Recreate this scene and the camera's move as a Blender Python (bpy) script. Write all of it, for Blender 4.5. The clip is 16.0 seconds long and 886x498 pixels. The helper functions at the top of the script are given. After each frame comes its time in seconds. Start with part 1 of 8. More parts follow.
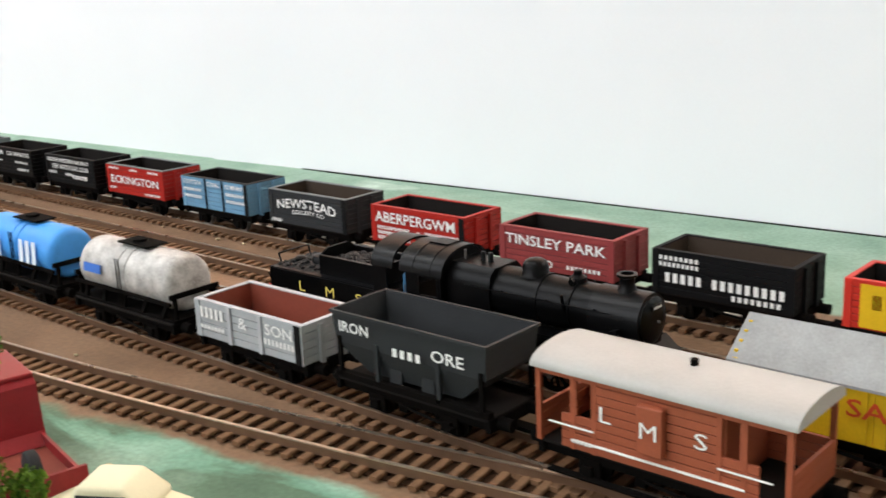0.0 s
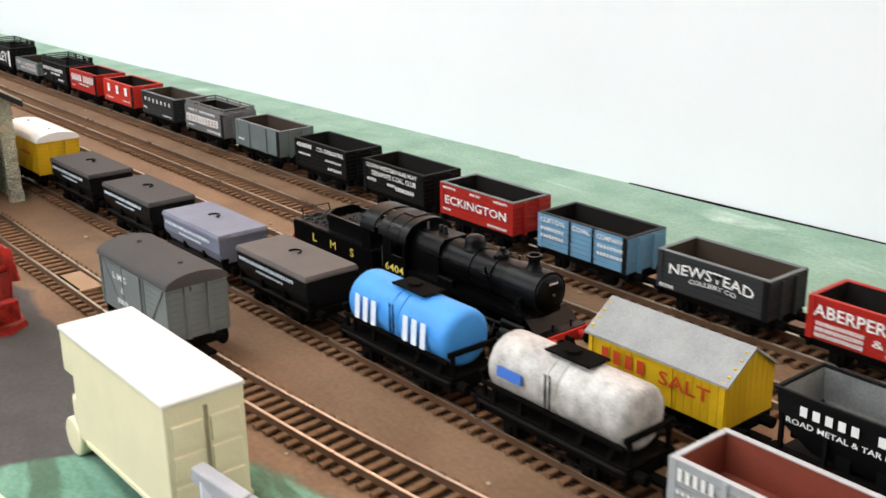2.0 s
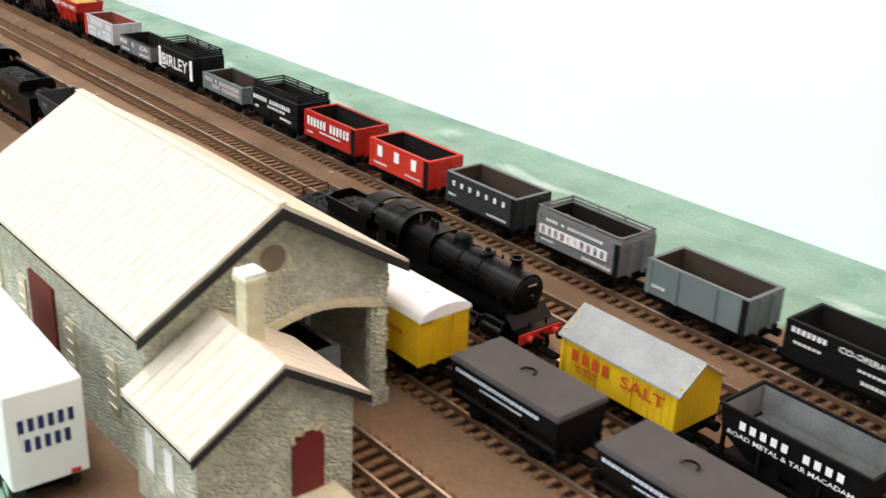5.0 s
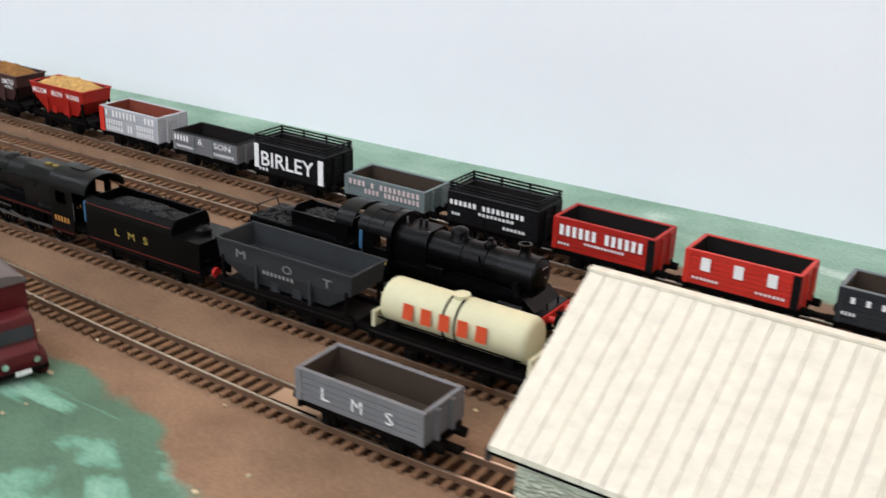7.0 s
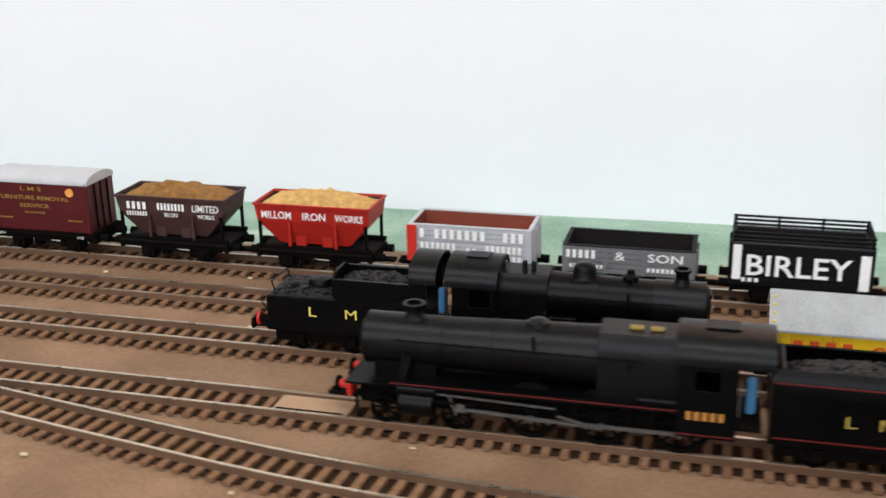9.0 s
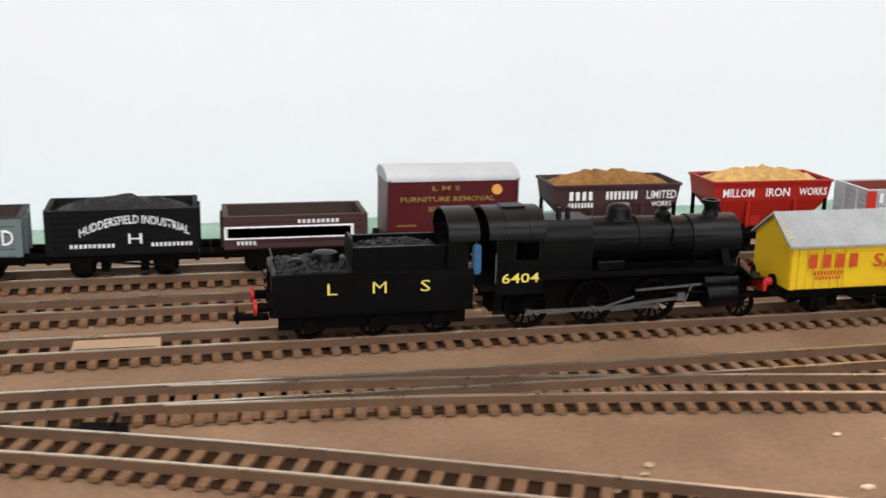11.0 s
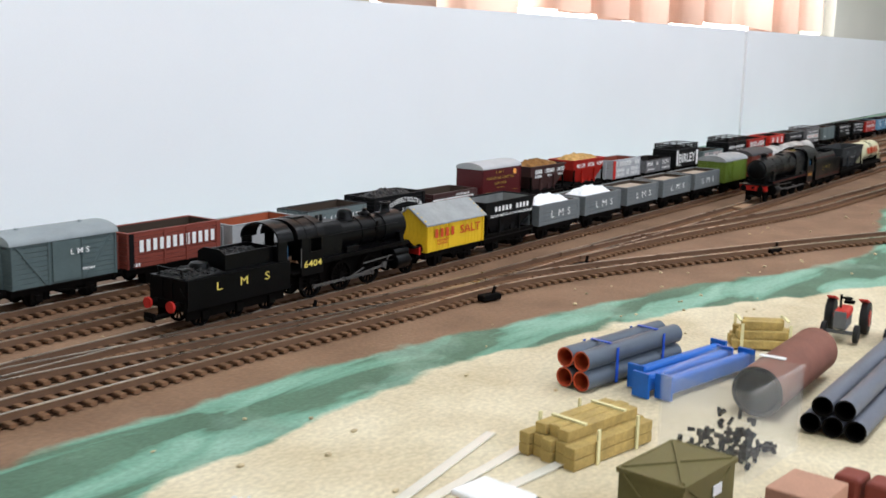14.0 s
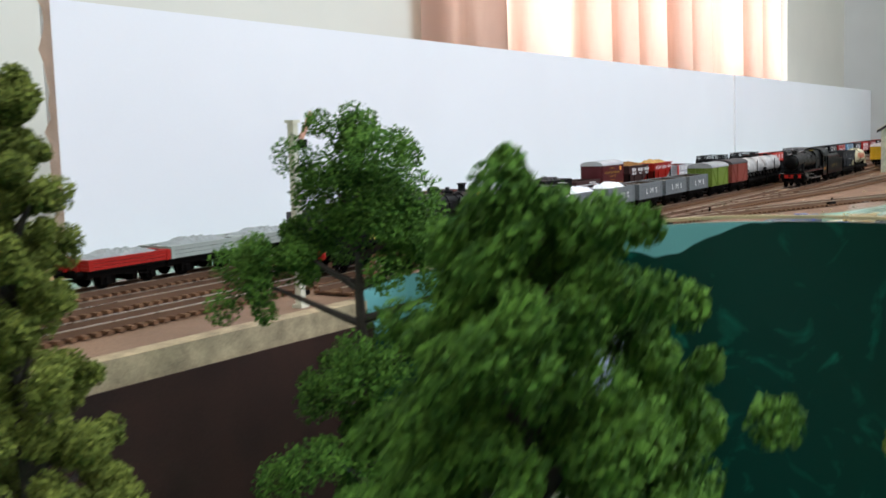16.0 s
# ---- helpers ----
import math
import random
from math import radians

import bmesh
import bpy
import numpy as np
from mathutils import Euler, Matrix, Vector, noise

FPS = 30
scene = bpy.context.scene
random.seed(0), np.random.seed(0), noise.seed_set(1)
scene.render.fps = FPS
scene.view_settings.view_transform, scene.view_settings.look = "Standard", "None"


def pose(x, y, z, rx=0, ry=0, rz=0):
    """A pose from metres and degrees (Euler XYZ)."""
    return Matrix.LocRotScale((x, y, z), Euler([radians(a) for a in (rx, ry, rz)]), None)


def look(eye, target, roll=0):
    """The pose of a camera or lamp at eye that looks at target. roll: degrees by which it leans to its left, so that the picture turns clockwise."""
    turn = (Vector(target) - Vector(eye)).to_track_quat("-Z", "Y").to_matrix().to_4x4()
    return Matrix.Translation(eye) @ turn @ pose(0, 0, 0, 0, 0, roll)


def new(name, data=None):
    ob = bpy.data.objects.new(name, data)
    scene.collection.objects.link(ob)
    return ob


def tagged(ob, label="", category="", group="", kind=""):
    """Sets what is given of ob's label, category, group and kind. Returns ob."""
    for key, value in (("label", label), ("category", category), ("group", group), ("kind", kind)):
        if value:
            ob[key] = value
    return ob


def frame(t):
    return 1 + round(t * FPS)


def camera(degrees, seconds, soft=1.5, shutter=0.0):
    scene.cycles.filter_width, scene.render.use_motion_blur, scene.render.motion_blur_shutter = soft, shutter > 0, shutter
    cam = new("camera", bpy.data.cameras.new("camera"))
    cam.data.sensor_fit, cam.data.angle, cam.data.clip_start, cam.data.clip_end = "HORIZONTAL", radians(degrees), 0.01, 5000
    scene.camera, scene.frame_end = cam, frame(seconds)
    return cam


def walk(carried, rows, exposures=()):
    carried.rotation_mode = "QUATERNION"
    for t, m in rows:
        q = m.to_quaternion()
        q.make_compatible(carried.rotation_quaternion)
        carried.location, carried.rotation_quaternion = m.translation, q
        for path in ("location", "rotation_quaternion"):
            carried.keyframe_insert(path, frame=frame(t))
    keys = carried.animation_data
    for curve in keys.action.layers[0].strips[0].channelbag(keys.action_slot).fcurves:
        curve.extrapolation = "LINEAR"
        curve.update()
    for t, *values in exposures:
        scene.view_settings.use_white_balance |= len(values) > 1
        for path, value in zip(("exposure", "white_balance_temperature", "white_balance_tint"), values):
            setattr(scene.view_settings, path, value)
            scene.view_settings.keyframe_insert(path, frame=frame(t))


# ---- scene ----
cam = camera(44.0, 16.0, soft=1.6, shutter=0.3)
# seconds, place, heading to the left, pitch and roll in degrees
PATH = [
    (0, 2.1283, -0.4300, 0.1744, 41.637, -14.930, -2.628),
    (0.5, 2.1050, -0.4298, 0.1805, 46.048, -15.477, -3.277),
    (1, 2.0692, -0.4375, 0.1861, 49.843, -16.248, -2.793),
    (1.5, 2.0223, -0.4329, 0.2003, 51.207, -17.363, -2.448),
    (2, 1.9541, -0.4318, 0.2243, 50.856, -18.583, -0.762),
    (2.5, 1.8790, -0.4382, 0.2359, 51.257, -20.606, -0.434),
    (3, 1.8348, -0.4286, 0.2510, 50.726, -22.163, -0.731),
    (3.5, 1.7851, -0.4353, 0.2727, 51.797, -23.658, 0.943),
    (4, 1.7050, -0.4401, 0.2795, 50.937, -22.329, 0.437),
    (4.5, 1.6075, -0.4431, 0.2785, 49.726, -22.373, 0.892),
    (5, 1.5122, -0.4619, 0.2824, 49.344, -22.990, 2.740),
    (7.5, 0.9735, -0.5860, 0.2651, 30.568, -20.573, 0.641),
    (8, 0.8404, -0.5484, 0.2453, 28.839, -19.348, -0.520),
    (8.5, 0.7010, -0.5357, 0.2442, 23.797, -19.480, -1.320),
    (9, 0.5365, -0.5500, 0.2188, 14.949, -18.651, -0.942),
    (9.5, 0.3977, -0.5484, 0.1984, 6.043, -17.659, -1.399),
    (10, 0.2657, -0.5370, 0.1749, 0.774, -15.996, -0.634),
    (12.5, -0.3652, -0.5115, 0.1425, -36.182, -11.706, 2.197),
    (13, -0.4956, -0.5185, 0.1582, -41.480, -12.121, 2.138),
    (13.5, -0.6266, -0.5327, 0.1600, -47.860, -11.494, 1.120),
    (14, -0.7390, -0.5492, 0.1620, -54.882, -10.495, 1.302),
    (14.5, -0.8558, -0.5613, 0.1798, -56.900, -10.439, -0.380),
    (15, -0.9721, -0.5662, 0.1808, -57.419, -9.104, -0.082),
    (15.5, -1.0623, -0.5399, 0.1459, -58.264, -7.891, 0.165),
    (16, -1.1495, -0.5435, 0.0977, -58.130, -6.060, -1.917),
]


def camera_pose(x, y, z, yaw, pitch, roll):
    return pose(x, y, z, 0, 0, yaw) @ pose(0, 0, 0, 90 + pitch) @ pose(0, 0, 0, 0, 0, roll)


walk(cam, [(r[0], camera_pose(*r[1:])) for r in PATH], [(0, 0.18, 6500, 10), (5, 0.22, 6500, 10), (7.5, -0.21, 6120, 12), (9.0, -0.04, 6400, 12), (10, 0.0, 6550, 12), (12.5, -0.12, 6250, 12), (14.5, -0.25, 6050, 11), (16, -0.16, 6000, 11)])

# ---- light: an overcast day through the windows, plus two unseen lamps added as fill ----
world = bpy.data.worlds.new("sky")
scene.world = world
world.use_nodes = True
wn = world.node_tree
sky = wn.nodes.new("ShaderNodeTexSky")
sky.sky_type, sky.sun_disc = "NISHITA", False
sky.sun_elevation, sky.sun_rotation = radians(38), radians(200)
wn.nodes["Background"].inputs[1].default_value = 0.12
wn.links.new(sky.outputs[0], wn.nodes["Background"].inputs[0])


def fill_lamp(name, m, sx, sy, watts, colour):
    d = bpy.data.lights.new(name, "AREA")
    d.shape, d.size, d.size_y, d.energy, d.color = "RECTANGLE", sx, sy, watts, colour
    ob = new(name, d)
    ob.matrix_world = m
    return ob


# unseen area lamp added in front, to light the faces towards the viewer
fill_lamp("front_fill_light", look((0.3, -2.42, 1.25), (0.3, 0, 0.3)), 3.6, 1.1, 44, (0.96, 0.98, 1.0))
# unseen long lamp added overhead, to light tops and backscene
fill_lamp("overhead_fill_light", look((0.2, -0.75, 1.72), (0.2, -0.75, 0)), 4.2, 0.5, 44, (0.97, 0.98, 1.0))

# ---- materials ----
MATS = {}


def mat(name, col, rough=0.6, metal=0.0, var=0.12, scale=60.0, bump=0.15, spec=0.28, dark=None, fine=900.0):
    """Painted or plastic surface with two scales of variation."""
    if name in MATS:
        return MATS[name]
    m = bpy.data.materials.new(name)
    m.use_nodes = True
    t = m.node_tree
    b = t.nodes["Principled BSDF"]
    tc = t.nodes.new("ShaderNodeTexCoord")
    n1 = t.nodes.new("ShaderNodeTexNoise")
    n1.inputs["Scale"].default_value, n1.inputs["Detail"].default_value = scale, 5
    n2 = t.nodes.new("ShaderNodeTexNoise")
    n2.inputs["Scale"].default_value, n2.inputs["Detail"].default_value = fine, 3
    for n in (n1, n2):
        t.links.new(tc.outputs["Object"], n.inputs["Vector"])
    ramp = t.nodes.new("ShaderNodeValToRGB")
    lo = dark or [c * (1 - var) for c in col]
    hi = [min(1, c * (1 + var * 0.8)) for c in col]
    ramp.color_ramp.elements[0].position, ramp.color_ramp.elements[1].position = 0.35, 0.65
    ramp.color_ramp.elements[0].color, ramp.color_ramp.elements[1].color = (*lo, 1), (*hi, 1)
    mix = t.nodes.new("ShaderNodeMath")
    mix.operation = "MULTIPLY_ADD"
    mix.inputs[1].default_value = 0.35
    t.links.new(n2.outputs[0], mix.inputs[0])
    sc = t.nodes.new("ShaderNodeMath")
    sc.operation = "MULTIPLY"
    sc.inputs[1].default_value = 0.65
    t.links.new(n1.outputs[0], sc.inputs[0])
    t.links.new(sc.outputs[0], mix.inputs[2])
    t.links.new(mix.outputs[0], ramp.inputs[0])
    t.links.new(ramp.outputs[0], b.inputs["Base Color"])
    rr = t.nodes.new("ShaderNodeMapRange")
    rr.inputs[3].default_value, rr.inputs[4].default_value = max(0.05, rough - 0.12), min(1, rough + 0.12)
    t.links.new(n1.outputs[0], rr.inputs[0])
    t.links.new(rr.outputs[0], b.inputs["Roughness"])
    b.inputs["Metallic"].default_value = metal
    b.inputs["Specular IOR Level"].default_value = spec
    if bump:
        bp = t.nodes.new("ShaderNodeBump")
        bp.inputs["Strength"].default_value, bp.inputs["Distance"].default_value = bump, 0.0006
        t.links.new(n2.outputs[0], bp.inputs["Height"])
        t.links.new(bp.outputs[0], b.inputs["Normal"])
    MATS[name] = m
    return m


BLACK = mat("wagon_black", (0.0045, 0.0045, 0.005), 0.6, spec=0.12)
CHASSIS = mat("chassis_black", (0.0032, 0.003, 0.0028), 0.85, dark=(0.005, 0.0036, 0.0028), spec=0.04)
LOCO = mat("loco_black", (0.0016, 0.0016, 0.0018), 0.34, var=0.3, spec=0.12)
LOCO_GREY = mat("loco_smokebox", (0.003, 0.003, 0.0034), 0.36, var=0.35, spec=0.17)
LINERED = mat("dull_red_line", (0.1, 0.01, 0.008), 0.6)
WORNW = mat("worn_white_lettering", (0.2, 0.2, 0.2), 0.7, bump=0)
GOLD = mat("dull_gold_lettering", (0.33, 0.2, 0.04), 0.6, bump=0)
STEEL = mat("steel_tyre", (0.35, 0.34, 0.33), 0.35, 0.9)
DGREY = mat("dark_grey_paint", (0.026, 0.028, 0.03), 0.65, spec=0.2)
GREY = mat("wagon_grey", (0.14, 0.155, 0.16), 0.6)
SILVER = mat("silver_grey", (0.42, 0.43, 0.45), 0.55)
GGREEN = mat("grey_green_paint", (0.13, 0.165, 0.165), 0.6)
RED = mat("wagon_red", (0.36, 0.014, 0.008), 0.5)
RED2 = mat("bright_red", (0.52, 0.03, 0.018), 0.45)
PINKRED = mat("tinsley_red", (0.25, 0.04, 0.04), 0.55)
MAROON = mat("maroon", (0.075, 0.008, 0.01), 0.42)
BROWNRED = mat("oxide_red", (0.2, 0.045, 0.03), 0.6)
BAUXITE = mat("bauxite", (0.3, 0.075, 0.035), 0.55)
BROWN = mat("dark_brown", (0.055, 0.024, 0.022), 0.6)
BLUE = mat("wagon_blue", (0.14, 0.3, 0.45), 0.55)
TANKBLUE = mat("tank_blue", (0.06, 0.3, 0.75), 0.4)
SILVERTANK = mat("weathered_silver", (0.5, 0.49, 0.47), 0.5, 0.15, var=0.3, scale=140, dark=(0.3, 0.285, 0.27))
CREAM = mat("cream_paint", (0.78, 0.72, 0.5), 0.5, var=0.05)
TANKCREAM = mat("tank_cream", (0.56, 0.53, 0.34), 0.45, var=0.06)
YELLOW = mat("yellow_paint", (0.68, 0.43, 0.012), 0.5, var=0.1)
ROOFGREY = mat("roof_grey", (0.3, 0.31, 0.31), 0.7, var=0.18, scale=90)
ROOFDARK = mat("roof_dark_grey", (0.065, 0.06, 0.06), 0.75, var=0.15)
TARPBLUE = mat("blue_grey_sheet", (0.16, 0.18, 0.24), 0.7)
BRAKEROOF = mat("brake_roof", (0.4, 0.39, 0.37), 0.4, var=0.08)
WHITEROOF = mat("white_roof", (0.82, 0.8, 0.79), 0.6, var=0.05)
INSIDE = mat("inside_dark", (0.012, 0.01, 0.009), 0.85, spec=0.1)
INSIDEBROWN = mat("inside_brown", (0.045, 0.03, 0.02), 0.8)
INSIDERED = mat("inside_red", (0.2, 0.045, 0.025), 0.75)
COAL = mat("coal", (0.006, 0.006, 0.0065), 0.5, scale=300, bump=1.0)
SAND = mat("sand_load", (0.5, 0.3, 0.1), 0.95, var=0.3, scale=250, bump=0.8)
ORE = mat("ore_load", (0.23, 0.11, 0.03), 0.95, var=0.35, scale=250, bump=0.8)
SALTW = mat("white_load", (0.85, 0.86, 0.88), 0.9, bump=0.6)
LETTER = mat("white_lettering", (0.8, 0.8, 0.78), 0.6, var=0.05, bump=0)
LETTERY = mat("yellow_lettering", (0.75, 0.6, 0.12), 0.6, var=0.05, bump=0)
LETTERR = mat("red_lettering", (0.5, 0.06, 0.015), 0.6, var=0.05, bump=0)
LETTERB = mat("pale_blue_lettering", (0.7, 0.8, 0.9), 0.6, var=0.05, bump=0)
SLEEPER = mat("sleeper_tan", (0.185, 0.098, 0.05), 0.85, var=0.25, scale=200)
# dark web plastic and the shade between sleepers, in one colour
WEBSHADE = mat("track_web_and_shade", (0.034, 0.017, 0.009), 0.95, spec=0.05)
RAILM = mat("rail_rusty", (0.2, 0.12, 0.075), 0.45, 0.5)
RAILTOP = mat("rail_head", (0.62, 0.54, 0.44), 0.3, 0.9)


def rubble_material():
    """Embossed rubble walling: irregular stones with sunk joints."""
    m = mat("rubble_stone", (0.68, 0.69, 0.55), 0.85, var=0.22, scale=150, bump=0).copy()
    t = m.node_tree
    b = t.nodes["Principled BSDF"]
    tc = t.nodes.new("ShaderNodeTexCoord")
    mp = t.nodes.new("ShaderNodeMapping")
    mp.inputs["Scale"].default_value = (1, 1, 1.7)
    v = t.nodes.new("ShaderNodeTexVoronoi")
    v.feature = "DISTANCE_TO_EDGE"
    v.inputs["Scale"].default_value = 290
    c = t.nodes.new("ShaderNodeTexVoronoi")
    c.inputs["Scale"].default_value = 290
    t.links.new(tc.outputs["Object"], mp.inputs[0])
    for n in (v, c):
        t.links.new(mp.outputs[0], n.inputs["Vector"])
    r = t.nodes.new("ShaderNodeValToRGB")
    r.color_ramp.elements[0].position, r.color_ramp.elements[1].position = 0.0, 0.22
    t.links.new(v.outputs["Distance"], r.inputs[0])
    bp = t.nodes.new("ShaderNodeBump")
    bp.inputs["Strength"].default_value, bp.inputs["Distance"].default_value = 0.9, 0.0014
    t.links.new(r.outputs[0], bp.inputs["Height"])
    t.links.new(bp.outputs[0], b.inputs["Normal"])
    old = b.inputs["Base Color"].links[0].from_socket
    tone = t.nodes.new("ShaderNodeMix")
    tone.data_type, tone.blend_type = "RGBA", "MULTIPLY"
    tone.inputs["Factor"].default_value = 1.0
    lum = t.nodes.new("ShaderNodeMapRange")
    lum.inputs[3].default_value, lum.inputs[4].default_value = 0.8, 1.06
    t.links.new(c.outputs["Color"], lum.inputs[0])
    t.links.new(old, tone.inputs["A"])
    t.links.new(lum.outputs[0], tone.inputs["B"])
    t.links.new(tone.outputs["Result"], b.inputs["Base Color"])
    return m


STONE = rubble_material()
STONEB = mat("stone_quoin", (0.6, 0.55, 0.38), 0.85, var=0.15, scale=300)
SLATE = mat("cream_roof_board", (0.66, 0.6, 0.49), 0.8, var=0.1, scale=200)
DOORRED = mat("door_red", (0.16, 0.02, 0.02), 0.5)
BLUEP = mat("model_figure_blue", (0.05, 0.16, 0.3), 0.6)
WHITEP = mat("white_plastic", (0.8, 0.8, 0.79), 0.5, var=0.04)
GREYP = mat("grey_plastic", (0.42, 0.43, 0.47), 0.5)
RUBBER = mat("tyre_rubber", (0.018, 0.018, 0.018), 0.8)

# ---- small builders ----
CACHE = {}


def mesh_from(bm, material, smooth=False):
    me = bpy.data.meshes.new("mesh")
    bm.normal_update()
    bm.to_mesh(me)
    bm.free()
    me.materials.append(material)
    if smooth:
        for p in me.polygons:
            p.use_smooth = True
        me.set_sharp_from_angle(angle=radians(40))
    return me


def place(name, me, parent, loc=(0, 0, 0), rot=(0, 0, 0), label=""):
    ob = new(name, me)
    ob.matrix_basis = pose(*loc, *rot)
    ob.parent = parent
    if label:
        ob["label"] = label
    return ob


def part(name, bm, material, parent, label="", smooth=False):
    return place(name, mesh_from(bm, material, smooth), parent, label=label)


def bx(name, parent, c, s, m, rot=(0, 0, 0), bevel=0.0, label=""):
    key = ("box", tuple(round(v, 6) for v in s), m.name, bevel)
    if key not in CACHE:
        bm = bmesh.new()
        bmesh.ops.create_cube(bm, size=1)
        bmesh.ops.scale(bm, vec=s, verts=bm.verts)
        if bevel:
            bmesh.ops.bevel(bm, geom=bm.edges[:], offset=bevel, segments=2, affect="EDGES", profile=0.5)
        CACHE[key] = mesh_from(bm, m)
    return place(name, CACHE[key], parent, c, rot, label)


def cyl(name, parent, c, r, l, m, axis="x", r2=None, seg=24, label="", bevel=0.0):
    key = ("cyl", round(r, 6), round(l, 6), m.name, r2, seg, bevel)
    if key not in CACHE:
        bm = bmesh.new()
        bmesh.ops.create_cone(bm, cap_ends=True, segments=seg, radius1=r, radius2=r if r2 is None else r2, depth=l)
        if bevel:
            rim = [e for e in bm.edges if abs(e.verts[0].co.z - e.verts[1].co.z) < 1e-7]
            bmesh.ops.bevel(bm, geom=rim, offset=bevel, segments=4, affect="EDGES", profile=0.5)
        CACHE[key] = mesh_from(bm, m, True)
    rot = {"x": (0, 90, 0), "y": (90, 0, 0), "z": (0, 0, 0)}[axis]
    return place(name, CACHE[key], parent, c, rot, label)


def prism(name, parent, profile, depth, m, axis="x", loc=(0, 0, 0), smooth=False, label=""):
    """A profile extruded along x (profile in y, z) or along y (profile in x, z)."""
    bm = bmesh.new()
    ends = []
    for s in (-0.5, 0.5):
        ends.append([bm.verts.new((s * depth, a, b) if axis == "x" else (a, s * depth, b)) for a, b in profile])
    n = len(profile)
    for i in range(n):
        bm.faces.new((ends[0][i], ends[0][(i + 1) % n], ends[1][(i + 1) % n], ends[1][i]))
    bm.faces.new(ends[0][::-1])
    bm.faces.new(ends[1])
    bmesh.ops.recalc_face_normals(bm, faces=bm.faces)
    return place(name, mesh_from(bm, m, smooth), parent, loc, label=label)


def txt(parent, s, c, h, w, m, name="lettering", arc=0.0, rot=(90, 0, 0)):
    """Raised lettering on a side that faces the viewer; h: height of capitals, w: width of the line."""
    cu = bpy.data.curves.new("line", "FONT")
    cu.body, cu.size, cu.align_x, cu.align_y = s, 1.0, "CENTER", "CENTER"
    cu.extrude, cu.offset, cu.resolution_u = 0.0, 0.0 if len(s) == 1 else 0.012, 2
    tmp = bpy.data.objects.new("line", cu)
    scene.collection.objects.link(tmp)
    bpy.context.view_layer.update()
    me = bpy.data.meshes.new_from_object(tmp)
    bpy.data.objects.remove(tmp)
    bpy.data.curves.remove(cu)
    co = np.empty(len(me.vertices) * 3)
    me.vertices.foreach_get("co", co)
    co = co.reshape(-1, 3)
    if len(co):
        lo, hi = co.min(0), co.max(0)
        co = (co - (lo + hi) / 2) * np.array([w / (hi[0] - lo[0]), h / max(hi[1] - lo[1], 1e-6), 1])
        if arc:
            co[:, 1] += arc * (1 - (2 * co[:, 0] / w) ** 2)
        me.vertices.foreach_set("co", co.ravel())
    me.materials.clear()
    me.materials.append(m)
    return place(name, me, parent, c, rot)


def marks(parent, n, c, h, w, m, name="lettering", gaps=()):
    """A line of writing as plain bars: one short bar for each character, gaps where the words part."""
    bm = bmesh.new()
    step = w / n
    for i in range(n):
        if i in gaps:
            continue
        x = -w / 2 + (i + 0.5) * step
        vs = [bm.verts.new((x + a * step * 0.29, 0, b * h / 2)) for a, b in ((-1, -1), (1, -1), (1, 1), (-1, 1))]
        bm.faces.new(vs)
    return place(name, mesh_from(bm, m), parent, c)


def thing(name, label, category, m, group="", kind=""):
    e = new(name)
    e.empty_display_size = 0.01
    e.matrix_basis = m
    return tagged(e, label, category, group, kind)


def setting(name, bm, material, label, smooth=False):
    ob = new(name, mesh_from(bm, material, smooth))
    return tagged(ob, label, name.split("_")[0], kind="structure")


def box_bm(lo, hi, bm=None):
    bm = bm or bmesh.new()
    r = bmesh.ops.create_cube(bm, size=1)
    bmesh.ops.scale(bm, vec=[b - a for a, b in zip(lo, hi)], verts=r["verts"])
    bmesh.ops.translate(bm, vec=[(a + b) / 2 for a, b in zip(lo, hi)], verts=r["verts"])
    return bm


def curve_y(pts, x):
    """A smooth line through points (x, y)."""
    if x <= pts[0][0]:
        return pts[0][1]
    if x >= pts[-1][0]:
        return pts[-1][1]
    for i in range(len(pts) - 1):
        if x <= pts[i + 1][0]:
            break
    p0, p1, p2, p3 = pts[max(i - 1, 0)], pts[i], pts[i + 1], pts[min(i + 2, len(pts) - 1)]
    m1 = (p2[1] - p0[1]) / max(p2[0] - p0[0], 1e-9)
    m2 = (p3[1] - p1[1]) / max(p3[0] - p1[0], 1e-9)
    h = p2[0] - p1[0]
    u = (x - p1[0]) / h
    return (2 * u**3 - 3 * u**2 + 1) * p1[1] + (u**3 - 2 * u**2 + u) * h * m1 + (3 * u**2 - 2 * u**3) * p2[1] + (u**3 - u**2) * h * m2


RAIL = 0.006
T1, T2, T3 = [(-1.7, 0.016), (3.4, 0.016)], [(-1.7, -0.037), (3.4, -0.037)], [(-1.7, -0.0903), (3.4, -0.0903)]
T4 = [(-0.52, -0.0905), (-0.44, -0.098), (-0.36, -0.112), (-0.27, -0.126), (-0.19, -0.139), (-0.08, -0.147), (0.3, -0.153), (1.3, -0.146), (2.6, -0.146)]
T5 = [(-0.02, -0.149), (0.09, -0.158), (0.19, -0.172), (0.3, -0.191), (0.4, -0.206), (0.55, -0.215), (0.68, -0.222), (0.83, -0.226), (1.0, -0.22), (1.15, -0.214), (1.3, -0.2155), (1.5, -0.2155), (1.68, -0.204), (1.85, -0.18), (2.0, -0.155), (2.1, -0.147)]
T7 = [(-0.66, -0.13), (-0.37, -0.143), (-0.23, -0.154), (-0.15, -0.158), (-0.09, -0.167), (-0.03, -0.185), (0.035, -0.209), (0.1, -0.236), (0.2, -0.279), (0.32, -0.336), (0.5, -0.425)]


def wall_y(x):
    return 0.163 + 0.043 * (x - 0.5)


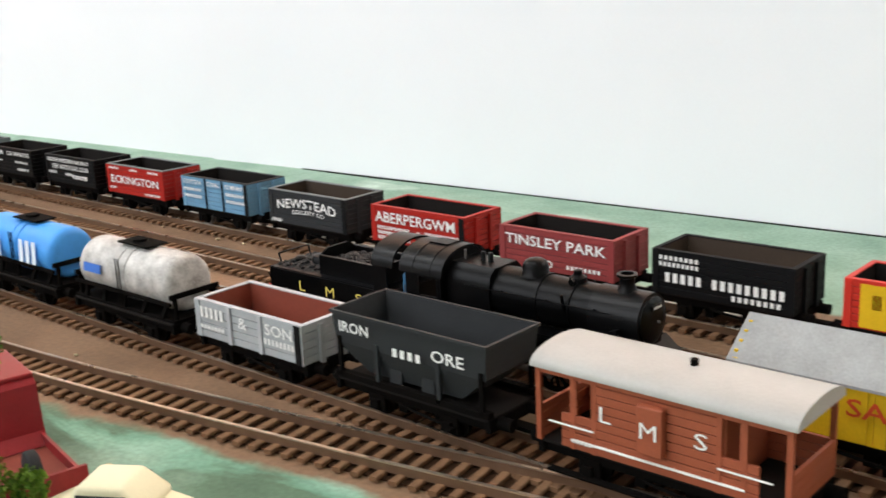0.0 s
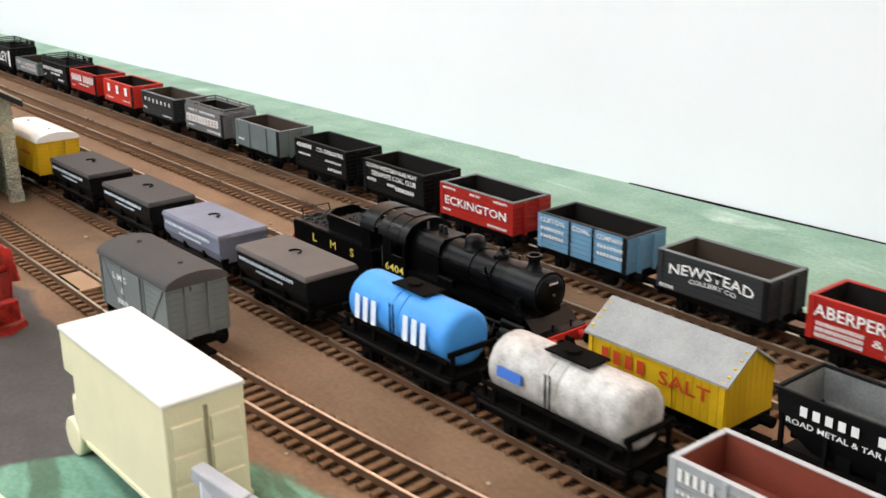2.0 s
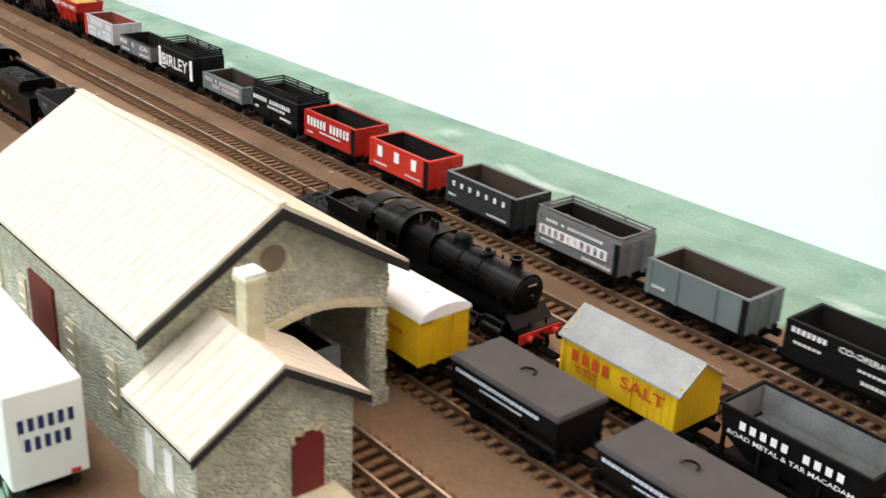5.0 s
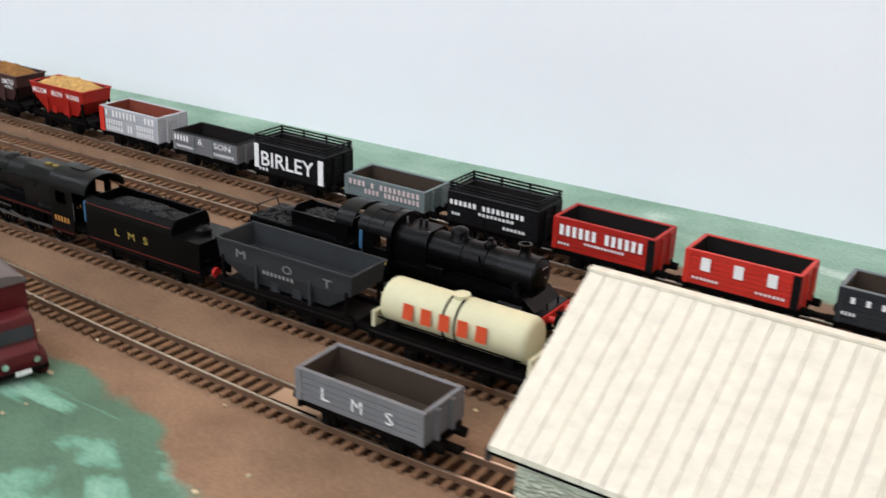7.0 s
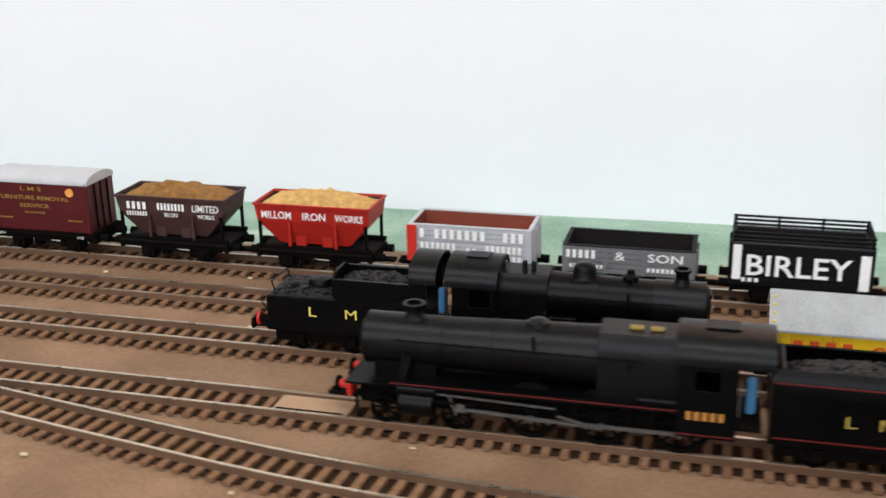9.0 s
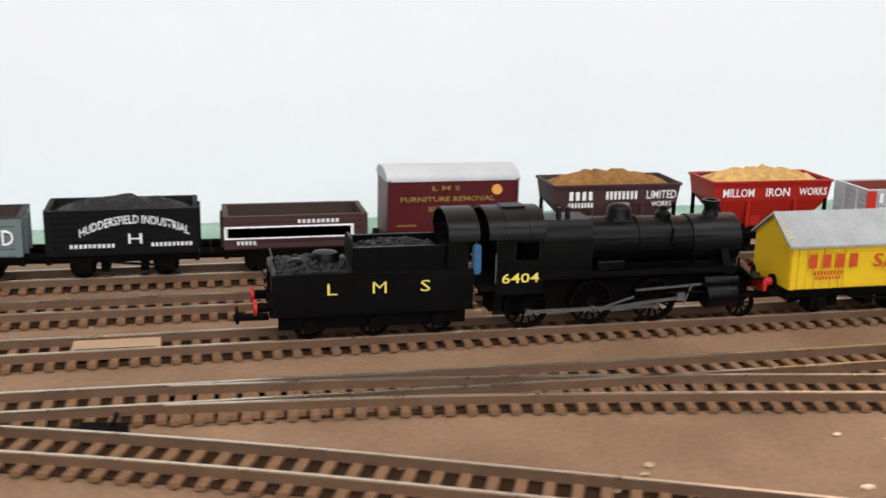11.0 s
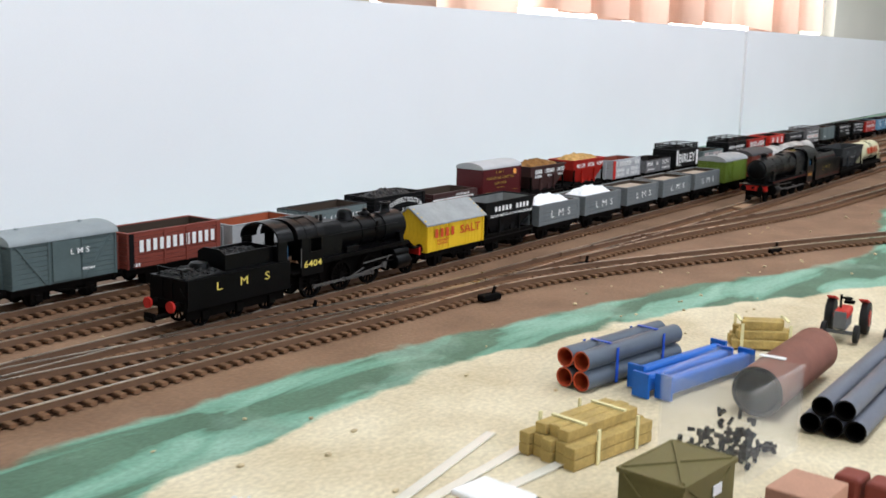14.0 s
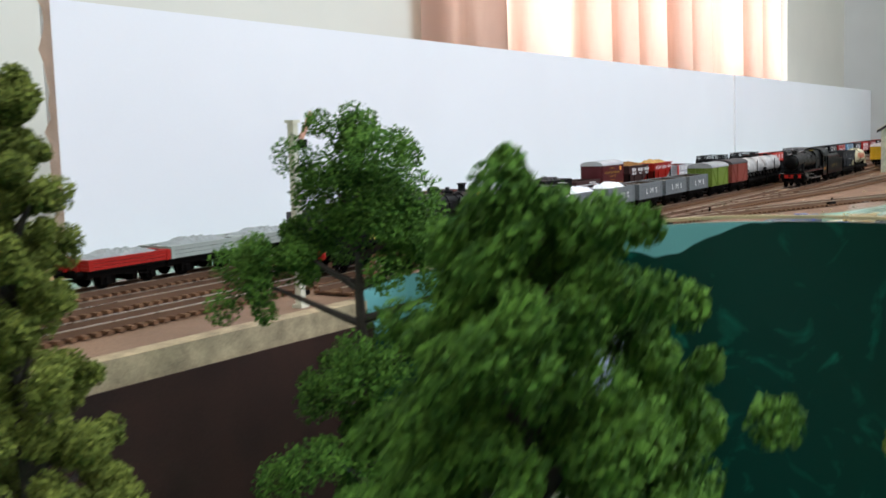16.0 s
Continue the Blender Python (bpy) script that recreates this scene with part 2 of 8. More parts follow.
# ---- ground, walls ----
def ground_material():
    m = bpy.data.materials.new("painted_baseboard")
    m.use_nodes = True
    t = m.node_tree
    b = t.nodes["Principled BSDF"]
    pos = t.nodes.new("ShaderNodeTexCoord")
    att = t.nodes.new("ShaderNodeAttribute")
    att.attribute_name = "paint"
    big = t.nodes.new("ShaderNodeTexNoise")
    big.inputs["Scale"].default_value, big.inputs["Detail"].default_value = 22, 8
    fine = t.nodes.new("ShaderNodeTexNoise")
    fine.inputs["Scale"].default_value, fine.inputs["Detail"].default_value = 400, 4
    streak = t.nodes.new("ShaderNodeTexNoise")
    streak.inputs["Scale"].default_value, streak.inputs["Detail"].default_value = 9, 6
    for n in (big, fine, streak):
        t.links.new(pos.outputs["Object"], n.inputs["Vector"])

    def math_node(op, a, bv):
        n = t.nodes.new("ShaderNodeMath")
        n.operation = op
        for k, v in enumerate((a, bv)):
            if isinstance(v, float):
                n.inputs[k].default_value = v
            else:
                t.links.new(v, n.inputs[k])
        return n.outputs[0]

    def ramp(fac, c0, c1, p0=0.35, p1=0.65):
        r = t.nodes.new("ShaderNodeValToRGB")
        r.color_ramp.elements[0].position, r.color_ramp.elements[1].position = p0, p1
        r.color_ramp.elements[0].color, r.color_ramp.elements[1].color = (*c0, 1), (*c1, 1)
        t.links.new(fac, r.inputs[0])
        return r.outputs[0]

    def blend(fac, a, c):
        n = t.nodes.new("ShaderNodeMix")
        n.data_type = "RGBA"
        t.links.new(fac, n.inputs["Factor"])
        t.links.new(a, n.inputs["A"])
        t.links.new(c, n.inputs["B"])
        return n.outputs["Result"]

    sep = t.nodes.new("ShaderNodeSeparateColor")
    t.links.new(att.outputs["Color"], sep.inputs[0])
    brown = ramp(big.outputs[0], (0.18, 0.099, 0.052), (0.25, 0.145, 0.081))
    green = ramp(big.outputs[0], (0.14, 0.24, 0.175), (0.27, 0.4, 0.3), 0.38, 0.68)
    cream = ramp(big.outputs[0], (0.56, 0.47, 0.3), (0.7, 0.62, 0.44))
    tar = ramp(big.outputs[0], (0.045, 0.04, 0.039), (0.075, 0.068, 0.066))
    where = t.nodes.new("ShaderNodeSeparateXYZ")
    t.links.new(pos.outputs["Object"], where.inputs[0])
    rear = math_node("GREATER_THAN", where.outputs[1], 0.03)
    brush = t.nodes.new("ShaderNodeMapping")
    brush.inputs["Scale"].default_value = (0.45, 1.5, 1)
    brush.inputs["Rotation"].default_value = (0, 0, 0.35)
    t.links.new(pos.outputs["Object"], brush.inputs[0])
    dab = t.nodes.new("ShaderNodeTexNoise")
    dab.inputs["Scale"].default_value, dab.inputs["Detail"].default_value, dab.inputs["Distortion"].default_value = 21, 7, 0.6
    t.links.new(brush.outputs[0], dab.inputs["Vector"])
    olive = ramp(big.outputs[0], (0.065, 0.13, 0.08), (0.1, 0.19, 0.12))
    front = blend(ramp(dab.outputs[0], (0, 0, 0), (1, 1, 1), 0.47, 0.51), olive, ramp(dab.outputs[0], (0.13, 0.29, 0.2), (0.28, 0.48, 0.37), 0.5, 0.68))
    front = blend(ramp(streak.outputs[0], (0, 0, 0), (1, 1, 1), 0.52, 0.6), front, green)
    strip_green = ramp(big.outputs[0], (0.2, 0.32, 0.23), (0.33, 0.46, 0.35), 0.35, 0.7)
    strip_green = blend(ramp(dab.outputs[0], (0, 0, 0), (1, 1, 1), 0.6, 0.72), strip_green, ramp(dab.outputs[0], (0.42, 0.53, 0.42), (0.5, 0.6, 0.5)))
    greens = blend(rear, front, strip_green)

    def edge(chan, soft):
        wob = math_node("MULTIPLY", math_node("SUBTRACT", big.outputs[0], 0.5), 0.9)
        v = math_node("ADD", chan, wob)
        r = t.nodes.new("ShaderNodeMapRange")
        r.inputs[1].default_value, r.inputs[2].default_value = 0.5 - soft, 0.5 + soft
        t.links.new(v, r.inputs[0])
        return r.outputs[0]

    c = blend(edge(sep.outputs[1], 0.08), brown, greens)
    c = blend(edge(sep.outputs[2], 0.06), c, cream)
    c = blend(edge(sep.outputs[0], 0.07), c, tar)
    f = ramp(fine.outputs[0], (0.86, 0.86, 0.86), (1.08, 1.08, 1.08))
    mul = t.nodes.new("ShaderNodeMix")
    mul.data_type, mul.blend_type = "RGBA", "MULTIPLY"
    mul.inputs["Factor"].default_value = 1.0
    t.links.new(c, mul.inputs["A"])
    t.links.new(f, mul.inputs["B"])
    t.links.new(mul.outputs["Result"], b.inputs["Base Color"])
    b.inputs["Roughness"].default_value = 0.72
    bp = t.nodes.new("ShaderNodeBump")
    bp.inputs["Strength"].default_value, bp.inputs["Distance"].default_value = 0.4, 0.001
    t.links.new(math_node("ADD", fine.outputs[0], big.outputs[0]), bp.inputs["Height"])
    t.links.new(bp.outputs[0], b.inputs["Normal"])
    return m


# front edge of the board: straight on the left, a curved lip round the sunk valley, then far out in front
EDGE = [(-1.75, -0.15), (-0.9, -0.157), (-0.72, -0.165)]
# the lip rises towards the front: x, y, height
RISE = [(-0.635, -0.168, 0.008), (-0.600, -0.172, 0.013), (-0.605, -0.215, 0.022), (-0.612, -0.255, 0.032), (-0.616, -0.31, 0.044), (-0.610, -0.36, 0.049), (-0.604, -0.41, 0.05), (-0.608, -0.455, 0.05), (-0.622, -0.505, 0.05), (-0.65, -0.58, 0.05), (-0.69, -0.7, 0.05), (-0.72, -0.78, 0.05)]
EDGE += [p[:2] for p in RISE]
GB = [(-1.7, -0.17), (-0.57, -0.172), (-0.36, -0.178), (-0.226, -0.2), (-0.03, -0.247), (0.18, -0.31), (0.36, -0.28), (0.5, -0.252), (0.72, -0.258), (0.8, -0.3), (1.18, -0.33), (1.5, -0.27), (1.6, -0.228), (1.7, -0.215), (1.85, -0.19), (2.2, -0.18), (3.4, -0.18)]
GC = [(-1.7, -0.24), (-0.5, -0.237), (-0.3, -0.227), (-0.22, -0.243), (-0.1, -0.275), (0.11, -0.372), (0.3, -0.46), (0.6, -0.6), (3.4, -2)]


def paint_at(x, y):
    """tar, green, cream: each 0 to 1, with a soft edge of a few centimetres."""
    soft = lambda d: min(1, max(0, 0.5 + d / 0.05))
    g = max(soft(curve_y(GB, x) - y), soft(y - 0.052))
    c = soft(curve_y(GC, x) - y) if y < 0 else 0
    tar = min(soft(-0.234 - y), soft(x - 1.2 + (y + 0.2) * 0.3), soft(1.57 - x + (y + 0.25) * 0.4)) if y < 0 else 0
    return tar, g, c


def lip_x(y):
    return curve_y([(-p[1], p[0]) for p in RISE], -y)


def inside_board(x, y):
    if y > -0.15:
        return True
    if x > -0.595:
        return True
    pts = EDGE
    if y > -0.165:
        return x > -0.62 or y > curve_y(pts[:4], x)
    return x > lip_x(y)


def build_ground():
    bm = bmesh.new()
    lay = bm.loops.layers.color.new("paint")
    xs = np.concatenate([np.arange(-1.7, 2.4, 0.02), np.arange(2.4, 3.41, 0.1)])
    ys = np.concatenate([np.arange(-0.76, 0.32, 0.014)])
    grid = {}
    for i, x in enumerate(xs):
        for j, y in enumerate(ys):
            if inside_board(x, y):
                z = 0.0008 * noise.noise((x * 9, y * 9, 0)) if y < -0.24 or y > 0.05 else 0.0
                grid[i, j] = bm.verts.new((x, y, z))
            elif y < -0.168 and inside_board(x + 0.02, y):
                grid[i, j] = bm.verts.new((lip_x(y) + 0.001, y, 0))
    for i in range(len(xs) - 1):
        for j in range(len(ys) - 1):
            q = [grid.get(k) for k in ((i, j), (i + 1, j), (i + 1, j + 1), (i, j + 1))]
            if all(q):
                f = bm.faces.new(q)
                for l in f.loops:
                    l[lay] = (*paint_at(l.vert.co.x, l.vert.co.y), 1)
    ob = setting("ground", bm, ground_material(), "painted layout baseboard in brown, green, cream and tar grey", True)
    return ob


build_ground()


def lip_material():
    m = mat("fascia_paint", (0.02, 0.12, 0.08), 0.35, var=0.5, scale=18)
    m2 = m.copy()
    m2.name = "fascia_two_tone"
    t = m2.node_tree
    b = t.nodes["Principled BSDF"]
    tc = t.nodes.new("ShaderNodeTexCoord")
    sep = t.nodes.new("ShaderNodeSeparateXYZ")
    t.links.new(tc.outputs["Object"], sep.inputs[0])
    n = t.nodes.new("ShaderNodeTexNoise")
    n.inputs["Scale"].default_value, n.inputs["Detail"].default_value = 12, 2.5
    t.links.new(tc.outputs["Object"], n.inputs["Vector"])
    add = t.nodes.new("ShaderNodeMath")
    add.operation = "MULTIPLY_ADD"
    add.inputs[1].default_value = 0.09
    t.links.new(n.outputs[0], add.inputs[0])
    front = t.nodes.new("ShaderNodeMath")
    front.operation = "MAXIMUM"
    front.inputs[1].default_value = -0.31
    t.links.new(sep.outputs[1], front.inputs[0])
    lift = t.nodes.new("ShaderNodeMath")
    lift.operation = "MULTIPLY_ADD"
    lift.inputs[1].default_value = 0.377
    t.links.new(front.outputs[0], lift.inputs[0])
    t.links.new(sep.outputs[2], lift.inputs[2])
    t.links.new(lift.outputs[0], add.inputs[2])
    r = t.nodes.new("ShaderNodeMapRange")
    r.inputs[1].default_value, r.inputs[2].default_value = -0.0338, -0.0328
    t.links.new(add.outputs[0], r.inputs[0])
    sw = t.nodes.new("ShaderNodeTexNoise")
    sw.inputs["Scale"].default_value, sw.inputs["Detail"].default_value, sw.inputs["Distortion"].default_value = 30, 4, 2.0
    t.links.new(tc.outputs["Object"], sw.inputs["Vector"])
    dk = t.nodes.new("ShaderNodeValToRGB")
    dk.color_ramp.elements[0].position, dk.color_ramp.elements[1].position = 0.58, 0.85
    dk.color_ramp.elements[0].color, dk.color_ramp.elements[1].color = (0.001, 0.034, 0.022, 1), (0.012, 0.17, 0.11, 1)
    t.links.new(sw.outputs[0], dk.inputs[0])
    mx = t.nodes.new("ShaderNodeMix")
    mx.data_type = "RGBA"
    mx.inputs["B"].default_value = (0.18, 0.44, 0.43, 1)
    t.links.new(r.outputs[0], mx.inputs["Factor"])
    t.links.new(dk.outputs[0], mx.inputs["A"])
    t.links.new(mx.outputs["Result"], b.inputs["Base Color"])
    return m2


def strip(points, z0, z1, thick, bm=None):
    """An upright sheet along points, of some thickness."""
    bm = bm or bmesh.new()
    n = len(points)
    rows = []
    for i, (x, y, *up) in enumerate(points):
        zl, zh = (z0, z1) if not up else (up[0] + z0 if z0 > 0 else z0, up[0] + z1)
        a, c = points[max(i - 1, 0)], points[min(i + 1, n - 1)]
        d = Vector((c[0] - a[0], c[1] - a[1])).normalized()
        ox, oy = -d.y * thick, d.x * thick
        rows.append([bm.verts.new(v) for v in ((x, y, zl), (x, y, zh), (x + ox, y + oy, zh), (x + ox, y + oy, zl))])
    for a, c in zip(rows, rows[1:]):
        for k in range(4):
            bm.faces.new((a[k], a[(k + 1) % 4], c[(k + 1) % 4], c[k]))
    bm.faces.new(rows[0])
    bm.faces.new(rows[-1][::-1])
    bmesh.ops.recalc_face_normals(bm, faces=bm.faces)
    return bm


def smooth_line(pts, n=8):
    out = []
    for i in range(len(pts) - 1):
        p0, p1, p2, p3 = pts[max(i - 1, 0)], pts[i], pts[i + 1], pts[min(i + 2, len(pts) - 1)]
        for k in range(n):
            u = k / n
            out.append(tuple(0.5 * (2 * p1[d] + (p2[d] - p0[d]) * u + (2 * p0[d] - 5 * p1[d] + 4 * p2[d] - p3[d]) * u * u + (3 * p1[d] - p0[d] - 3 * p2[d] + p3[d]) * u**3) for d in range(len(p1))))
    return out + [pts[-1]]


LIP = smooth_line(RISE)
setting("fascia_valley", strip(LIP, -0.3, -0.0014, 0.004), lip_material(), "curved hardboard fascia brushed in teal and dark green paint", True)
setting("trim_lip", strip(LIP, 0.0001, 0.0016, 0.0045), mat("hardboard_edge", (0.5, 0.4, 0.22), 0.8), "raw hardboard edge on top of the fascia")
# brown wood, with the shade on this side put into its base colour
WOODSHADE = mat("wood_edge_shaded_brown", (0.032, 0.013, 0.008), 0.75, var=0.4, scale=30)
setting("fascia_wood", strip([(-1.75, -0.1525), (-0.9, -0.158), (-0.72, -0.166), (-0.63, -0.171)], -0.3, -0.012, 0.012), WOODSHADE, "brown timber side of the baseboard, its colour darkened for shade")
setting("trim_board_edge", strip([(-1.75, -0.1505), (-0.9, -0.157), (-0.72, -0.165), (-0.635, -0.17)], -0.012, 0.0015, 0.012), mat("ply_edge", (0.42, 0.33, 0.2), 0.85, var=0.4, scale=90), "pale chipped plywood edge of the baseboard")
setting("valley_floor", box_bm((-1.9, -1.4, -0.14), (-0.3, -0.14, -0.12)), mat("valley_teal", (0.08, 0.3, 0.27), 0.5, var=0.4, scale=14), "teal-painted sunken valley floor")

BOARD = mat("backscene_white", (0.81, 0.815, 0.84), 0.6, var=0.02, scale=6, bump=0.05)
xs_joint = 1.29
bm = strip([(-0.62, wall_y(-0.62)), (xs_joint - 0.0024, wall_y(xs_joint))], -0.02, 0.203, 0.004)
setting("wall_backscene_1", bm, BOARD, "tall plain white hardboard backscene panel")
bm = strip([(xs_joint + 0.0006, wall_y(xs_joint) - 0.0035), (3.3, wall_y(3.3) - 0.0035)], -0.02, 0.203, 0.004)
setting("wall_backscene_2", bm, BOARD, "plain white hardboard backscene panel beyond the joint")

# solid black strip in place of the shade under the panel's foot
setting("trim_gap", strip([(xs_joint + 0.12, wall_y(xs_joint + 0.12) - 0.0046), (3.3, wall_y(3.3) - 0.0046)], -0.001, 0.0009, 0.001), BLACK, "black strip painting the shaded gap under the second backscene panel")

ROOM = mat("room_wall_cream", (0.7, 0.68, 0.6), 0.7, var=0.04, scale=5)
WY = 0.42
bm = bmesh.new()
for lo, hi in (((-2.6, WY, -0.9), (0.45, WY + 0.1, 1.8)), ((2.62, WY, -0.9), (3.5, WY + 0.1, 1.8)), ((0.45, WY, -0.9), (2.62, WY + 0.1, 0.19)), ((0.45, WY, 0.95), (2.62, WY + 0.1, 1.8))):
    box_bm(lo, hi, bm)
setting("wall_back", bm, ROOM, "cream room wall with a curtained window")
bm = box_bm((-2.7, -2.6, -0.9), (-2.6, 0.52, 1.8))
setting("wall_left", bm, ROOM, "plain cream room wall")
setting("wall_right", box_bm((3.5, -2.6, -0.9), (3.6, 0.52, 1.8)), mat("room_wall_grey", (0.6, 0.61, 0.6), 0.7, var=0.04, scale=5), "pale grey room wall with a pipe frame")
# unseen wall behind the viewer; its opening is added to let sky light in
bm = bmesh.new()
for lo, hi in (((-2.6, -2.6, -0.9), (-1.6, -2.5, 1.8)), ((2.2, -2.6, -0.9), (3.5, -2.5, 1.8)), ((-1.6, -2.6, -0.9), (2.2, -2.5, 0.6)), ((-1.6, -2.6, 1.75), (2.2, -2.5, 1.8))):
    box_bm(lo, hi, bm)
setting("wall_front", bm, ROOM, "unseen cream room wall with a wide opening added for daylight")
setting("ceiling", box_bm((-2.7, -2.6, 1.8), (3.6, 0.52, 1.86)), mat("ceiling_white", (0.8, 0.8, 0.78), 0.8, var=0.02), "white room ceiling")
setting("floor", box_bm((-2.7, -2.6, -0.96), (3.6, 0.52, -0.9)), mat("room_floor", (0.22, 0.2, 0.18), 0.6), "grey room floor far below the layout")


# ---- rolling stock ----
HALF = 0.0155


def chassis(e, L, wb=0.038, spoked=False, floor=0.0125):
    for s in (-1, 1):
        bx("solebar", e, (0, s * 0.0118, floor - 0.0022), (L, 0.002, 0.004), CHASSIS)
        bx("headstock", e, (s * (L / 2 - 0.0008), 0, floor - 0.0022), (0.0022, 0.029, 0.0044), CHASSIS)
        bx("coupling", e, (s * (L / 2 + 0.0045), 0, 0.0068), (0.011, 0.0052, 0.0016), CHASSIS)
        bx("brake_gear", e, (s * 0.009, 0, 0.0055), (0.004, 0.017, 0.006), CHASSIS)
        for k in (-1, 1):
            cyl("buffer", e, (s * (L / 2 + 0.0032), k * 0.0088, floor - 0.002), 0.0024, 0.0055, CHASSIS, seg=12)
            w = s * wb / 2
            bx("axle_guard", e, (w, k * 0.0125, 0.0062), (0.0085, 0.0016, 0.007), CHASSIS, bevel=0.0005)
            bx("axlebox", e, (w, k * 0.0138, 0.0058), (0.0034, 0.002, 0.0036), CHASSIS)
            cyl("wheel", e, (w, k * 0.0083, 0.0061), 0.0061, 0.0022, STEEL if spoked else CHASSIS, "y", seg=20)
            if spoked:
                cyl("wheel_face", e, (w, k * 0.0095, 0.0061), 0.005, 0.0006, CHASSIS, "y", seg=16)
        cyl("axle", e, (s * wb / 2, 0, 0.0061), 0.001, 0.0176, STEEL, "y", seg=8)
    bx("brake_lever", e, (0.008, -0.0142, 0.0072), (0.027, 0.0008, 0.001), CHASSIS, (0, 6, 0))
    bx("floor", e, (0, 0, floor), (L - 0.001, 0.029, 0.001), INSIDE)


def plank_sides(e, L, H, n, paint, inner, z0=0.0130, irons=None, cap=None, corner=True, ends=True):
    pitch = H / n
    for i in range(n):
        z = z0 + (i + 0.5) * pitch
        for s in (-1, 1):
            bx("plank", e, (0, s * (HALF - 0.0006), z), (L, 0.0012, pitch - 0.00028), paint, bevel=0.00012)
            bx("end_plank", e, (s * (L / 2 - 0.0006), 0, z), (0.0012, 2 * HALF - 0.0026, pitch - 0.00028), paint, bevel=0.00012)
    for s in (-1, 1):
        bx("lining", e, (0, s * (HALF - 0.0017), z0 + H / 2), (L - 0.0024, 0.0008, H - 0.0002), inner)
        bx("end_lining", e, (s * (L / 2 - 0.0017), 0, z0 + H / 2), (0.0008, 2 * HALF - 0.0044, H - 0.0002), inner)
        bx("capping", e, (0, s * (HALF - 0.001), z0 + H + 0.0002), (L + 0.0002, 0.0024, 0.0005), cap or paint)
        bx("end_capping", e, (s * (L / 2 - 0.001), 0, z0 + H + 0.0002), (0.0024, 2 * HALF - 0.005, 0.0005), cap or paint)
        if irons:
            for k in (-0.1, 0.1):
                bx("door_iron", e, (k * L, s * (HALF + 0.0003), z0 + H / 2), (0.0016, 0.0008, H), irons)
        for k in (-1, 1):
            if corner:
                bx("corner_plate", e, (k * (L / 2 - 0.0016), s * (HALF + 0.0002), z0 + H / 2), (0.0034, 0.0006, H), irons or paint)
            bx("end_post", e, (k * (L / 2 + 0.0006), s * 0.006, z0 + H / 2 - 0.001), (0.0014, 0.0024, H), irons or paint)
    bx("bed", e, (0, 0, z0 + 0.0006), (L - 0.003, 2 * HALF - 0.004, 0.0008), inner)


def mound(parent, L, W, z, h, m, seed, name="load"):
    bm = bmesh.new()
    nx, ny = 26, 12
    g = [[None] * ny for _ in range(nx)]
    for i in range(nx):
        for j in range(ny):
            u, v = i / (nx - 1) * 2 - 1, j / (ny - 1) * 2 - 1
            k = (1 - abs(u) ** 3) * (1 - abs(v) ** 3)
            r = noise.noise((u * 5 + seed, v * 3, seed)) * 0.3 + noise.noise((u * 14, v * 9, seed)) * 0.22
            g[i][j] = bm.verts.new((u * L / 2, v * W / 2, z + h * k * (0.75 + r)))
    for i in range(nx - 1):
        for j in range(ny - 1):
            bm.faces.new((g[i][j], g[i + 1][j], g[i + 1][j + 1], g[i][j + 1]))
    return part(name, bm, m, parent)


def on(track, x, turn=0):
    dx = 0.02
    a = math.degrees(math.atan2(curve_y(track, x + dx) - curve_y(track, x - dx), 2 * dx))
    return pose(x, curve_y(track, x), RAIL, 0, 0, a + turn)


FRONT = -HALF - 0.0009


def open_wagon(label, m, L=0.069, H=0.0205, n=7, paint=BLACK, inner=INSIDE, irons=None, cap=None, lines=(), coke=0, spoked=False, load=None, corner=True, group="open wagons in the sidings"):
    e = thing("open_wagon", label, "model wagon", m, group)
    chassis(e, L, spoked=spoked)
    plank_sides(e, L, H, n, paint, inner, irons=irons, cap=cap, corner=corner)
    z0 = 0.013
    for kind, s, cx, cz, h, w, ink, *more in lines:
        c = (cx * L, FRONT, z0 + cz * H)
        if kind == "t":
            txt(e, s, c, h * H, w * L, ink, arc=more[0] * H if more else 0.0)
        elif kind == "b":
            bx("panel", e, (c[0], FRONT + 0.0003, c[2]), (w * L, 0.0006, h * H), ink)
        else:
            marks(e, s, c, h * H, w * L, ink, gaps=more[0] if more else ())
    if coke:
        for i in range(coke):
            z = z0 + H + 0.0016 + i * 0.0022
            for s in (-1, 1):
                bx("coke_rail", e, (0, s * (HALF - 0.0008), z), (L, 0.001, 0.0011), irons or paint)
                bx("end_coke_rail", e, (s * (L / 2 - 0.0008), 0, z), (0.001, 2 * HALF - 0.003, 0.0011), irons or paint)
        for k in (-0.48, -0.16, 0.16, 0.48):
            for s in (-1, 1):
                bx("coke_post", e, (k * L, s * (HALF - 0.0016), z0 + H + coke * 0.0011), (0.0014, 0.001, coke * 0.0024), irons or paint)
    if load:
        kindm, hh = load
        mound(e, L - 0.004, 2 * HALF - 0.005, z0 + H * 0.82, hh, kindm, m.translation.x)
    return e


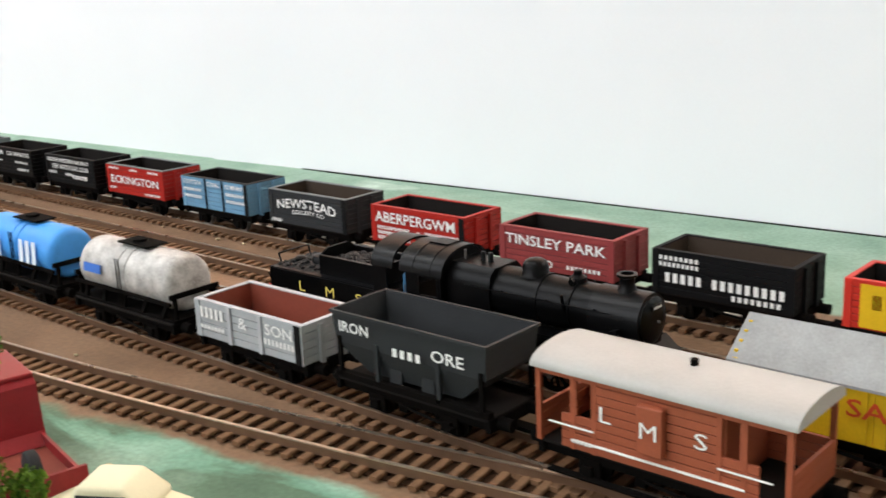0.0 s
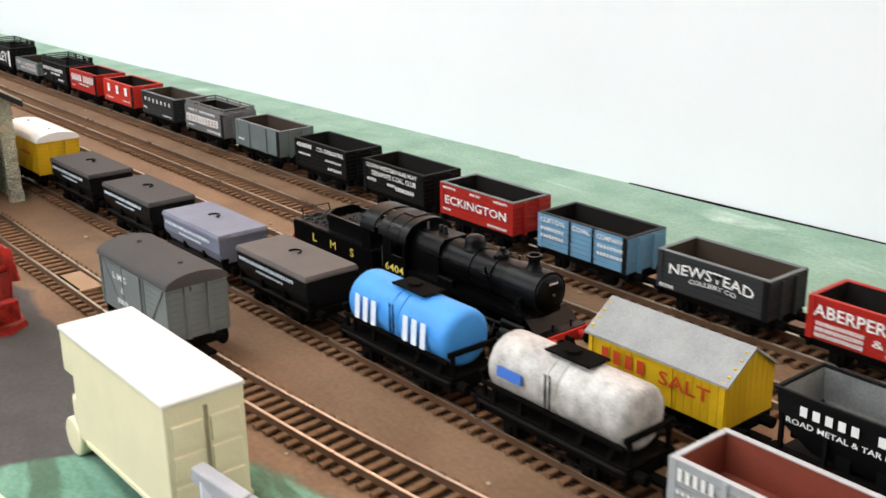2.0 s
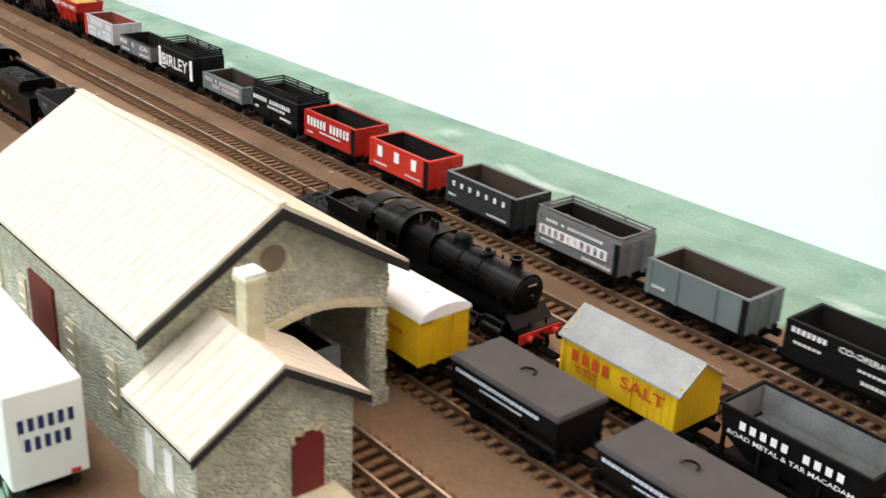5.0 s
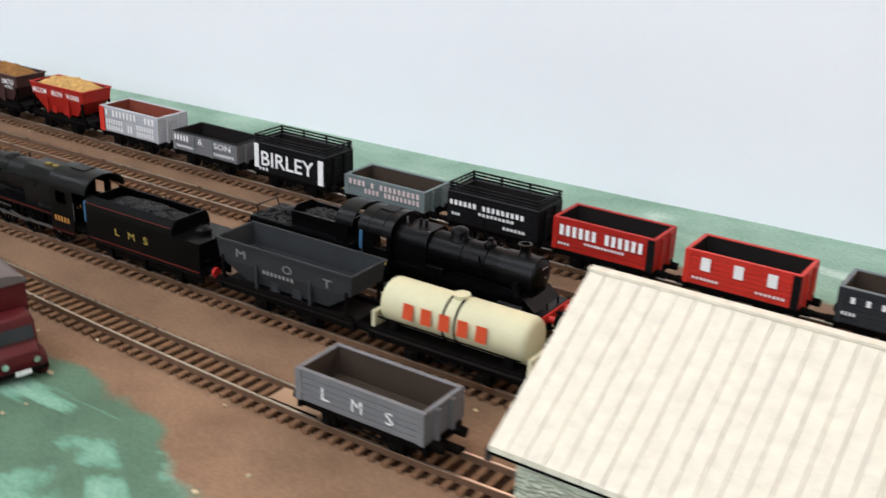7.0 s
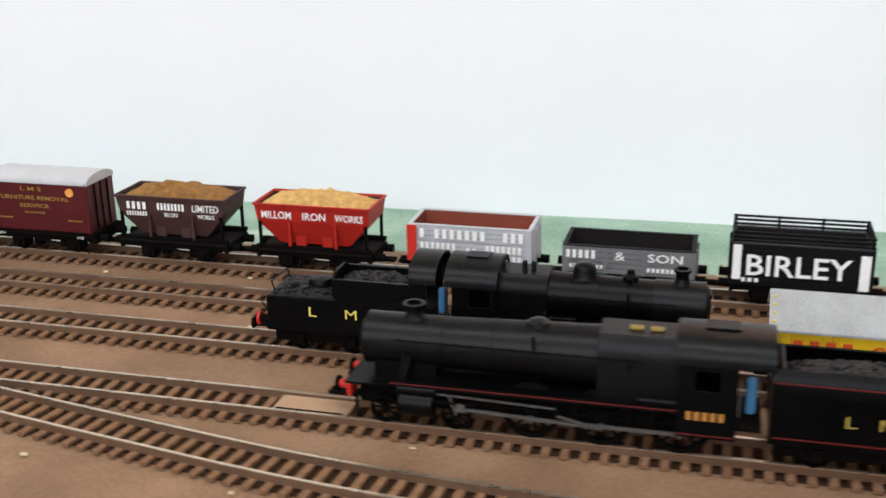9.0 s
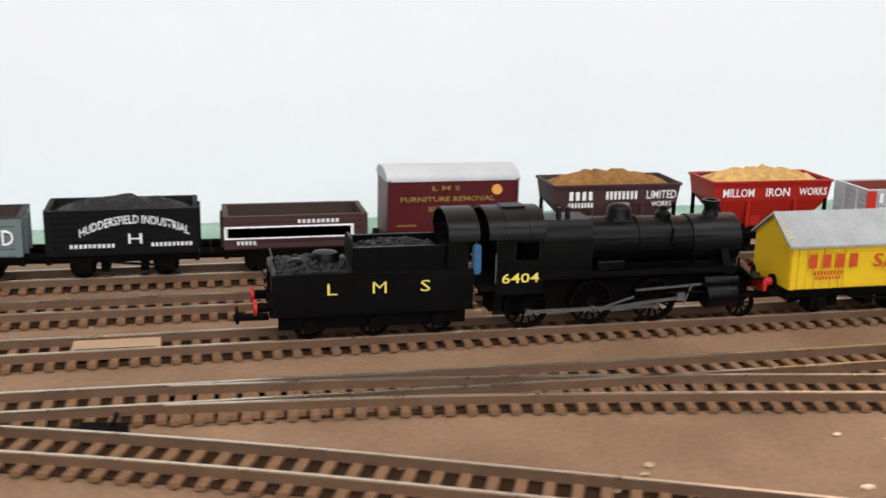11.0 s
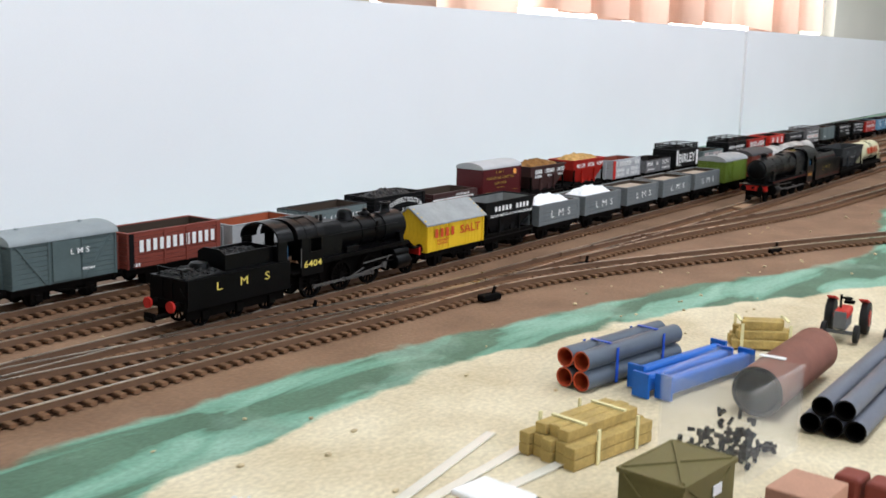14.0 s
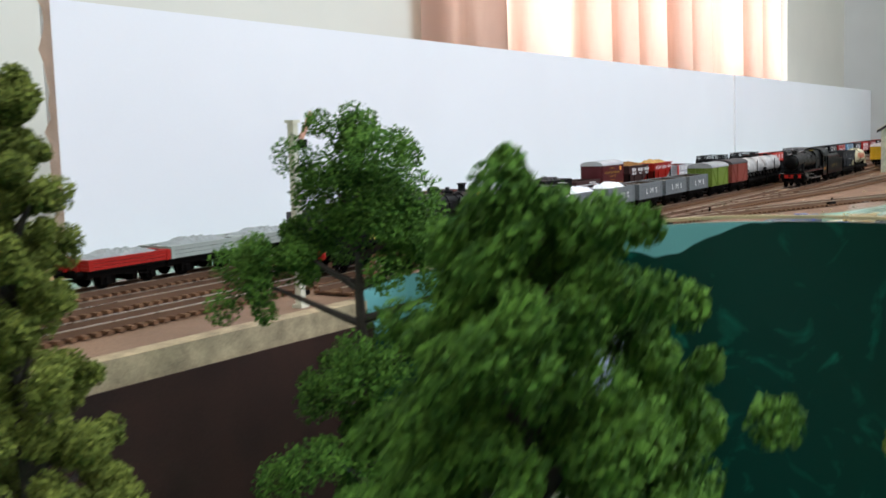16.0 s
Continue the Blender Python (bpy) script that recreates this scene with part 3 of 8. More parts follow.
def hopper_wagon(label, m, L=0.069, paint=DGREY, inner=DGREY, lines=(), load=None, group="hopper wagons", deep=0.010):
    e = thing("hopper_wagon", label, "model wagon", m, group)
    chassis(e, L, wb=0.036)
    top, mid, low = 0.0398, 0.0398 - deep, 0.0165
    w = HALF - 0.0005
    bm = bmesh.new()
    rings = []
    for z, lx, ly in ((top, L / 2, w), (mid, L / 2 - 0.0015, w - 0.0008), (low, L / 3.3, w - 0.004)):
        rings.append([bm.verts.new((sx * lx, sy * ly, z)) for sx, sy in ((-1, -1), (1, -1), (1, 1), (-1, 1))])
    for a, b in zip(rings, rings[1:]):
        for k in range(4):
            bm.faces.new((a[k], b[k], b[(k + 1) % 4], a[(k + 1) % 4]))
    bmesh.ops.recalc_face_normals(bm, faces=bm.faces)
    bmesh.ops.solidify(bm, geom=bm.faces[:], thickness=0.0009)
    part("hopper", bm, paint, e)
    bm = bmesh.new()
    rings = []
    for z, lx, ly in ((top - 0.0003, L / 2 - 0.0013, w - 0.0013), (mid, L / 2 - 0.0029, w - 0.0021), (low + 0.001, L / 3.3 - 0.0016, w - 0.0053)):
        rings.append([bm.verts.new((sx * lx, sy * ly, z)) for sx, sy in ((-1, -1), (1, -1), (1, 1), (-1, 1))])
    for a, b in zip(rings, rings[1:]):
        for k in range(4):
            bm.faces.new((a[k], a[(k + 1) % 4], b[(k + 1) % 4], b[k]))
    bm.faces.new(rings[-1])
    part("lining", bm, inner, e)
    for s in (-1, 1):
        bx("rim", e, (0, s * (w + 0.0002), top), (L + 0.001, 0.0013, 0.0012), paint)
        bx("end_rim", e, (s * L / 2, 0, top), (0.0013, 2 * w - 0.001, 0.0012), paint)
        bx("side_sill", e, (0, s * 0.0135, 0.0145), (L, 0.003, 0.0022), CHASSIS)
        for k in (-0.46, -0.2, 0.2, 0.46):
            bx("post", e, (k * L, s * (w - 0.0008), 0.022), (0.0016, 0.0016, 0.016), CHASSIS if abs(k) > 0.3 else paint)
        bx("hopper_door", e, (s * 0.008, -0.0118, 0.0175), (0.006, 0.0012, 0.007), paint)
    for kind, sv, cx, cz, h, ww, ink, *more in lines:
        c = (cx * L, -w - 0.0013, mid + cz * deep)
        if kind == "t":
            txt(e, sv, c, h * deep, ww * L, ink)
        else:
            marks(e, sv, c, h * deep, ww * L, ink, gaps=more[0] if more else ())
    if load:
        mound(e, L - 0.002, 2 * w - 0.002, top - 0.002, 0.0085, load, m.translation.x * 3)
    else:
        bx("hopper_floor", e, (0, 0, 0.0185), (L * 0.4, 0.018, 0.0008), INSIDE)
    return e


def arc_profile(half, z, rise, n=12, t=0.0009):
    up = [(half * math.cos(math.pi * i / n), z + rise * math.sin(math.pi * i / n)) for i in range(n + 1)]
    return up + [(-half, z - t), (half, z - t)]


def van(label, m, L=0.072, H=0.027, paint=GREY, roof=ROOFDARK, lines=(), rise=0.0055, planked=True, name="box_van", z0=0.0130, sub=True, group="vans in the yard", overhang=0.0012):
    e = thing(name, label, "model van", m, group)
    if sub:
        chassis(e, L)
    n = 9
    for i in range(n):
        z = z0 + (i + 0.5) * H / n
        for s in (-1, 1):
            bx("plank", e, (0, s * (HALF - 0.0006), z), (L, 0.0012, H / n - 0.0002), paint)
            bx("end_plank", e, (s * (L / 2 - 0.0006), 0, z), (0.0012, 2 * HALF - 0.0026, H / n - 0.0002), paint)
    bx("inner_box", e, (0, 0, z0 + H / 2), (L - 0.0028, 2 * HALF - 0.0028, H), paint)
    for s in (-1, 1):
        prism("gable_end", e, arc_profile(HALF - 0.0004, z0 + H, rise - 0.0006), 0.0012, paint, loc=(s * (L / 2 - 0.0007), 0, 0))
        bx("door", e, (0, s * (HALF + 0.0004), z0 + H / 2), (0.019, 0.0012, H * 0.9), paint)
        bx("end_vent", e, (s * (L / 2 + 0.0005), 0, z0 + H * 0.94), (0.001, 0.007, 0.004), paint)
        for k in (-0.49, -0.16, 0.16, 0.49):
            bx("strap", e, (k * L, s * (HALF + 0.0003), z0 + H / 2), (0.0013, 0.0008, H), paint)
        for k in (-1, 1):
            bx("diagonal_strap", e, (k * L * 0.325, s * (HALF + 0.0003), z0 + H / 2), (0.0012, 0.0007, H * 1.2), paint, (0, 38 * k, 0))
            bx("end_post", e, (k * (L / 2 + 0.0005), s * 0.006, z0 + H / 2), (0.0012, 0.002, H), paint)
    prism("roof", e, arc_profile(HALF + 0.001, z0 + H, rise), L + 2 * overhang, roof, smooth=True)
    for k in (-0.3, 0.3):
        cyl("roof_vent", e, (k * L, 0, z0 + H + rise), 0.0012, 0.002, roof, "z", seg=10)
    for kind, sv, cx, cz, h, w, ink in lines:
        c = (cx * L, FRONT - 0.0012, z0 + cz * H)
        if kind == "t":
            txt(e, sv, c, h * H, w * L, ink)
        else:
            marks(e, sv, c, h * H, w * L, ink)
    return e


def gabled_van(label, m, L=0.0725):
    e = thing("salt_van", label, "model van", m, "wagons of the moving train")
    chassis(e, L)
    z0, H = 0.013, 0.0205
    n = 18
    for i in range(n):
        x = -L / 2 + (i + 0.5) * L / n
        for s in (-1, 1):
            bx("plank", e, (x, s * (HALF - 0.0006), z0 + H / 2), (L / n - 0.0002, 0.0012, H), YELLOW)
    for s in (-1, 1):
        for i in range(8):
            y = -HALF + 0.0012 + (i + 0.5) * (2 * HALF - 0.0024) / 8
            hh = H + (1 - abs(y) / HALF) * 0.0105
            bx("end_plank", e, (s * (L / 2 - 0.0006), y, z0 + hh / 2), (0.0012, (2 * HALF - 0.0024) / 8 - 0.0002, hh), YELLOW)
        bx("door", e, (0, s * (HALF + 0.0002), z0 + H / 2), (0.02, 0.0006, H * 0.96), YELLOW)
        for k in (-0.48, 0.48):
            bx("corner_post", e, (k * L, s * (HALF + 0.0003), z0 + H / 2), (0.002, 0.0008, H), YELLOW)
    bx("inner_box", e, (0, 0, z0 + H / 2), (L - 0.003, 2 * HALF - 0.003, H), YELLOW)
    z = z0 + H
    prof = [(-HALF - 0.0016, z - 0.0008), (0, z + 0.0112), (HALF + 0.0016, z - 0.0008), (HALF + 0.0016, z - 0.0018), (0, z + 0.0100), (-HALF - 0.0016, z - 0.0018)]
    prism("roof", e, prof, L + 0.003, ROOFGREY)
    marks(e, 4, (-0.22 * L, FRONT - 0.0004, z0 + 0.62 * H), 0.3 * H, 0.36 * L, LETTERR)
    txt(e, "SALT", (0.23 * L, FRONT - 0.0004, z0 + 0.6 * H), 0.3 * H, 0.36 * L, LETTERR)
    marks(e, 9, (-0.25 * L, FRONT - 0.0004, z0 + 0.36 * H), 0.09 * H, 0.2 * L, LETTERR)
    marks(e, 8, (-0.25 * L, FRONT - 0.0004, z0 + 0.25 * H), 0.07 * H, 0.18 * L, LETTERR)
    return e


def tank_wagon(label, m, paint, L=0.078, r=0.0135, lines=(), cradle=True, group="tank wagons", cz=0.0285):
    e = thing("tank_wagon", label, "model tank wagon", m, group)
    chassis(e, L + 0.004, wb=0.044)
    cyl("tank", e, (0, 0, cz), r, L - 0.004, paint, "x", seg=40, bevel=0.004)
    bx("deck", e, (0, 0, 0.0135), (L + 0.004, 0.027, 0.0014), CHASSIS)
    for k in (-0.04, 0.04):
        cyl("tank_band", e, (k * L, 0, cz), r + 0.0004, 0.0012, paint if cradle else CHASSIS, "x", seg=40)
    if cradle:
        bx("walkway", e, (0.002, 0, cz + r + 0.0012), (0.024, 0.012, 0.0008), CHASSIS)
        cyl("filler_cap", e, (0, 0, cz + r + 0.0014), 0.0034, 0.003, CHASSIS, "z")
        for s in (-1, 1):
            bx("ladder_rail", e, (0.0012 * s, -r - 0.0006, cz - 0.002), (0.0005, 0.0005, r * 1.7), CHASSIS)
            for k in (-0.42, -0.22, 0, 0.22, 0.42):
                bx("stay", e, (k * L, s * (r - 0.002), 0.019), (0.0022, 0.0014, 0.012), CHASSIS, (18 * s, 14 if k > 0 else -14, 0))
            bx("cradle_rail", e, (0, s * (r - 0.0002), 0.0215), (L, 0.0014, 0.0016), CHASSIS)
            bx("end_frame", e, (s * (L / 2 + 0.0005), 0, 0.025), (0.0016, 0.027, 0.0022), CHASSIS)
            for k in (-1, 1):
                bx("end_stay", e, (s * (L / 2 + 0.0005), k * 0.011, 0.0195), (0.0016, 0.0016, 0.012), CHASSIS)
    else:
        cyl("filler_dome", e, (0, 0, cz + r), 0.0045, 0.003, paint, "z")
        for s in (-1, 1):
            bx("saddle", e, (s * L * 0.38, 0, 0.0165), (0.005, 0.022, 0.006), CHASSIS)
            bx("end_stop", e, (s * (L / 2 + 0.001), 0, 0.0185), (0.002, 0.024, 0.009), paint)
            bx("tie_rod", e, (0, s * (r + 0.0006), cz - 0.006), (L * 0.94, 0.0006, 0.0006), CHASSIS)
    for kind, sv, cx, dz, h, w, ink in lines:
        c = (cx * L, -math.sqrt(max(r * r - dz * dz, 0)) - 0.0013, cz + dz)
        tilt = 90 - math.degrees(math.asin(dz / r)) if r else 90
        if kind == "t":
            txt(e, sv, c, h, w, ink, rot=(tilt, 0, 0))
        elif kind == "b":
            bx("blue_plate", e, c, (w, 0.0008, h), ink, (tilt - 90, 0, 0))
        else:
            marks(e, sv, c, h, w, ink).matrix_basis = pose(*c, tilt - 90)
    return e


def covered_wagon(label, m, body=BLACK, lid=ROOFDARK, L=0.069, lines=()):
    e = thing("covered_wagon", label, "model wagon", m, "lidded wagons in the yard")
    chassis(e, L)
    z0, H = 0.0175, 0.0125
    prof = [(-HALF, z0 + H * 0.25), (-HALF, z0 + H), (HALF, z0 + H), (HALF, z0 + H * 0.25), (HALF - 0.003, z0 - 0.003), (-HALF + 0.003, z0 - 0.003)]
    prism("body", e, prof, L, body)
    for k in (-0.49, -0.17, 0.17, 0.49):
        for s in (-1, 1):
            bx("bracket", e, (k * L, s * (HALF - 0.003), 0.0155), (0.002, 0.004, 0.004), CHASSIS)
    bm = bmesh.new()
    lo = [bm.verts.new((sx * (L / 2 + 0.0006), sy * (HALF + 0.0006), z0 + H)) for sx, sy in ((-1, -1), (1, -1), (1, 1), (-1, 1))]
    hi = [bm.verts.new((sx * L / 2, sy * HALF, z0 + H + 0.0016)) for sx, sy in ((-1, -1), (1, -1), (1, 1), (-1, 1))]
    lo2 = [bm.verts.new((v.co.x, v.co.y, v.co.z - 0.0012)) for v in lo]
    for a, b in ((lo, hi), (lo2, lo)):
        for k in range(4):
            bm.faces.new((a[k], a[(k + 1) % 4], b[(k + 1) % 4], b[k]))
    bm.faces.new(hi)
    part("lid", bm, lid, e)
    bm = bmesh.new()
    n = 16
    rings = []
    for i in range(n + 1):
        a = math.radians(200) * i / n
        cx, cy = 0.0036 * math.cos(a), 0.0036 * math.sin(a)
        rings.append([bm.verts.new((cx * (1 + 0.16 * math.cos(t)), cy * (1 + 0.16 * math.cos(t)), z0 + H + 0.003 + 0.0006 * math.sin(t))) for t in (0, 1.57, 3.14, 4.71)])
    for a, b in zip(rings, rings[1:]):
        for k in range(4):
            bm.faces.new((a[k], a[(k + 1) % 4], b[(k + 1) % 4], b[k]))
    part("ring_handle", bm, CHASSIS, e)
    for kind, sv, cx, cz, h, w, ink in lines:
        marks(e, sv, (cx * L, FRONT, z0 + cz * H), h * H, w * L, ink)
    return e


def brake_van(label, m, L=0.088):
    e = thing("brake_van", label, "model brake van", m)
    chassis(e, L, wb=0.05)
    z0, H = 0.0130, 0.0265
    half = L / 2
    n = 9
    for s in (-1, 1):
        for i in range(n):
            z = z0 + (i + 0.5) * H / n
            if i < 4:
                segs = ((-half, half),)
            elif i < 8:
                segs = ((-0.030, -0.028), (-0.0215, 0.0215), (0.028, 0.030))
            else:
                segs = ((-half, half),)
            if i < 4:
                segs = ((-half + 0.010, half - 0.010),) if s < 0 else segs
            for a, b in segs:
                bx("plank", e, ((a + b) / 2, s * (HALF - 0.0006), z), (b - a, 0.0012, H / n - 0.0003), BAUXITE, bevel=0.0001)
        for k in (-half + 0.001, -0.0295, -0.0215, 0.0215, 0.0295, half - 0.001):
            bx("post", e, (k, s * (HALF - 0.0005), z0 + H / 2), (0.0018, 0.0014, H), BAUXITE)
        bx("end_wall", e, (s * 0.0225, 0, z0 + H / 2), (0.0012, 2 * HALF - 0.003, H), BAUXITE)
        for i in range(4):
            bx("end_plank", e, (s * (half - 0.0006), 0, z0 + (i + 0.5) * H / n), (0.0012, 2 * HALF - 0.0026, H / n - 0.0003), BAUXITE)
        bx("footboard", e, (0, s * 0.0148, 0.0035), (L * 0.9, 0.003, 0.0008), CHASSIS)
        bx("grab_rail", e, (s * 0.03, -HALF - 0.0006, z0 + 0.008), (0.017, 0.0004, 0.0005), LETTER)
        prism("end_arch", e, arc_profile(HALF - 0.0004, z0 + H, 0.0042), 0.0012, BAUXITE, loc=(s * (half - 0.0008), 0, 0))
    bx("ducket", e, (0, -HALF - 0.0016, z0 + H * 0.55), (0.009, 0.003, H * 0.6), BAUXITE, bevel=0.0006)
    bx("white_line", e, (0, -HALF - 0.0003, z0 + H / n * 1.1), (0.06, 0.0006, 0.0006), LETTER)
    prism("roof", e, arc_profile(HALF + 0.0012, z0 + H, 0.005), L + 0.003, BRAKEROOF, smooth=True)
    cyl("stove_pipe", e, (0.005, 0, z0 + H + 0.0055), 0.0013, 0.003, CHASSIS, "z", seg=12)
    for ch, x in (("L", -0.017), ("M", 0.0), ("S", 0.016)):
        txt(e, ch, (x, -HALF - (0.0036 if x == 0 else 0.0006), z0 + H * 0.56), 0.0052, 0.0058 if ch == "M" else 0.0042, LETTER)
    marks(e, 5, (-0.026, -HALF - 0.0006, z0 + 0.003), 0.0012, 0.008, LETTER)
    return e


def taper(name, parent, x0, r0, z0, x1, r1, z1, m, seg=40):
    """A round barrel along x from (x0, z0) to (x1, z1) with its own radius at each end."""
    bm = bmesh.new()
    rings = []
    for x, r, z in ((x0, r0, z0), (x1, r1, z1)):
        rings.append([bm.verts.new((x, r * math.cos(2 * math.pi * k / seg), z + r * math.sin(2 * math.pi * k / seg))) for k in range(seg)])
    for k in range(seg):
        bm.faces.new((rings[0][k], rings[0][(k + 1) % seg], rings[1][(k + 1) % seg], rings[1][k]))
    bm.faces.new(rings[0][::-1])
    bm.faces.new(rings[1])
    bmesh.ops.recalc_face_normals(bm, faces=bm.faces)
    return part(name, bm, m, parent, smooth=True)


def turned(name, parent, c, profile, m, axis="z", seg=28):
    """A lathe-turned piece: profile of (radius, height) from bottom to top."""
    bm = bmesh.new()
    rings = [[bm.verts.new((max(r, 1e-5) * math.cos(2 * math.pi * k / seg), max(r, 1e-5) * math.sin(2 * math.pi * k / seg), h)) for k in range(seg)] for r, h in profile]
    for a, b in zip(rings, rings[1:]):
        for k in range(seg):
            bm.faces.new((a[k], a[(k + 1) % seg], b[(k + 1) % seg], b[k]))
    bm.faces.new(rings[0][::-1])
    bm.faces.new(rings[-1])
    bmesh.ops.recalc_face_normals(bm, faces=bm.faces)
    rot = {"x": (0, 90, 0), "-x": (0, -90, 0), "z": (0, 0, 0)}[axis]
    return place(name, mesh_from(bm, m, True), parent, c, rot)


def spoked_wheel(name, parent, x, y, r, spokes=14):
    """Rim, spokes, boss and a balance weight in one mesh, standing in the x-z plane."""
    key = ("spoked", round(r, 5), spokes)
    if key not in CACHE:
        bm = bmesh.new()
        n = 36
        rings = []
        for yy, rr in ((-0.0013, r), (0.0013, r), (0.0013, r * 0.84), (-0.0013, r * 0.84)):
            rings.append([bm.verts.new((rr * math.cos(2 * math.pi * k / n), yy, rr * math.sin(2 * math.pi * k / n))) for k in range(n)])
        for i in range(4):
            a, b = rings[i], rings[(i + 1) % 4]
            for k in range(n):
                bm.faces.new((a[k], a[(k + 1) % n], b[(k + 1) % n], b[k]))
        for k in range(spokes):
            a = 2 * math.pi * k / spokes
            q = bmesh.ops.create_cube(bm, size=1)
            bmesh.ops.scale(bm, vec=(r * 0.7, 0.0012, r * 0.075), verts=q["verts"])
            bmesh.ops.translate(bm, vec=(r * 0.5, 0, 0), verts=q["verts"])
            bmesh.ops.rotate(bm, cent=(0, 0, 0), matrix=Matrix.Rotation(a, 3, "Y"), verts=q["verts"])
        q = bmesh.ops.create_cone(bm, cap_ends=True, segments=16, radius1=r * 0.24, radius2=r * 0.24, depth=0.003)
        bmesh.ops.rotate(bm, cent=(0, 0, 0), matrix=Matrix.Rotation(math.pi / 2, 3, "X"), verts=q["verts"])
        bmesh.ops.recalc_face_normals(bm, faces=bm.faces)
        CACHE[key] = mesh_from(bm, CHASSIS)
    return place(name, CACHE[key], parent, (x, y, r))


def rod(name, parent, a, b, w, h, m):
    """A flat bar from a to b, w thick and h high."""
    a, b = Vector(a), Vector(b)
    d = b - a
    return bx(name, parent, (a + b) / 2, (d.length, w, h), m, (0, math.degrees(math.atan2(-d.z, d.x)), 0))


BEAMRED = mat("beam_red", (0.42, 0.018, 0.012), 0.5)
RODSTEEL = mat("rod_steel", (0.16, 0.155, 0.15), 0.4, 0.7, scale=200)
BRASS = mat("brass_fitting", (0.22, 0.16, 0.03), 0.5, 0.3)


def cab_roof(name, parent, x0, x1, half, eave, rise, m):
    """A thin curved roof sheet over a cab."""
    n = 20
    outer = [(half * math.cos(math.pi * i / n), eave + rise * math.sin(math.pi * i / n) ** 0.85) for i in range(n + 1)]
    inner = [((half - 0.0009) * math.cos(math.pi * i / n), eave + (rise - 0.0009) * math.sin(math.pi * i / n) ** 0.85) for i in range(n + 1)]
    return prism(name, parent, outer + inner[::-1], abs(x1 - x0), m, smooth=True, loc=((x0 + x1) / 2, 0, 0))


def cab_side(parent, f, x0, x1, z0, z1, win, m, y):
    """One cab side sheet from x0 (front) to x1 with a window (front, rear, sill, head) framed in it."""
    a, b, sill, head = win
    bx("cab_side", parent, ((x0 + x1) / 2 * f, y, (z0 + sill) / 2), (abs(x1 - x0), 0.001, sill - z0), m)
    bx("cab_pillar", parent, ((x0 + a) / 2 * f, y, (sill + z1) / 2), (abs(x0 - a), 0.001, z1 - sill), m)
    bx("cab_pillar", parent, ((b + x1) / 2 * f, y, (sill + z1) / 2), (abs(x1 - b), 0.001, z1 - sill), m)
    bx("cab_lintel", parent, ((a + b) / 2 * f, y, (head + z1) / 2), (abs(b - a), 0.001, z1 - head), m)
    for xx in (a, b):
        bx("window_frame", parent, (xx * f, y * 1.04, (sill + head) / 2), (0.0006, 0.0005, head - sill), LOCO_GREY)


def running_gear(e, f, drivers, small, r, cyl_x, beam_x):
    for s in (-1, 1):
        for wx in drivers:
            spoked_wheel("driving_wheel", e, wx * f, s * 0.0086, r)
        for wx in small:
            spoked_wheel("bogie_wheel", e, wx * f, s * 0.0086, 0.0062, 10)
        y = s * 0.0118
        low = r * 0.78
        rod("coupling_rod", e, (drivers[0] * f, y, low), (drivers[-1] * f, y, low), 0.0009, 0.0015, RODSTEEL)
        for wx in drivers:
            cyl("crank_pin", e, (wx * f, y, low), 0.0014, 0.0016, RODSTEEL, "y", seg=12)
        rod("connecting_rod", e, ((cyl_x - 0.018) * f, s * 0.0131, 0.0112), (drivers[1] * f, s * 0.0131, low), 0.0009, 0.0013, RODSTEEL)
        rod("slide_bar", e, ((cyl_x - 0.006) * f, s * 0.0131, 0.0135), ((cyl_x - 0.024) * f, s * 0.0131, 0.0135), 0.0012, 0.0009, CHASSIS)
        bx("crosshead", e, ((cyl_x - 0.018) * f, s * 0.0131, 0.0118), (0.0034, 0.0015, 0.0036), RODSTEEL)
        rod("radius_rod", e, ((cyl_x - 0.004) * f, s * 0.0126, 0.0168), ((drivers[0] - 0.010) * f, s * 0.0126, 0.0152), 0.0007, 0.0009, RODSTEEL)
        rod("return_crank", e, (drivers[1] * f, s * 0.0138, low), ((drivers[0] - 0.011) * f, s * 0.0138, 0.0128), 0.0006, 0.0008, RODSTEEL)
        rod("combination_lever", e, ((cyl_x - 0.013) * f, s * 0.0133, 0.0172), ((cyl_x - 0.0165) * f, s * 0.0133, 0.0085), 0.0006, 0.0008, RODSTEEL)
        cyl("cylinder", e, (cyl_x * f, s * 0.0126, 0.0116), 0.0052, 0.0145, LOCO, "x", seg=24, bevel=0.0006)
        cyl("valve_chest", e, (cyl_x * f, s * 0.0122, 0.0176), 0.0031, 0.016, LOCO, "x", seg=18, bevel=0.0005)
        cyl("buffer_stock", e, ((beam_x + 0.003) * f, s * 0.0092, 0.0155), 0.0019, 0.005, BEAMRED, "x", seg=14)
        cyl("buffer_head", e, ((beam_x + 0.0063) * f, s * 0.0092, 0.0155), 0.0033, 0.0012, CHASSIS, "x", seg=18)
    bx("buffer_beam", e, (beam_x * f, 0, 0.0155), (0.0018, 0.0295, 0.0056), BEAMRED, bevel=0.0003)
    bx("front_coupling", e, ((beam_x + 0.007) * f, 0, 0.0072), (0.013, 0.005, 0.0016), CHASSIS)
    cyl("coupling_hook", e, ((beam_x + 0.003) * f, 0, 0.0158), 0.0012, 0.004, CHASSIS, "x", seg=10)


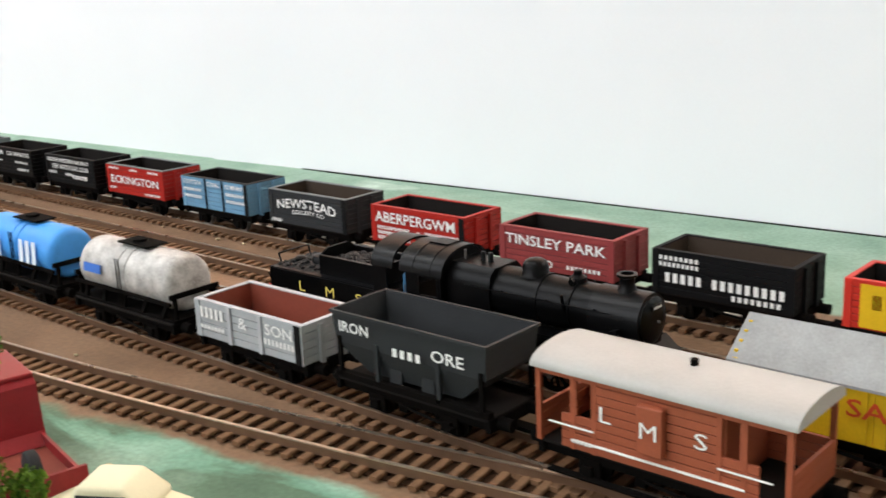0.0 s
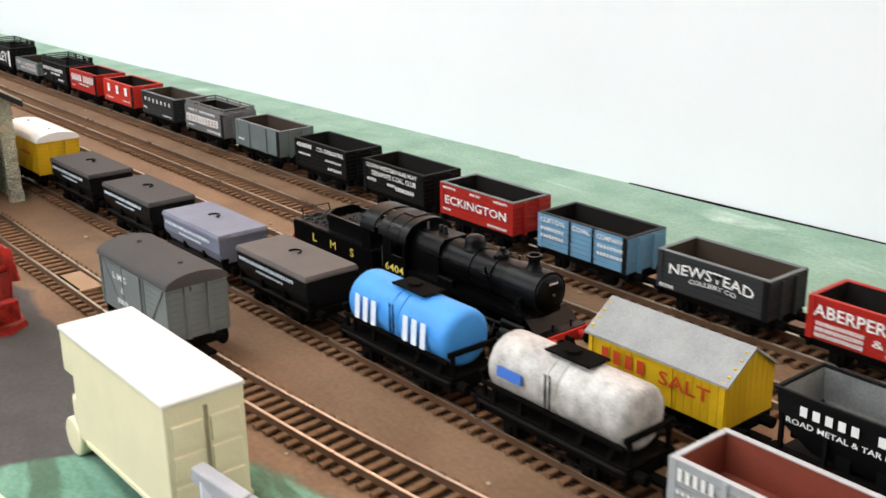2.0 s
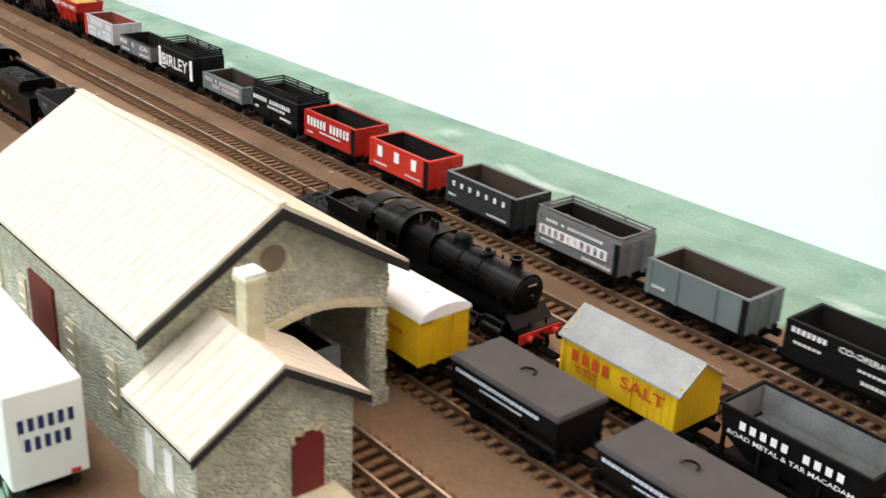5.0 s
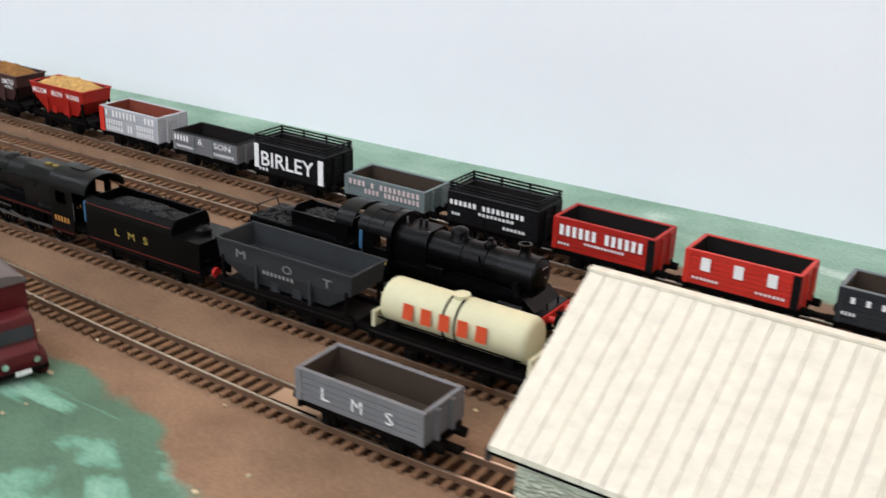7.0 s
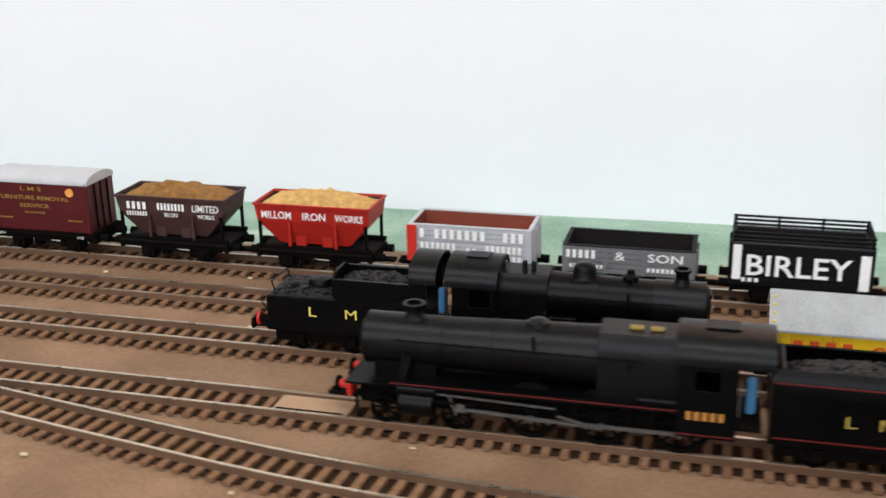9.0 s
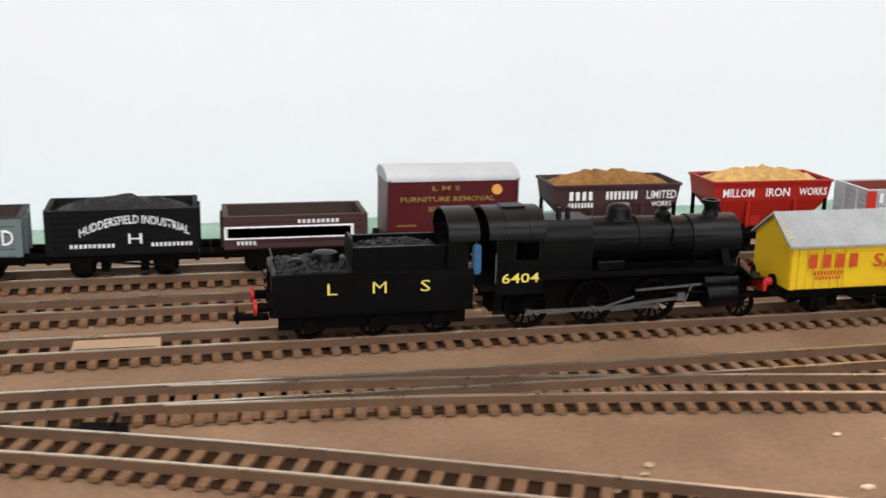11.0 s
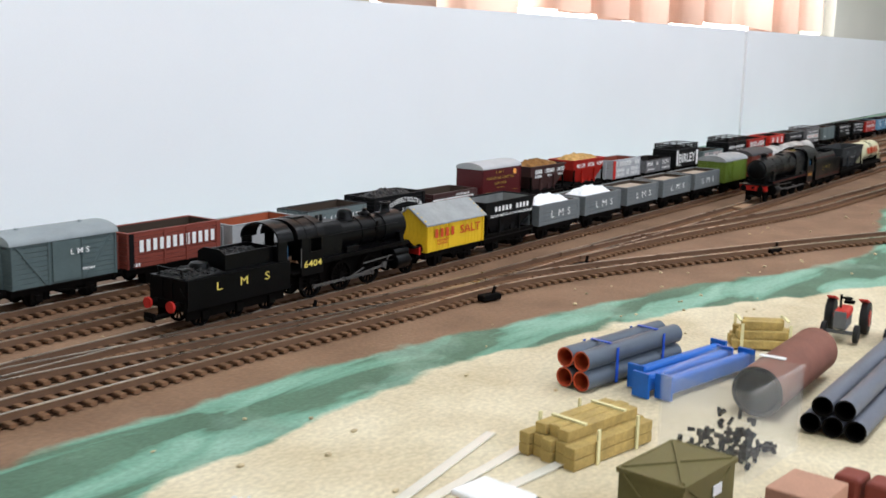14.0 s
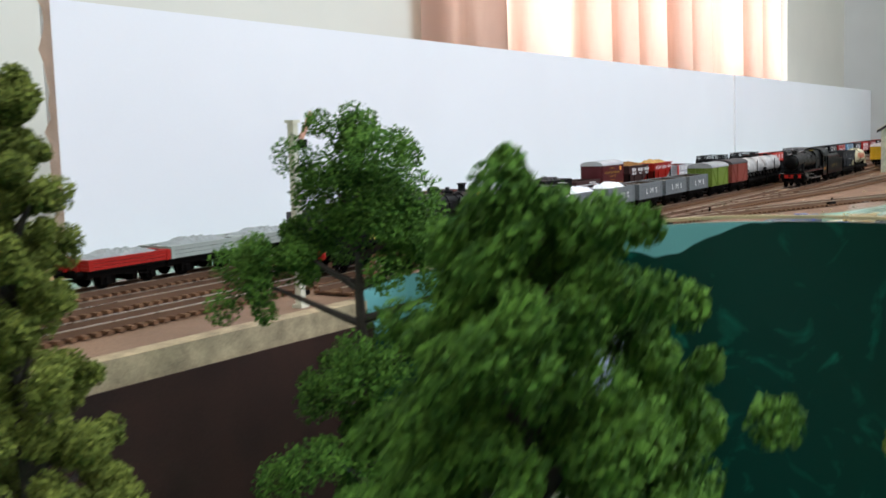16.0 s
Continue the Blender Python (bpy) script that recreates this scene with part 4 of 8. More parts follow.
def tender_chassis(e, f, x0, x1, axles, top):
    """Frames, wheels, buffers and couplings from x0 (front) to x1."""
    mid, tl = (x0 + x1) / 2 * f, abs(x1 - x0)
    for s in (-1, 1):
        bx("tender_frame", e, (mid, s * 0.0112, 0.0088), (tl - 0.004, 0.0012, 0.0076), CHASSIS)
        bx("valance", e, (mid, s * 0.0150, top - 0.0008), (tl + 0.001, 0.0008, 0.0018), LOCO)
        for ax in axles:
            spoked_wheel("tender_wheel", e, ax * f, s * 0.0086, 0.0066, 10)
            bx("tender_axlebox", e, (ax * f, s * 0.0127, 0.0068), (0.0052, 0.0022, 0.0054), CHASSIS, bevel=0.0006)
            bx("spring", e, (ax * f, s * 0.0127, 0.0108), (0.013, 0.0016, 0.0012), CHASSIS)
        cyl("tender_buffer", e, ((x1 - 0.0035) * f, s * 0.0092, 0.0142), 0.0019, 0.006, CHASSIS, "x", seg=14)
        cyl("tender_buffer_head", e, ((x1 - 0.0068) * f, s * 0.0092, 0.0142), 0.0032, 0.0014, BEAMRED, "x", seg=18)
    bx("tender_floor", e, (mid, 0, top), (tl, 0.029, 0.0012), LOCO)
    bx("tender_beam", e, ((x1 - 0.0006) * f, 0, 0.0135), (0.0014, 0.0285, 0.0048), CHASSIS)
    bx("tender_coupling", e, ((x1 - 0.008) * f, 0, 0.0075), (0.014, 0.005, 0.0016), CHASSIS)
    bx("coupling_hook", e, ((x1 - 0.0135) * f, 0, 0.0085), (0.0012, 0.008, 0.005), CHASSIS)


def lumps_of_coal(e, x0, x1, half, z, h, seed, count):
    """A heap surface with single lumps lying on it."""
    mid, L = (x0 + x1) / 2, abs(x1 - x0)
    heap = mound(e, L, half * 2, z, h, COAL, seed, "coal")
    heap.matrix_basis = pose(mid, 0, 0)
    rr = random.Random(int(seed * 10))
    bm = bmesh.new()
    for _ in range(count):
        u, v = rr.uniform(-0.94, 0.94), rr.uniform(-0.9, 0.9)
        k = (1 - abs(u) ** 3) * (1 - abs(v) ** 3)
        q = bmesh.ops.create_icosphere(bm, subdivisions=1, radius=rr.uniform(0.0007, 0.0016))
        bmesh.ops.scale(bm, vec=(rr.uniform(0.7, 1.3), rr.uniform(0.7, 1.3), rr.uniform(0.5, 1.0)), verts=q["verts"])
        bmesh.ops.translate(bm, vec=(mid + u * L / 2, v * half, z + h * k * 0.75), verts=q["verts"])
    part("coal_lump", bm, COAL, e)["kind"] = "stuff"


def small_engine(label, m, number):
    """A light 2-6-0 with a tender cab; +x is the chimney end, origin at rail height under the chimney."""
    e = thing("moving_locomotive", label, "model locomotive", m)
    f, bz = 1, 0.0342
    taper("boiler", e, -0.058, 0.0106, bz + 0.0002, -0.011, 0.0098, bz, LOCO)
    taper("smokebox", e, -0.0115, 0.0105, bz, 0.0105, 0.0105, bz, LOCO_GREY)
    turned("smokebox_door", e, (0.0105, 0, bz), [(0.0094, 0), (0.0092, 0.0006), (0.0075, 0.0016), (0.004, 0.0023), (0.0002, 0.0025)], LOCO, "x")
    bx("number_plate", e, (0.0127, 0, bz + 0.0056), (0.0006, 0.0074, 0.0016), LOCO_GREY)
    marks(e, 4, (0.0131, 0, bz + 0.0056), 0.001, 0.006, LETTER).matrix_basis = pose(0.0131, 0, bz + 0.0056, 0, 0, 90)
    cyl("door_dart", e, (0.0133, 0, bz), 0.0006, 0.002, RODSTEEL, "x", seg=8)
    bx("smokebox_saddle", e, (0, 0, 0.0215), (0.02, 0.016, 0.009), LOCO)
    for x in (-0.0205, -0.036, -0.0575):
        cyl("boiler_band", e, (x, 0, bz + 0.0002), 0.0104 if x > -0.03 else 0.0107, 0.0007, LOCO, "x", seg=40)
    prof = [(-0.0112, 0.0205), (-0.0116, 0.037), (-0.0105, 0.0425), (-0.0072, 0.0455), (0.0072, 0.0455), (0.0105, 0.0425), (0.0116, 0.037), (0.0112, 0.0205)]
    prism("firebox", e, prof, 0.0228, LOCO, loc=(-0.0691, 0, 0), smooth=True)
    turned("chimney", e, (0, 0, bz + 0.0095), [(0.0044, 0), (0.0033, 0.0016), (0.0029, 0.0034), (0.0030, 0.0056), (0.0040, 0.0060), (0.0040, 0.0070), (0.0026, 0.0071), (0.0024, 0.005)], LOCO)
    turned("dome", e, (-0.0425, 0, bz + 0.0092), [(0.0064, 0), (0.0054, 0.0013), (0.0052, 0.0042), (0.0046, 0.0058), (0.003, 0.0068), (0.0004, 0.0072)], LOCO)
    turned("top_feed", e, (-0.0222, 0, bz + 0.0090), [(0.0038, 0), (0.0034, 0.0026), (0.0018, 0.0038), (0.0016, 0.0054), (0.0003, 0.0057)], LOCO)
    for s in (-1, 1):
        bx("feed_pipe", e, (-0.0222, s * 0.0102, bz + 0.002), (0.0009, 0.0009, 0.011), LOCO, (-14 * s, 0, 0))
        cyl("feed_clack", e, (-0.0222, s * 0.0034, bz + 0.0105), 0.0012, 0.003, LOCO, "y", seg=10)
    for x in (-0.0655, -0.0695):
        turned("safety_valve", e, (x, 0, 0.0452), [(0.0014, 0), (0.0011, 0.0012), (0.0012, 0.0036), (0.0008, 0.0042)], LOCO_GREY, seg=12)
    cyl("whistle", e, (-0.0775, -0.002, 0.0475), 0.0006, 0.004, RODSTEEL, "z", seg=8)
    bx("running_plate", e, (-0.0365, 0, 0.0243), (0.088, 0.0290, 0.001), LOCO)
    bx("frame", e, (-0.041, 0, 0.0125), (0.118, 0.0105, 0.012), CHASSIS)
    bx("boiler_cradle", e, (-0.045, 0, 0.0215), (0.07, 0.012, 0.008), CHASSIS)
    bx("front_slope", e, (0.0122, 0, 0.0212), (0.0106, 0.0285, 0.0009), LOCO, (0, 40, 0))
    bx("front_platform", e, (0.0178, 0, 0.0183), (0.0066, 0.0288, 0.001), LOCO)
    for s in (-1, 1):
        bx("valance", e, (-0.0365, s * 0.0142, 0.0231), (0.088, 0.0008, 0.0018), LOCO)
        rod("steam_pipe", e, (0.0015, s * 0.0112, 0.0318), (0.0048, s * 0.0112, 0.0195), 0.0034, 0.0034, LOCO_GREY)
        bx("handrail", e, (-0.036, s * 0.0117, bz + 0.0035), (0.07, 0.0004, 0.0004), LOCO_GREY)
        for x in (-0.008, -0.03, -0.052):
            bx("handrail_knob", e, (x, s * 0.0111, bz + 0.0035), (0.0007, 0.0014, 0.0007), LOCO_GREY)
        bx("reverser_box", e, (-0.05, s * 0.0125, 0.0268), (0.012, 0.003, 0.004), LOCO, bevel=0.0005)
        bx("lamp_iron", e, (0.019, s * 0.006, 0.0205), (0.0006, 0.001, 0.004), LOCO)
        bx("front_step", e, (0.0122, s * 0.0138, 0.011), (0.004, 0.0016, 0.0008), CHASSIS)
        cab_side(e, f, -0.0803, -0.1000, 0.0165, 0.0402, (-0.0822, -0.0925, 0.0308, 0.0388), LOCO, s * 0.0150)
        bx("cab_step", e, (-0.0985, s * 0.0140, 0.0085), (0.005, 0.0018, 0.0008), CHASSIS)
        bx("step_hanger", e, (-0.0985, s * 0.0132, 0.0125), (0.0032, 0.0006, 0.009), CHASSIS)
        bx("grab_rail", e, (-0.1006, s * 0.0156, 0.028), (0.0004, 0.0004, 0.012), RODSTEEL)
    running_gear(e, f, (-0.028, -0.0565, -0.085), (0.013,), 0.0098, 0.0005, 0.0212)
    bx("cab_front", e, (-0.0806, 0, 0.0325), (0.001, 0.0290, 0.0165), LOCO)
    prism("cab_front_arch", e, arc_profile(0.0145, 0.0402, 0.0095, 16), 0.001, LOCO, loc=(-0.0806, 0, 0))
    bx("cab_floor", e, (-0.0935, 0, 0.0185), (0.026, 0.0285, 0.001), CHASSIS)
    cab_roof("cab_roof", e, -0.0795, -0.1035, 0.0158, 0.0398, 0.0108, LOCO_GREY)
    bx("roof_hatch", e, (-0.0905, 0, 0.0507), (0.010, 0.008, 0.0007), LOCO)
    for x in (-0.086, -0.096):
        cab_roof("roof_rib", e, x - 0.0003, x + 0.0003, 0.0160, 0.0398, 0.0111, LOCO_GREY)
    txt(e, number, (-0.0900, -0.0157, 0.0236), 0.0042, 0.0160, LETTERY)
    bx("crew_figure", e, (-0.1065, -0.0075, 0.0300), (0.0036, 0.004, 0.013), BLUEP, bevel=0.0015, label="tiny blue-painted crew figure")
    # tender with its own cab at the front
    x0, x1, base, tank = -0.1100, -0.1900, 0.0130, 0.0280
    tender_chassis(e, f, x0, x1, (-0.1235, -0.1495, -0.1755), base)
    mid, tl = (x0 + x1) / 2, x0 - x1
    for s in (-1, 1):
        bx("tender_side", e, (mid, s * 0.0149, (base + tank) / 2), (tl, 0.001, tank - base), LOCO)
        bx("tender_end", e, (x0 if s > 0 else x1, 0, (base + tank) / 2), (0.001, 0.0288, tank - base), LOCO)
        bx("tender_cab_side", e, (-0.1160, s * 0.0146, (tank + 0.0405) / 2), (0.0080, 0.001, 0.0405 - tank), LOCO)
        bx("bunker_side", e, (-0.1385, s * 0.0108, 0.0326), (0.0390, 0.001, 0.0094), LOCO)
        bx("bunker_rim", e, (-0.1385, s * 0.0108, 0.0374), (0.0392, 0.0015, 0.0006), LOCO_GREY)
        rod("rear_rail", e, (-0.1875, s * 0.0095, tank), (-0.1895, s * 0.0095, 0.0335), 0.0006, 0.0006, LOCO)
        bx("ladder", e, (-0.1908, s * 0.004, 0.0205), (0.0006, 0.0006, 0.014), LOCO)
        rod("side_rail", e, (-0.1902, s * 0.0135, 0.0195), (-0.1935, s * 0.0135, 0.0245), 0.0005, 0.0005, LOCO)
    bx("tank_top", e, (mid, 0, tank), (tl, 0.0295, 0.0009), LOCO)
    bx("rear_rail_bar", e, (-0.1895, 0, 0.0335), (0.0006, 0.0192, 0.0006), LOCO)
    prism("bunker_rear", e, [(-0.0113, tank), (0.0113, tank), (0.0113, 0.0374), (0.006, 0.0402), (-0.006, 0.0402), (-0.0113, 0.0374)], 0.001, LOCO, loc=(-0.1580, 0, 0))
    bx("tender_cab_front", e, (-0.1200, 0, (tank + 0.0375) / 2), (0.001, 0.0285, 0.0375 - tank), LOCO)
    cab_roof("tender_cab_roof", e, -0.1075, -0.1203, 0.0158, 0.0398, 0.0108, LOCO_GREY)
    lumps_of_coal(e, -0.1205, -0.1575, 0.0100, 0.0335, 0.0050, 3.1, 110)
    lumps_of_coal(e, -0.1590, -0.1885, 0.0125, tank + 0.0004, 0.0035, 5.7, 120)
    turned("water_filler", e, (-0.1680, 0, tank), [(0.0058, 0), (0.0056, 0.0042), (0.0048, 0.0056), (0.003, 0.006), (0.0003, 0.0062)], LOCO)
    turned("tank_vent", e, (-0.1800, -0.004, tank), [(0.0034, 0), (0.0032, 0.0034), (0.002, 0.0042), (0.0003, 0.0043)], LOCO)
    for ch, x in (("L", -0.1670), ("M", -0.1482), ("S", -0.1296)):
        txt(e, ch, (x, -0.0157, 0.0222), 0.0047, 0.0056 if ch == "M" else 0.0040, LETTERY)
    return e


def large_engine(label, m):
    """A 4-6-0 with a taper boiler and a high curved-top tender; -x is the chimney end, origin under the chimney."""
    e = thing("standing_locomotive", label, "model locomotive", m)
    f = -1
    taper("smokebox", e, -0.0195, 0.0108, 0.0340, 0.0125, 0.0108, 0.0340, LOCO_GREY)
    turned("smokebox_door", e, (-0.0195, 0, 0.0340), [(0.0096, 0), (0.0094, 0.0006), (0.0078, 0.0017), (0.004, 0.0026), (0.0002, 0.0028)], LOCO, "-x")
    taper("boiler", e, 0.0125, 0.0106, 0.0341, 0.0760, 0.0121, 0.0346, LOCO_GREY)
    for i, x in enumerate((0.0135, 0.034, 0.055, 0.0755)):
        cyl("boiler_band", e, (x, 0, 0.0341 + i * 0.00016), 0.0109 + i * 0.00046, 0.0007, LOCO, "x", seg=40)
    prof = [(-0.0120, 0.0215), (-0.0124, 0.037), (-0.0112, 0.0435), (-0.0078, 0.0472), (0.0078, 0.0472), (0.0112, 0.0435), (0.0124, 0.037), (0.0120, 0.0215)]
    prism("firebox", e, prof, 0.0310, LOCO_GREY, loc=(0.0913, 0, 0), smooth=True)
    turned("chimney", e, (0, 0, 0.0440), [(0.0052, 0), (0.0038, 0.0014), (0.0034, 0.0030), (0.0036, 0.0048), (0.0048, 0.0053), (0.0048, 0.0062), (0.0030, 0.0063), (0.0028, 0.0045)], LOCO)
    turned("top_feed", e, (0.0510, 0, 0.0450), [(0.0052, 0), (0.0048, 0.0014), (0.0032, 0.0024), (0.0003, 0.0028)], LOCO_GREY)
    for x in (0.0895, 0.0975):
        bx("valve_casing", e, (x, -0.001, 0.0477), (0.0052, 0.0034, 0.0014), BRASS, bevel=0.0005)
    bx("running_plate", e, (0.0500, 0, 0.0212), (0.1140, 0.0292, 0.001), LOCO)
    bx("frame", e, (0.0480, 0, 0.0125), (0.142, 0.0105, 0.012), CHASSIS)
    bx("saddle", e, (-0.002, 0, 0.0225), (0.026, 0.0170, 0.010), LOCO)
    bx("front_platform", e, (-0.0172, 0, 0.0188), (0.0180, 0.0288, 0.001), LOCO)
    for s in (-1, 1):
        bx("valance", e, (0.0500, s * 0.0143, 0.0200), (0.1140, 0.0008, 0.0018), LOCO)
        bx("lining", e, (0.0500, s * 0.0148, 0.0206), (0.1140, 0.0003, 0.0005), LINERED)
        rod("steam_pipe", e, (0.0000, s * 0.0118, 0.0318), (-0.0025, s * 0.0118, 0.0195), 0.0036, 0.0036, LOCO_GREY)
        bx("handrail", e, (0.0430, s * 0.0128, 0.0385), (0.1000, 0.0004, 0.0004), LOCO)
        for x in (-0.004, 0.02, 0.044, 0.068, 0.09):
            bx("handrail_knob", e, (x, s * 0.0121, 0.0385), (0.0007, 0.0016, 0.0007), LOCO)
        bx("splasher", e, (0.1000, s * 0.0125, 0.0228), (0.0180, 0.0040, 0.0034), LOCO, bevel=0.0012)
        bx("guard_iron", e, (-0.0235, s * 0.0080, 0.0055), (0.001, 0.0012, 0.010), CHASSIS)
        bx("firebox_washout_plug", e, (0.0880, s * 0.0124, 0.0360), (0.002, 0.0008, 0.002), LOCO)
        bx("feed_pipe", e, (0.0510, s * 0.0112, 0.0385), (0.0009, 0.0009, 0.014), LOCO, (-14 * s, 0, 0))
        cab_side(e, f, -0.1065, -0.1285, 0.0105, 0.0408, (-0.1125, -0.1225, 0.0300, 0.0382), LOCO, s * 0.0151)
        bx("cab_lining", e, (0.1175, s * 0.0157, 0.0118), (0.0215, 0.0003, 0.0005), LINERED)
        bx("grab_rail", e, (0.1292, s * 0.0157, 0.027), (0.0004, 0.0004, 0.012), RODSTEEL)
    running_gear(e, f, (-0.0500, -0.0780, -0.1080), (0.0110, -0.0190), 0.0118, -0.0040, 0.0245)
    bx("cab_front", e, (0.1068, 0, 0.0320), (0.001, 0.0292, 0.0195), LOCO)
    prism("cab_front_arch", e, arc_profile(0.0146, 0.0405, 0.0092, 16), 0.001, LOCO, loc=(0.1068, 0, 0))
    bx("cab_floor", e, (0.1230, 0, 0.0150), (0.0300, 0.0285, 0.001), CHASSIS)
    cab_roof("cab_roof", e, 0.1052, 0.1415, 0.0158, 0.0402, 0.0108, LOCO_GREY)
    bx("roof_hatch", e, (0.1220, 0, 0.0511), (0.013, 0.009, 0.0008), LOCO, bevel=0.0003)
    marks(e, 5, (0.1170, -0.0158, 0.0198), 0.0036, 0.0150, mat("worn_gold", (0.45, 0.2, 0.04), 0.6))
    bx("crew_figure", e, (0.1335, -0.0085, 0.0270), (0.0040, 0.0042, 0.015), BLUEP, bevel=0.0015, label="tiny blue-painted crew figure")
    # tender: tall sides that turn inwards at the top, a lower tank at the rear
    x0, x1, base = -0.1405, -0.2390, 0.0128
    tender_chassis(e, f, x0, x1, (-0.158, -0.188, -0.219), base)
    cut = 0.2170
    for s in (-1, 1):
        bx("tender_side", e, ((0.1405 + 0.2390) / 2, s * 0.0150, (base + 0.0318) / 2), (0.0985, 0.001, 0.0318 - base), LOCO)
        prof = [(s * 0.0155, 0.0318), (s * 0.0153, 0.0350), (s * 0.0143, 0.0380), (s * 0.0122, 0.0405), (s * 0.0115, 0.0400), (s * 0.0134, 0.0376), (s * 0.0143, 0.0350), (s * 0.0145, 0.0318)]
        prism("curved_coping", e, prof, cut - 0.1405, LOCO, loc=((0.1405 + cut) / 2, 0, 0), smooth=True)
        bx("tender_lining", e, ((0.1405 + cut) / 2, s * 0.0154, 0.0362), (cut - 0.142, 0.0004, 0.0005), LINERED, (-16 * s, 0, 0))
        bx("lower_lining", e, (0.1900, s * 0.0156, 0.0140), (0.096, 0.0003, 0.0005), LINERED)
        bx("tender_end", e, (0.1410 if s > 0 else 0.2385, 0, (base + 0.0318) / 2), (0.001, 0.0290, 0.0318 - base), LOCO)
        bx("rear_step", e, (0.2398, s * 0.010, 0.0200), (0.0016, 0.003, 0.0008), LOCO)
    bx("tank_top", e, (0.1897, 0, 0.0314), (0.0965, 0.0290, 0.0009), LOCO)
    prism("bunker_rear", e, [(-0.0143, 0.0314), (0.0143, 0.0314), (0.0138, 0.0375), (0.0110, 0.0410), (-0.0110, 0.0410), (-0.0138, 0.0375)], 0.001, LOCO, loc=(cut, 0, 0))
    prism("bunker_front", e, [(-0.0143, 0.0314), (0.0143, 0.0314), (0.0138, 0.0375), (0.0110, 0.0405), (-0.0110, 0.0405), (-0.0138, 0.0375)], 0.001, LOCO, loc=(0.1445, 0, 0))
    lumps_of_coal(e, 0.1455, 0.2160, 0.0118, 0.0335, 0.0075, 8.3, 170)
    turned("water_filler", e, (0.2275, 0, 0.0316), [(0.005, 0), (0.0048, 0.003), (0.0035, 0.0042), (0.0003, 0.0045)], LOCO)
    for ch, x in (("L", 0.1690), ("M", 0.1815), ("S", 0.1940)):
        txt(e, ch, (x, -0.0158, 0.0232), 0.0046, 0.0054 if ch == "M" else 0.0038, mat("worn_yellow_lettering", (0.42, 0.3, 0.06), 0.6, bump=0))
    return e


# ---- tracks ----
def build_track(name, pts, x0, x1, near, label):
    e = thing(name, label, "model track", pose(0, 0, 0), "railway tracks", "structure")
    n = max(2, int((x1 - x0) / 0.02))
    xs = [x0 + (x1 - x0) * i / n for i in range(n + 1)]
    line = [(x, curve_y(pts, x)) for x in xs]

    def offset(d):
        out = []
        for i, (x, y) in enumerate(line):
            a, b = line[max(i - 1, 0)], line[min(i + 1, n)]
            v = Vector((b[0] - a[0], b[1] - a[1])).normalized()
            out.append((x - v.y * d, y + v.x * d))
        return out
    g = 0.0089
    for s in (-1, 1):
        part("rail", strip(offset(s * g - 0.0006), 0.0022, RAIL - 0.0005, 0.0012), RAILM, e)
        part("rail_head", strip(offset(s * g - 0.0007), RAIL - 0.0005, RAIL, 0.0014), RAILTOP, e)
    # flat strip whose dark colour includes the shade in the sleeper gaps
    part("gap_shade_strip", strip(offset(-0.0125), 0.0004, 0.0008, 0.025), WEBSHADE, e)
    me = None
    bm = bmesh.new()
    bmesh.ops.create_cube(bm, size=1)
    bmesh.ops.scale(bm, vec=(0.0036, 0.0305, 0.0019), verts=bm.verts)
    bmesh.ops.bevel(bm, geom=[ed for ed in bm.edges if ed.calc_length() > 0.02], offset=0.0004, segments=1, affect="EDGES")
    me = mesh_from(bm, SLEEPER)
    step = 0.0078
    count = int((x1 - x0) / step)
    rest_v, rest_f = [], []
    made = 0
    for i in range(count):
        x = x0 + (i + 0.5) * step
        y = curve_y(pts, x)
        a = math.atan2(curve_y(pts, x + 0.004) - curve_y(pts, x - 0.004), 0.008)
        if near[0] <= x <= near[1] and made < 298:
            place("sleeper", me, e, (x, y, 0.00165), (0, 0, math.degrees(a)))
            made += 1
        else:
            k = len(rest_v)
            for sx in (-1, 1):
                for sy in (-1, 1):
                    px, py = sx * 0.0018, sy * 0.01525
                    for z in (0.0007, 0.0026):
                        rest_v.append((x + px * math.cos(a) - py * math.sin(a), y + px * math.sin(a) + py * math.cos(a), z))
            rest_f += [(k + p, k + q, k + r, k + t) for p, q, r, t in ((1, 5, 7, 3), (0, 1, 3, 2), (4, 6, 7, 5), (0, 4, 5, 1), (2, 3, 7, 6))]
    if rest_v:
        m2 = bpy.data.meshes.new("sleepers")
        m2.from_pydata(rest_v, [], rest_f)
        m2.materials.append(SLEEPER)
        o = place("far_sleepers", m2, e)
        o["kind"] = "stuff"
    return e


build_track("track_1", T1, -1.6, 3.3, (-0.6, 1.75), "model track along the backscene, tan sleepers and worn rails")
build_track("track_2", T2, -1.6, 3.3, (-0.6, 1.75), "empty model track with tan sleepers")
build_track("track_3", T3, -1.6, 3.3, (-0.6, 1.75), "model track carrying the moving train")
build_track("track_4", T4, -0.52, 2.6, (-0.5, 1.85), "model siding track with tan sleepers")
build_track("track_5", T5, 0.0, 2.08, (0.0, 2.08), "model siding track past the goods shed")
build_track("track_6", T7, -0.62, 0.5, (-0.62, 0.5), "model branch track ending at a buffer stop")


# ---- wagons standing on the back track ----
W = LETTER
def t1(x):
    return on(T1, x)


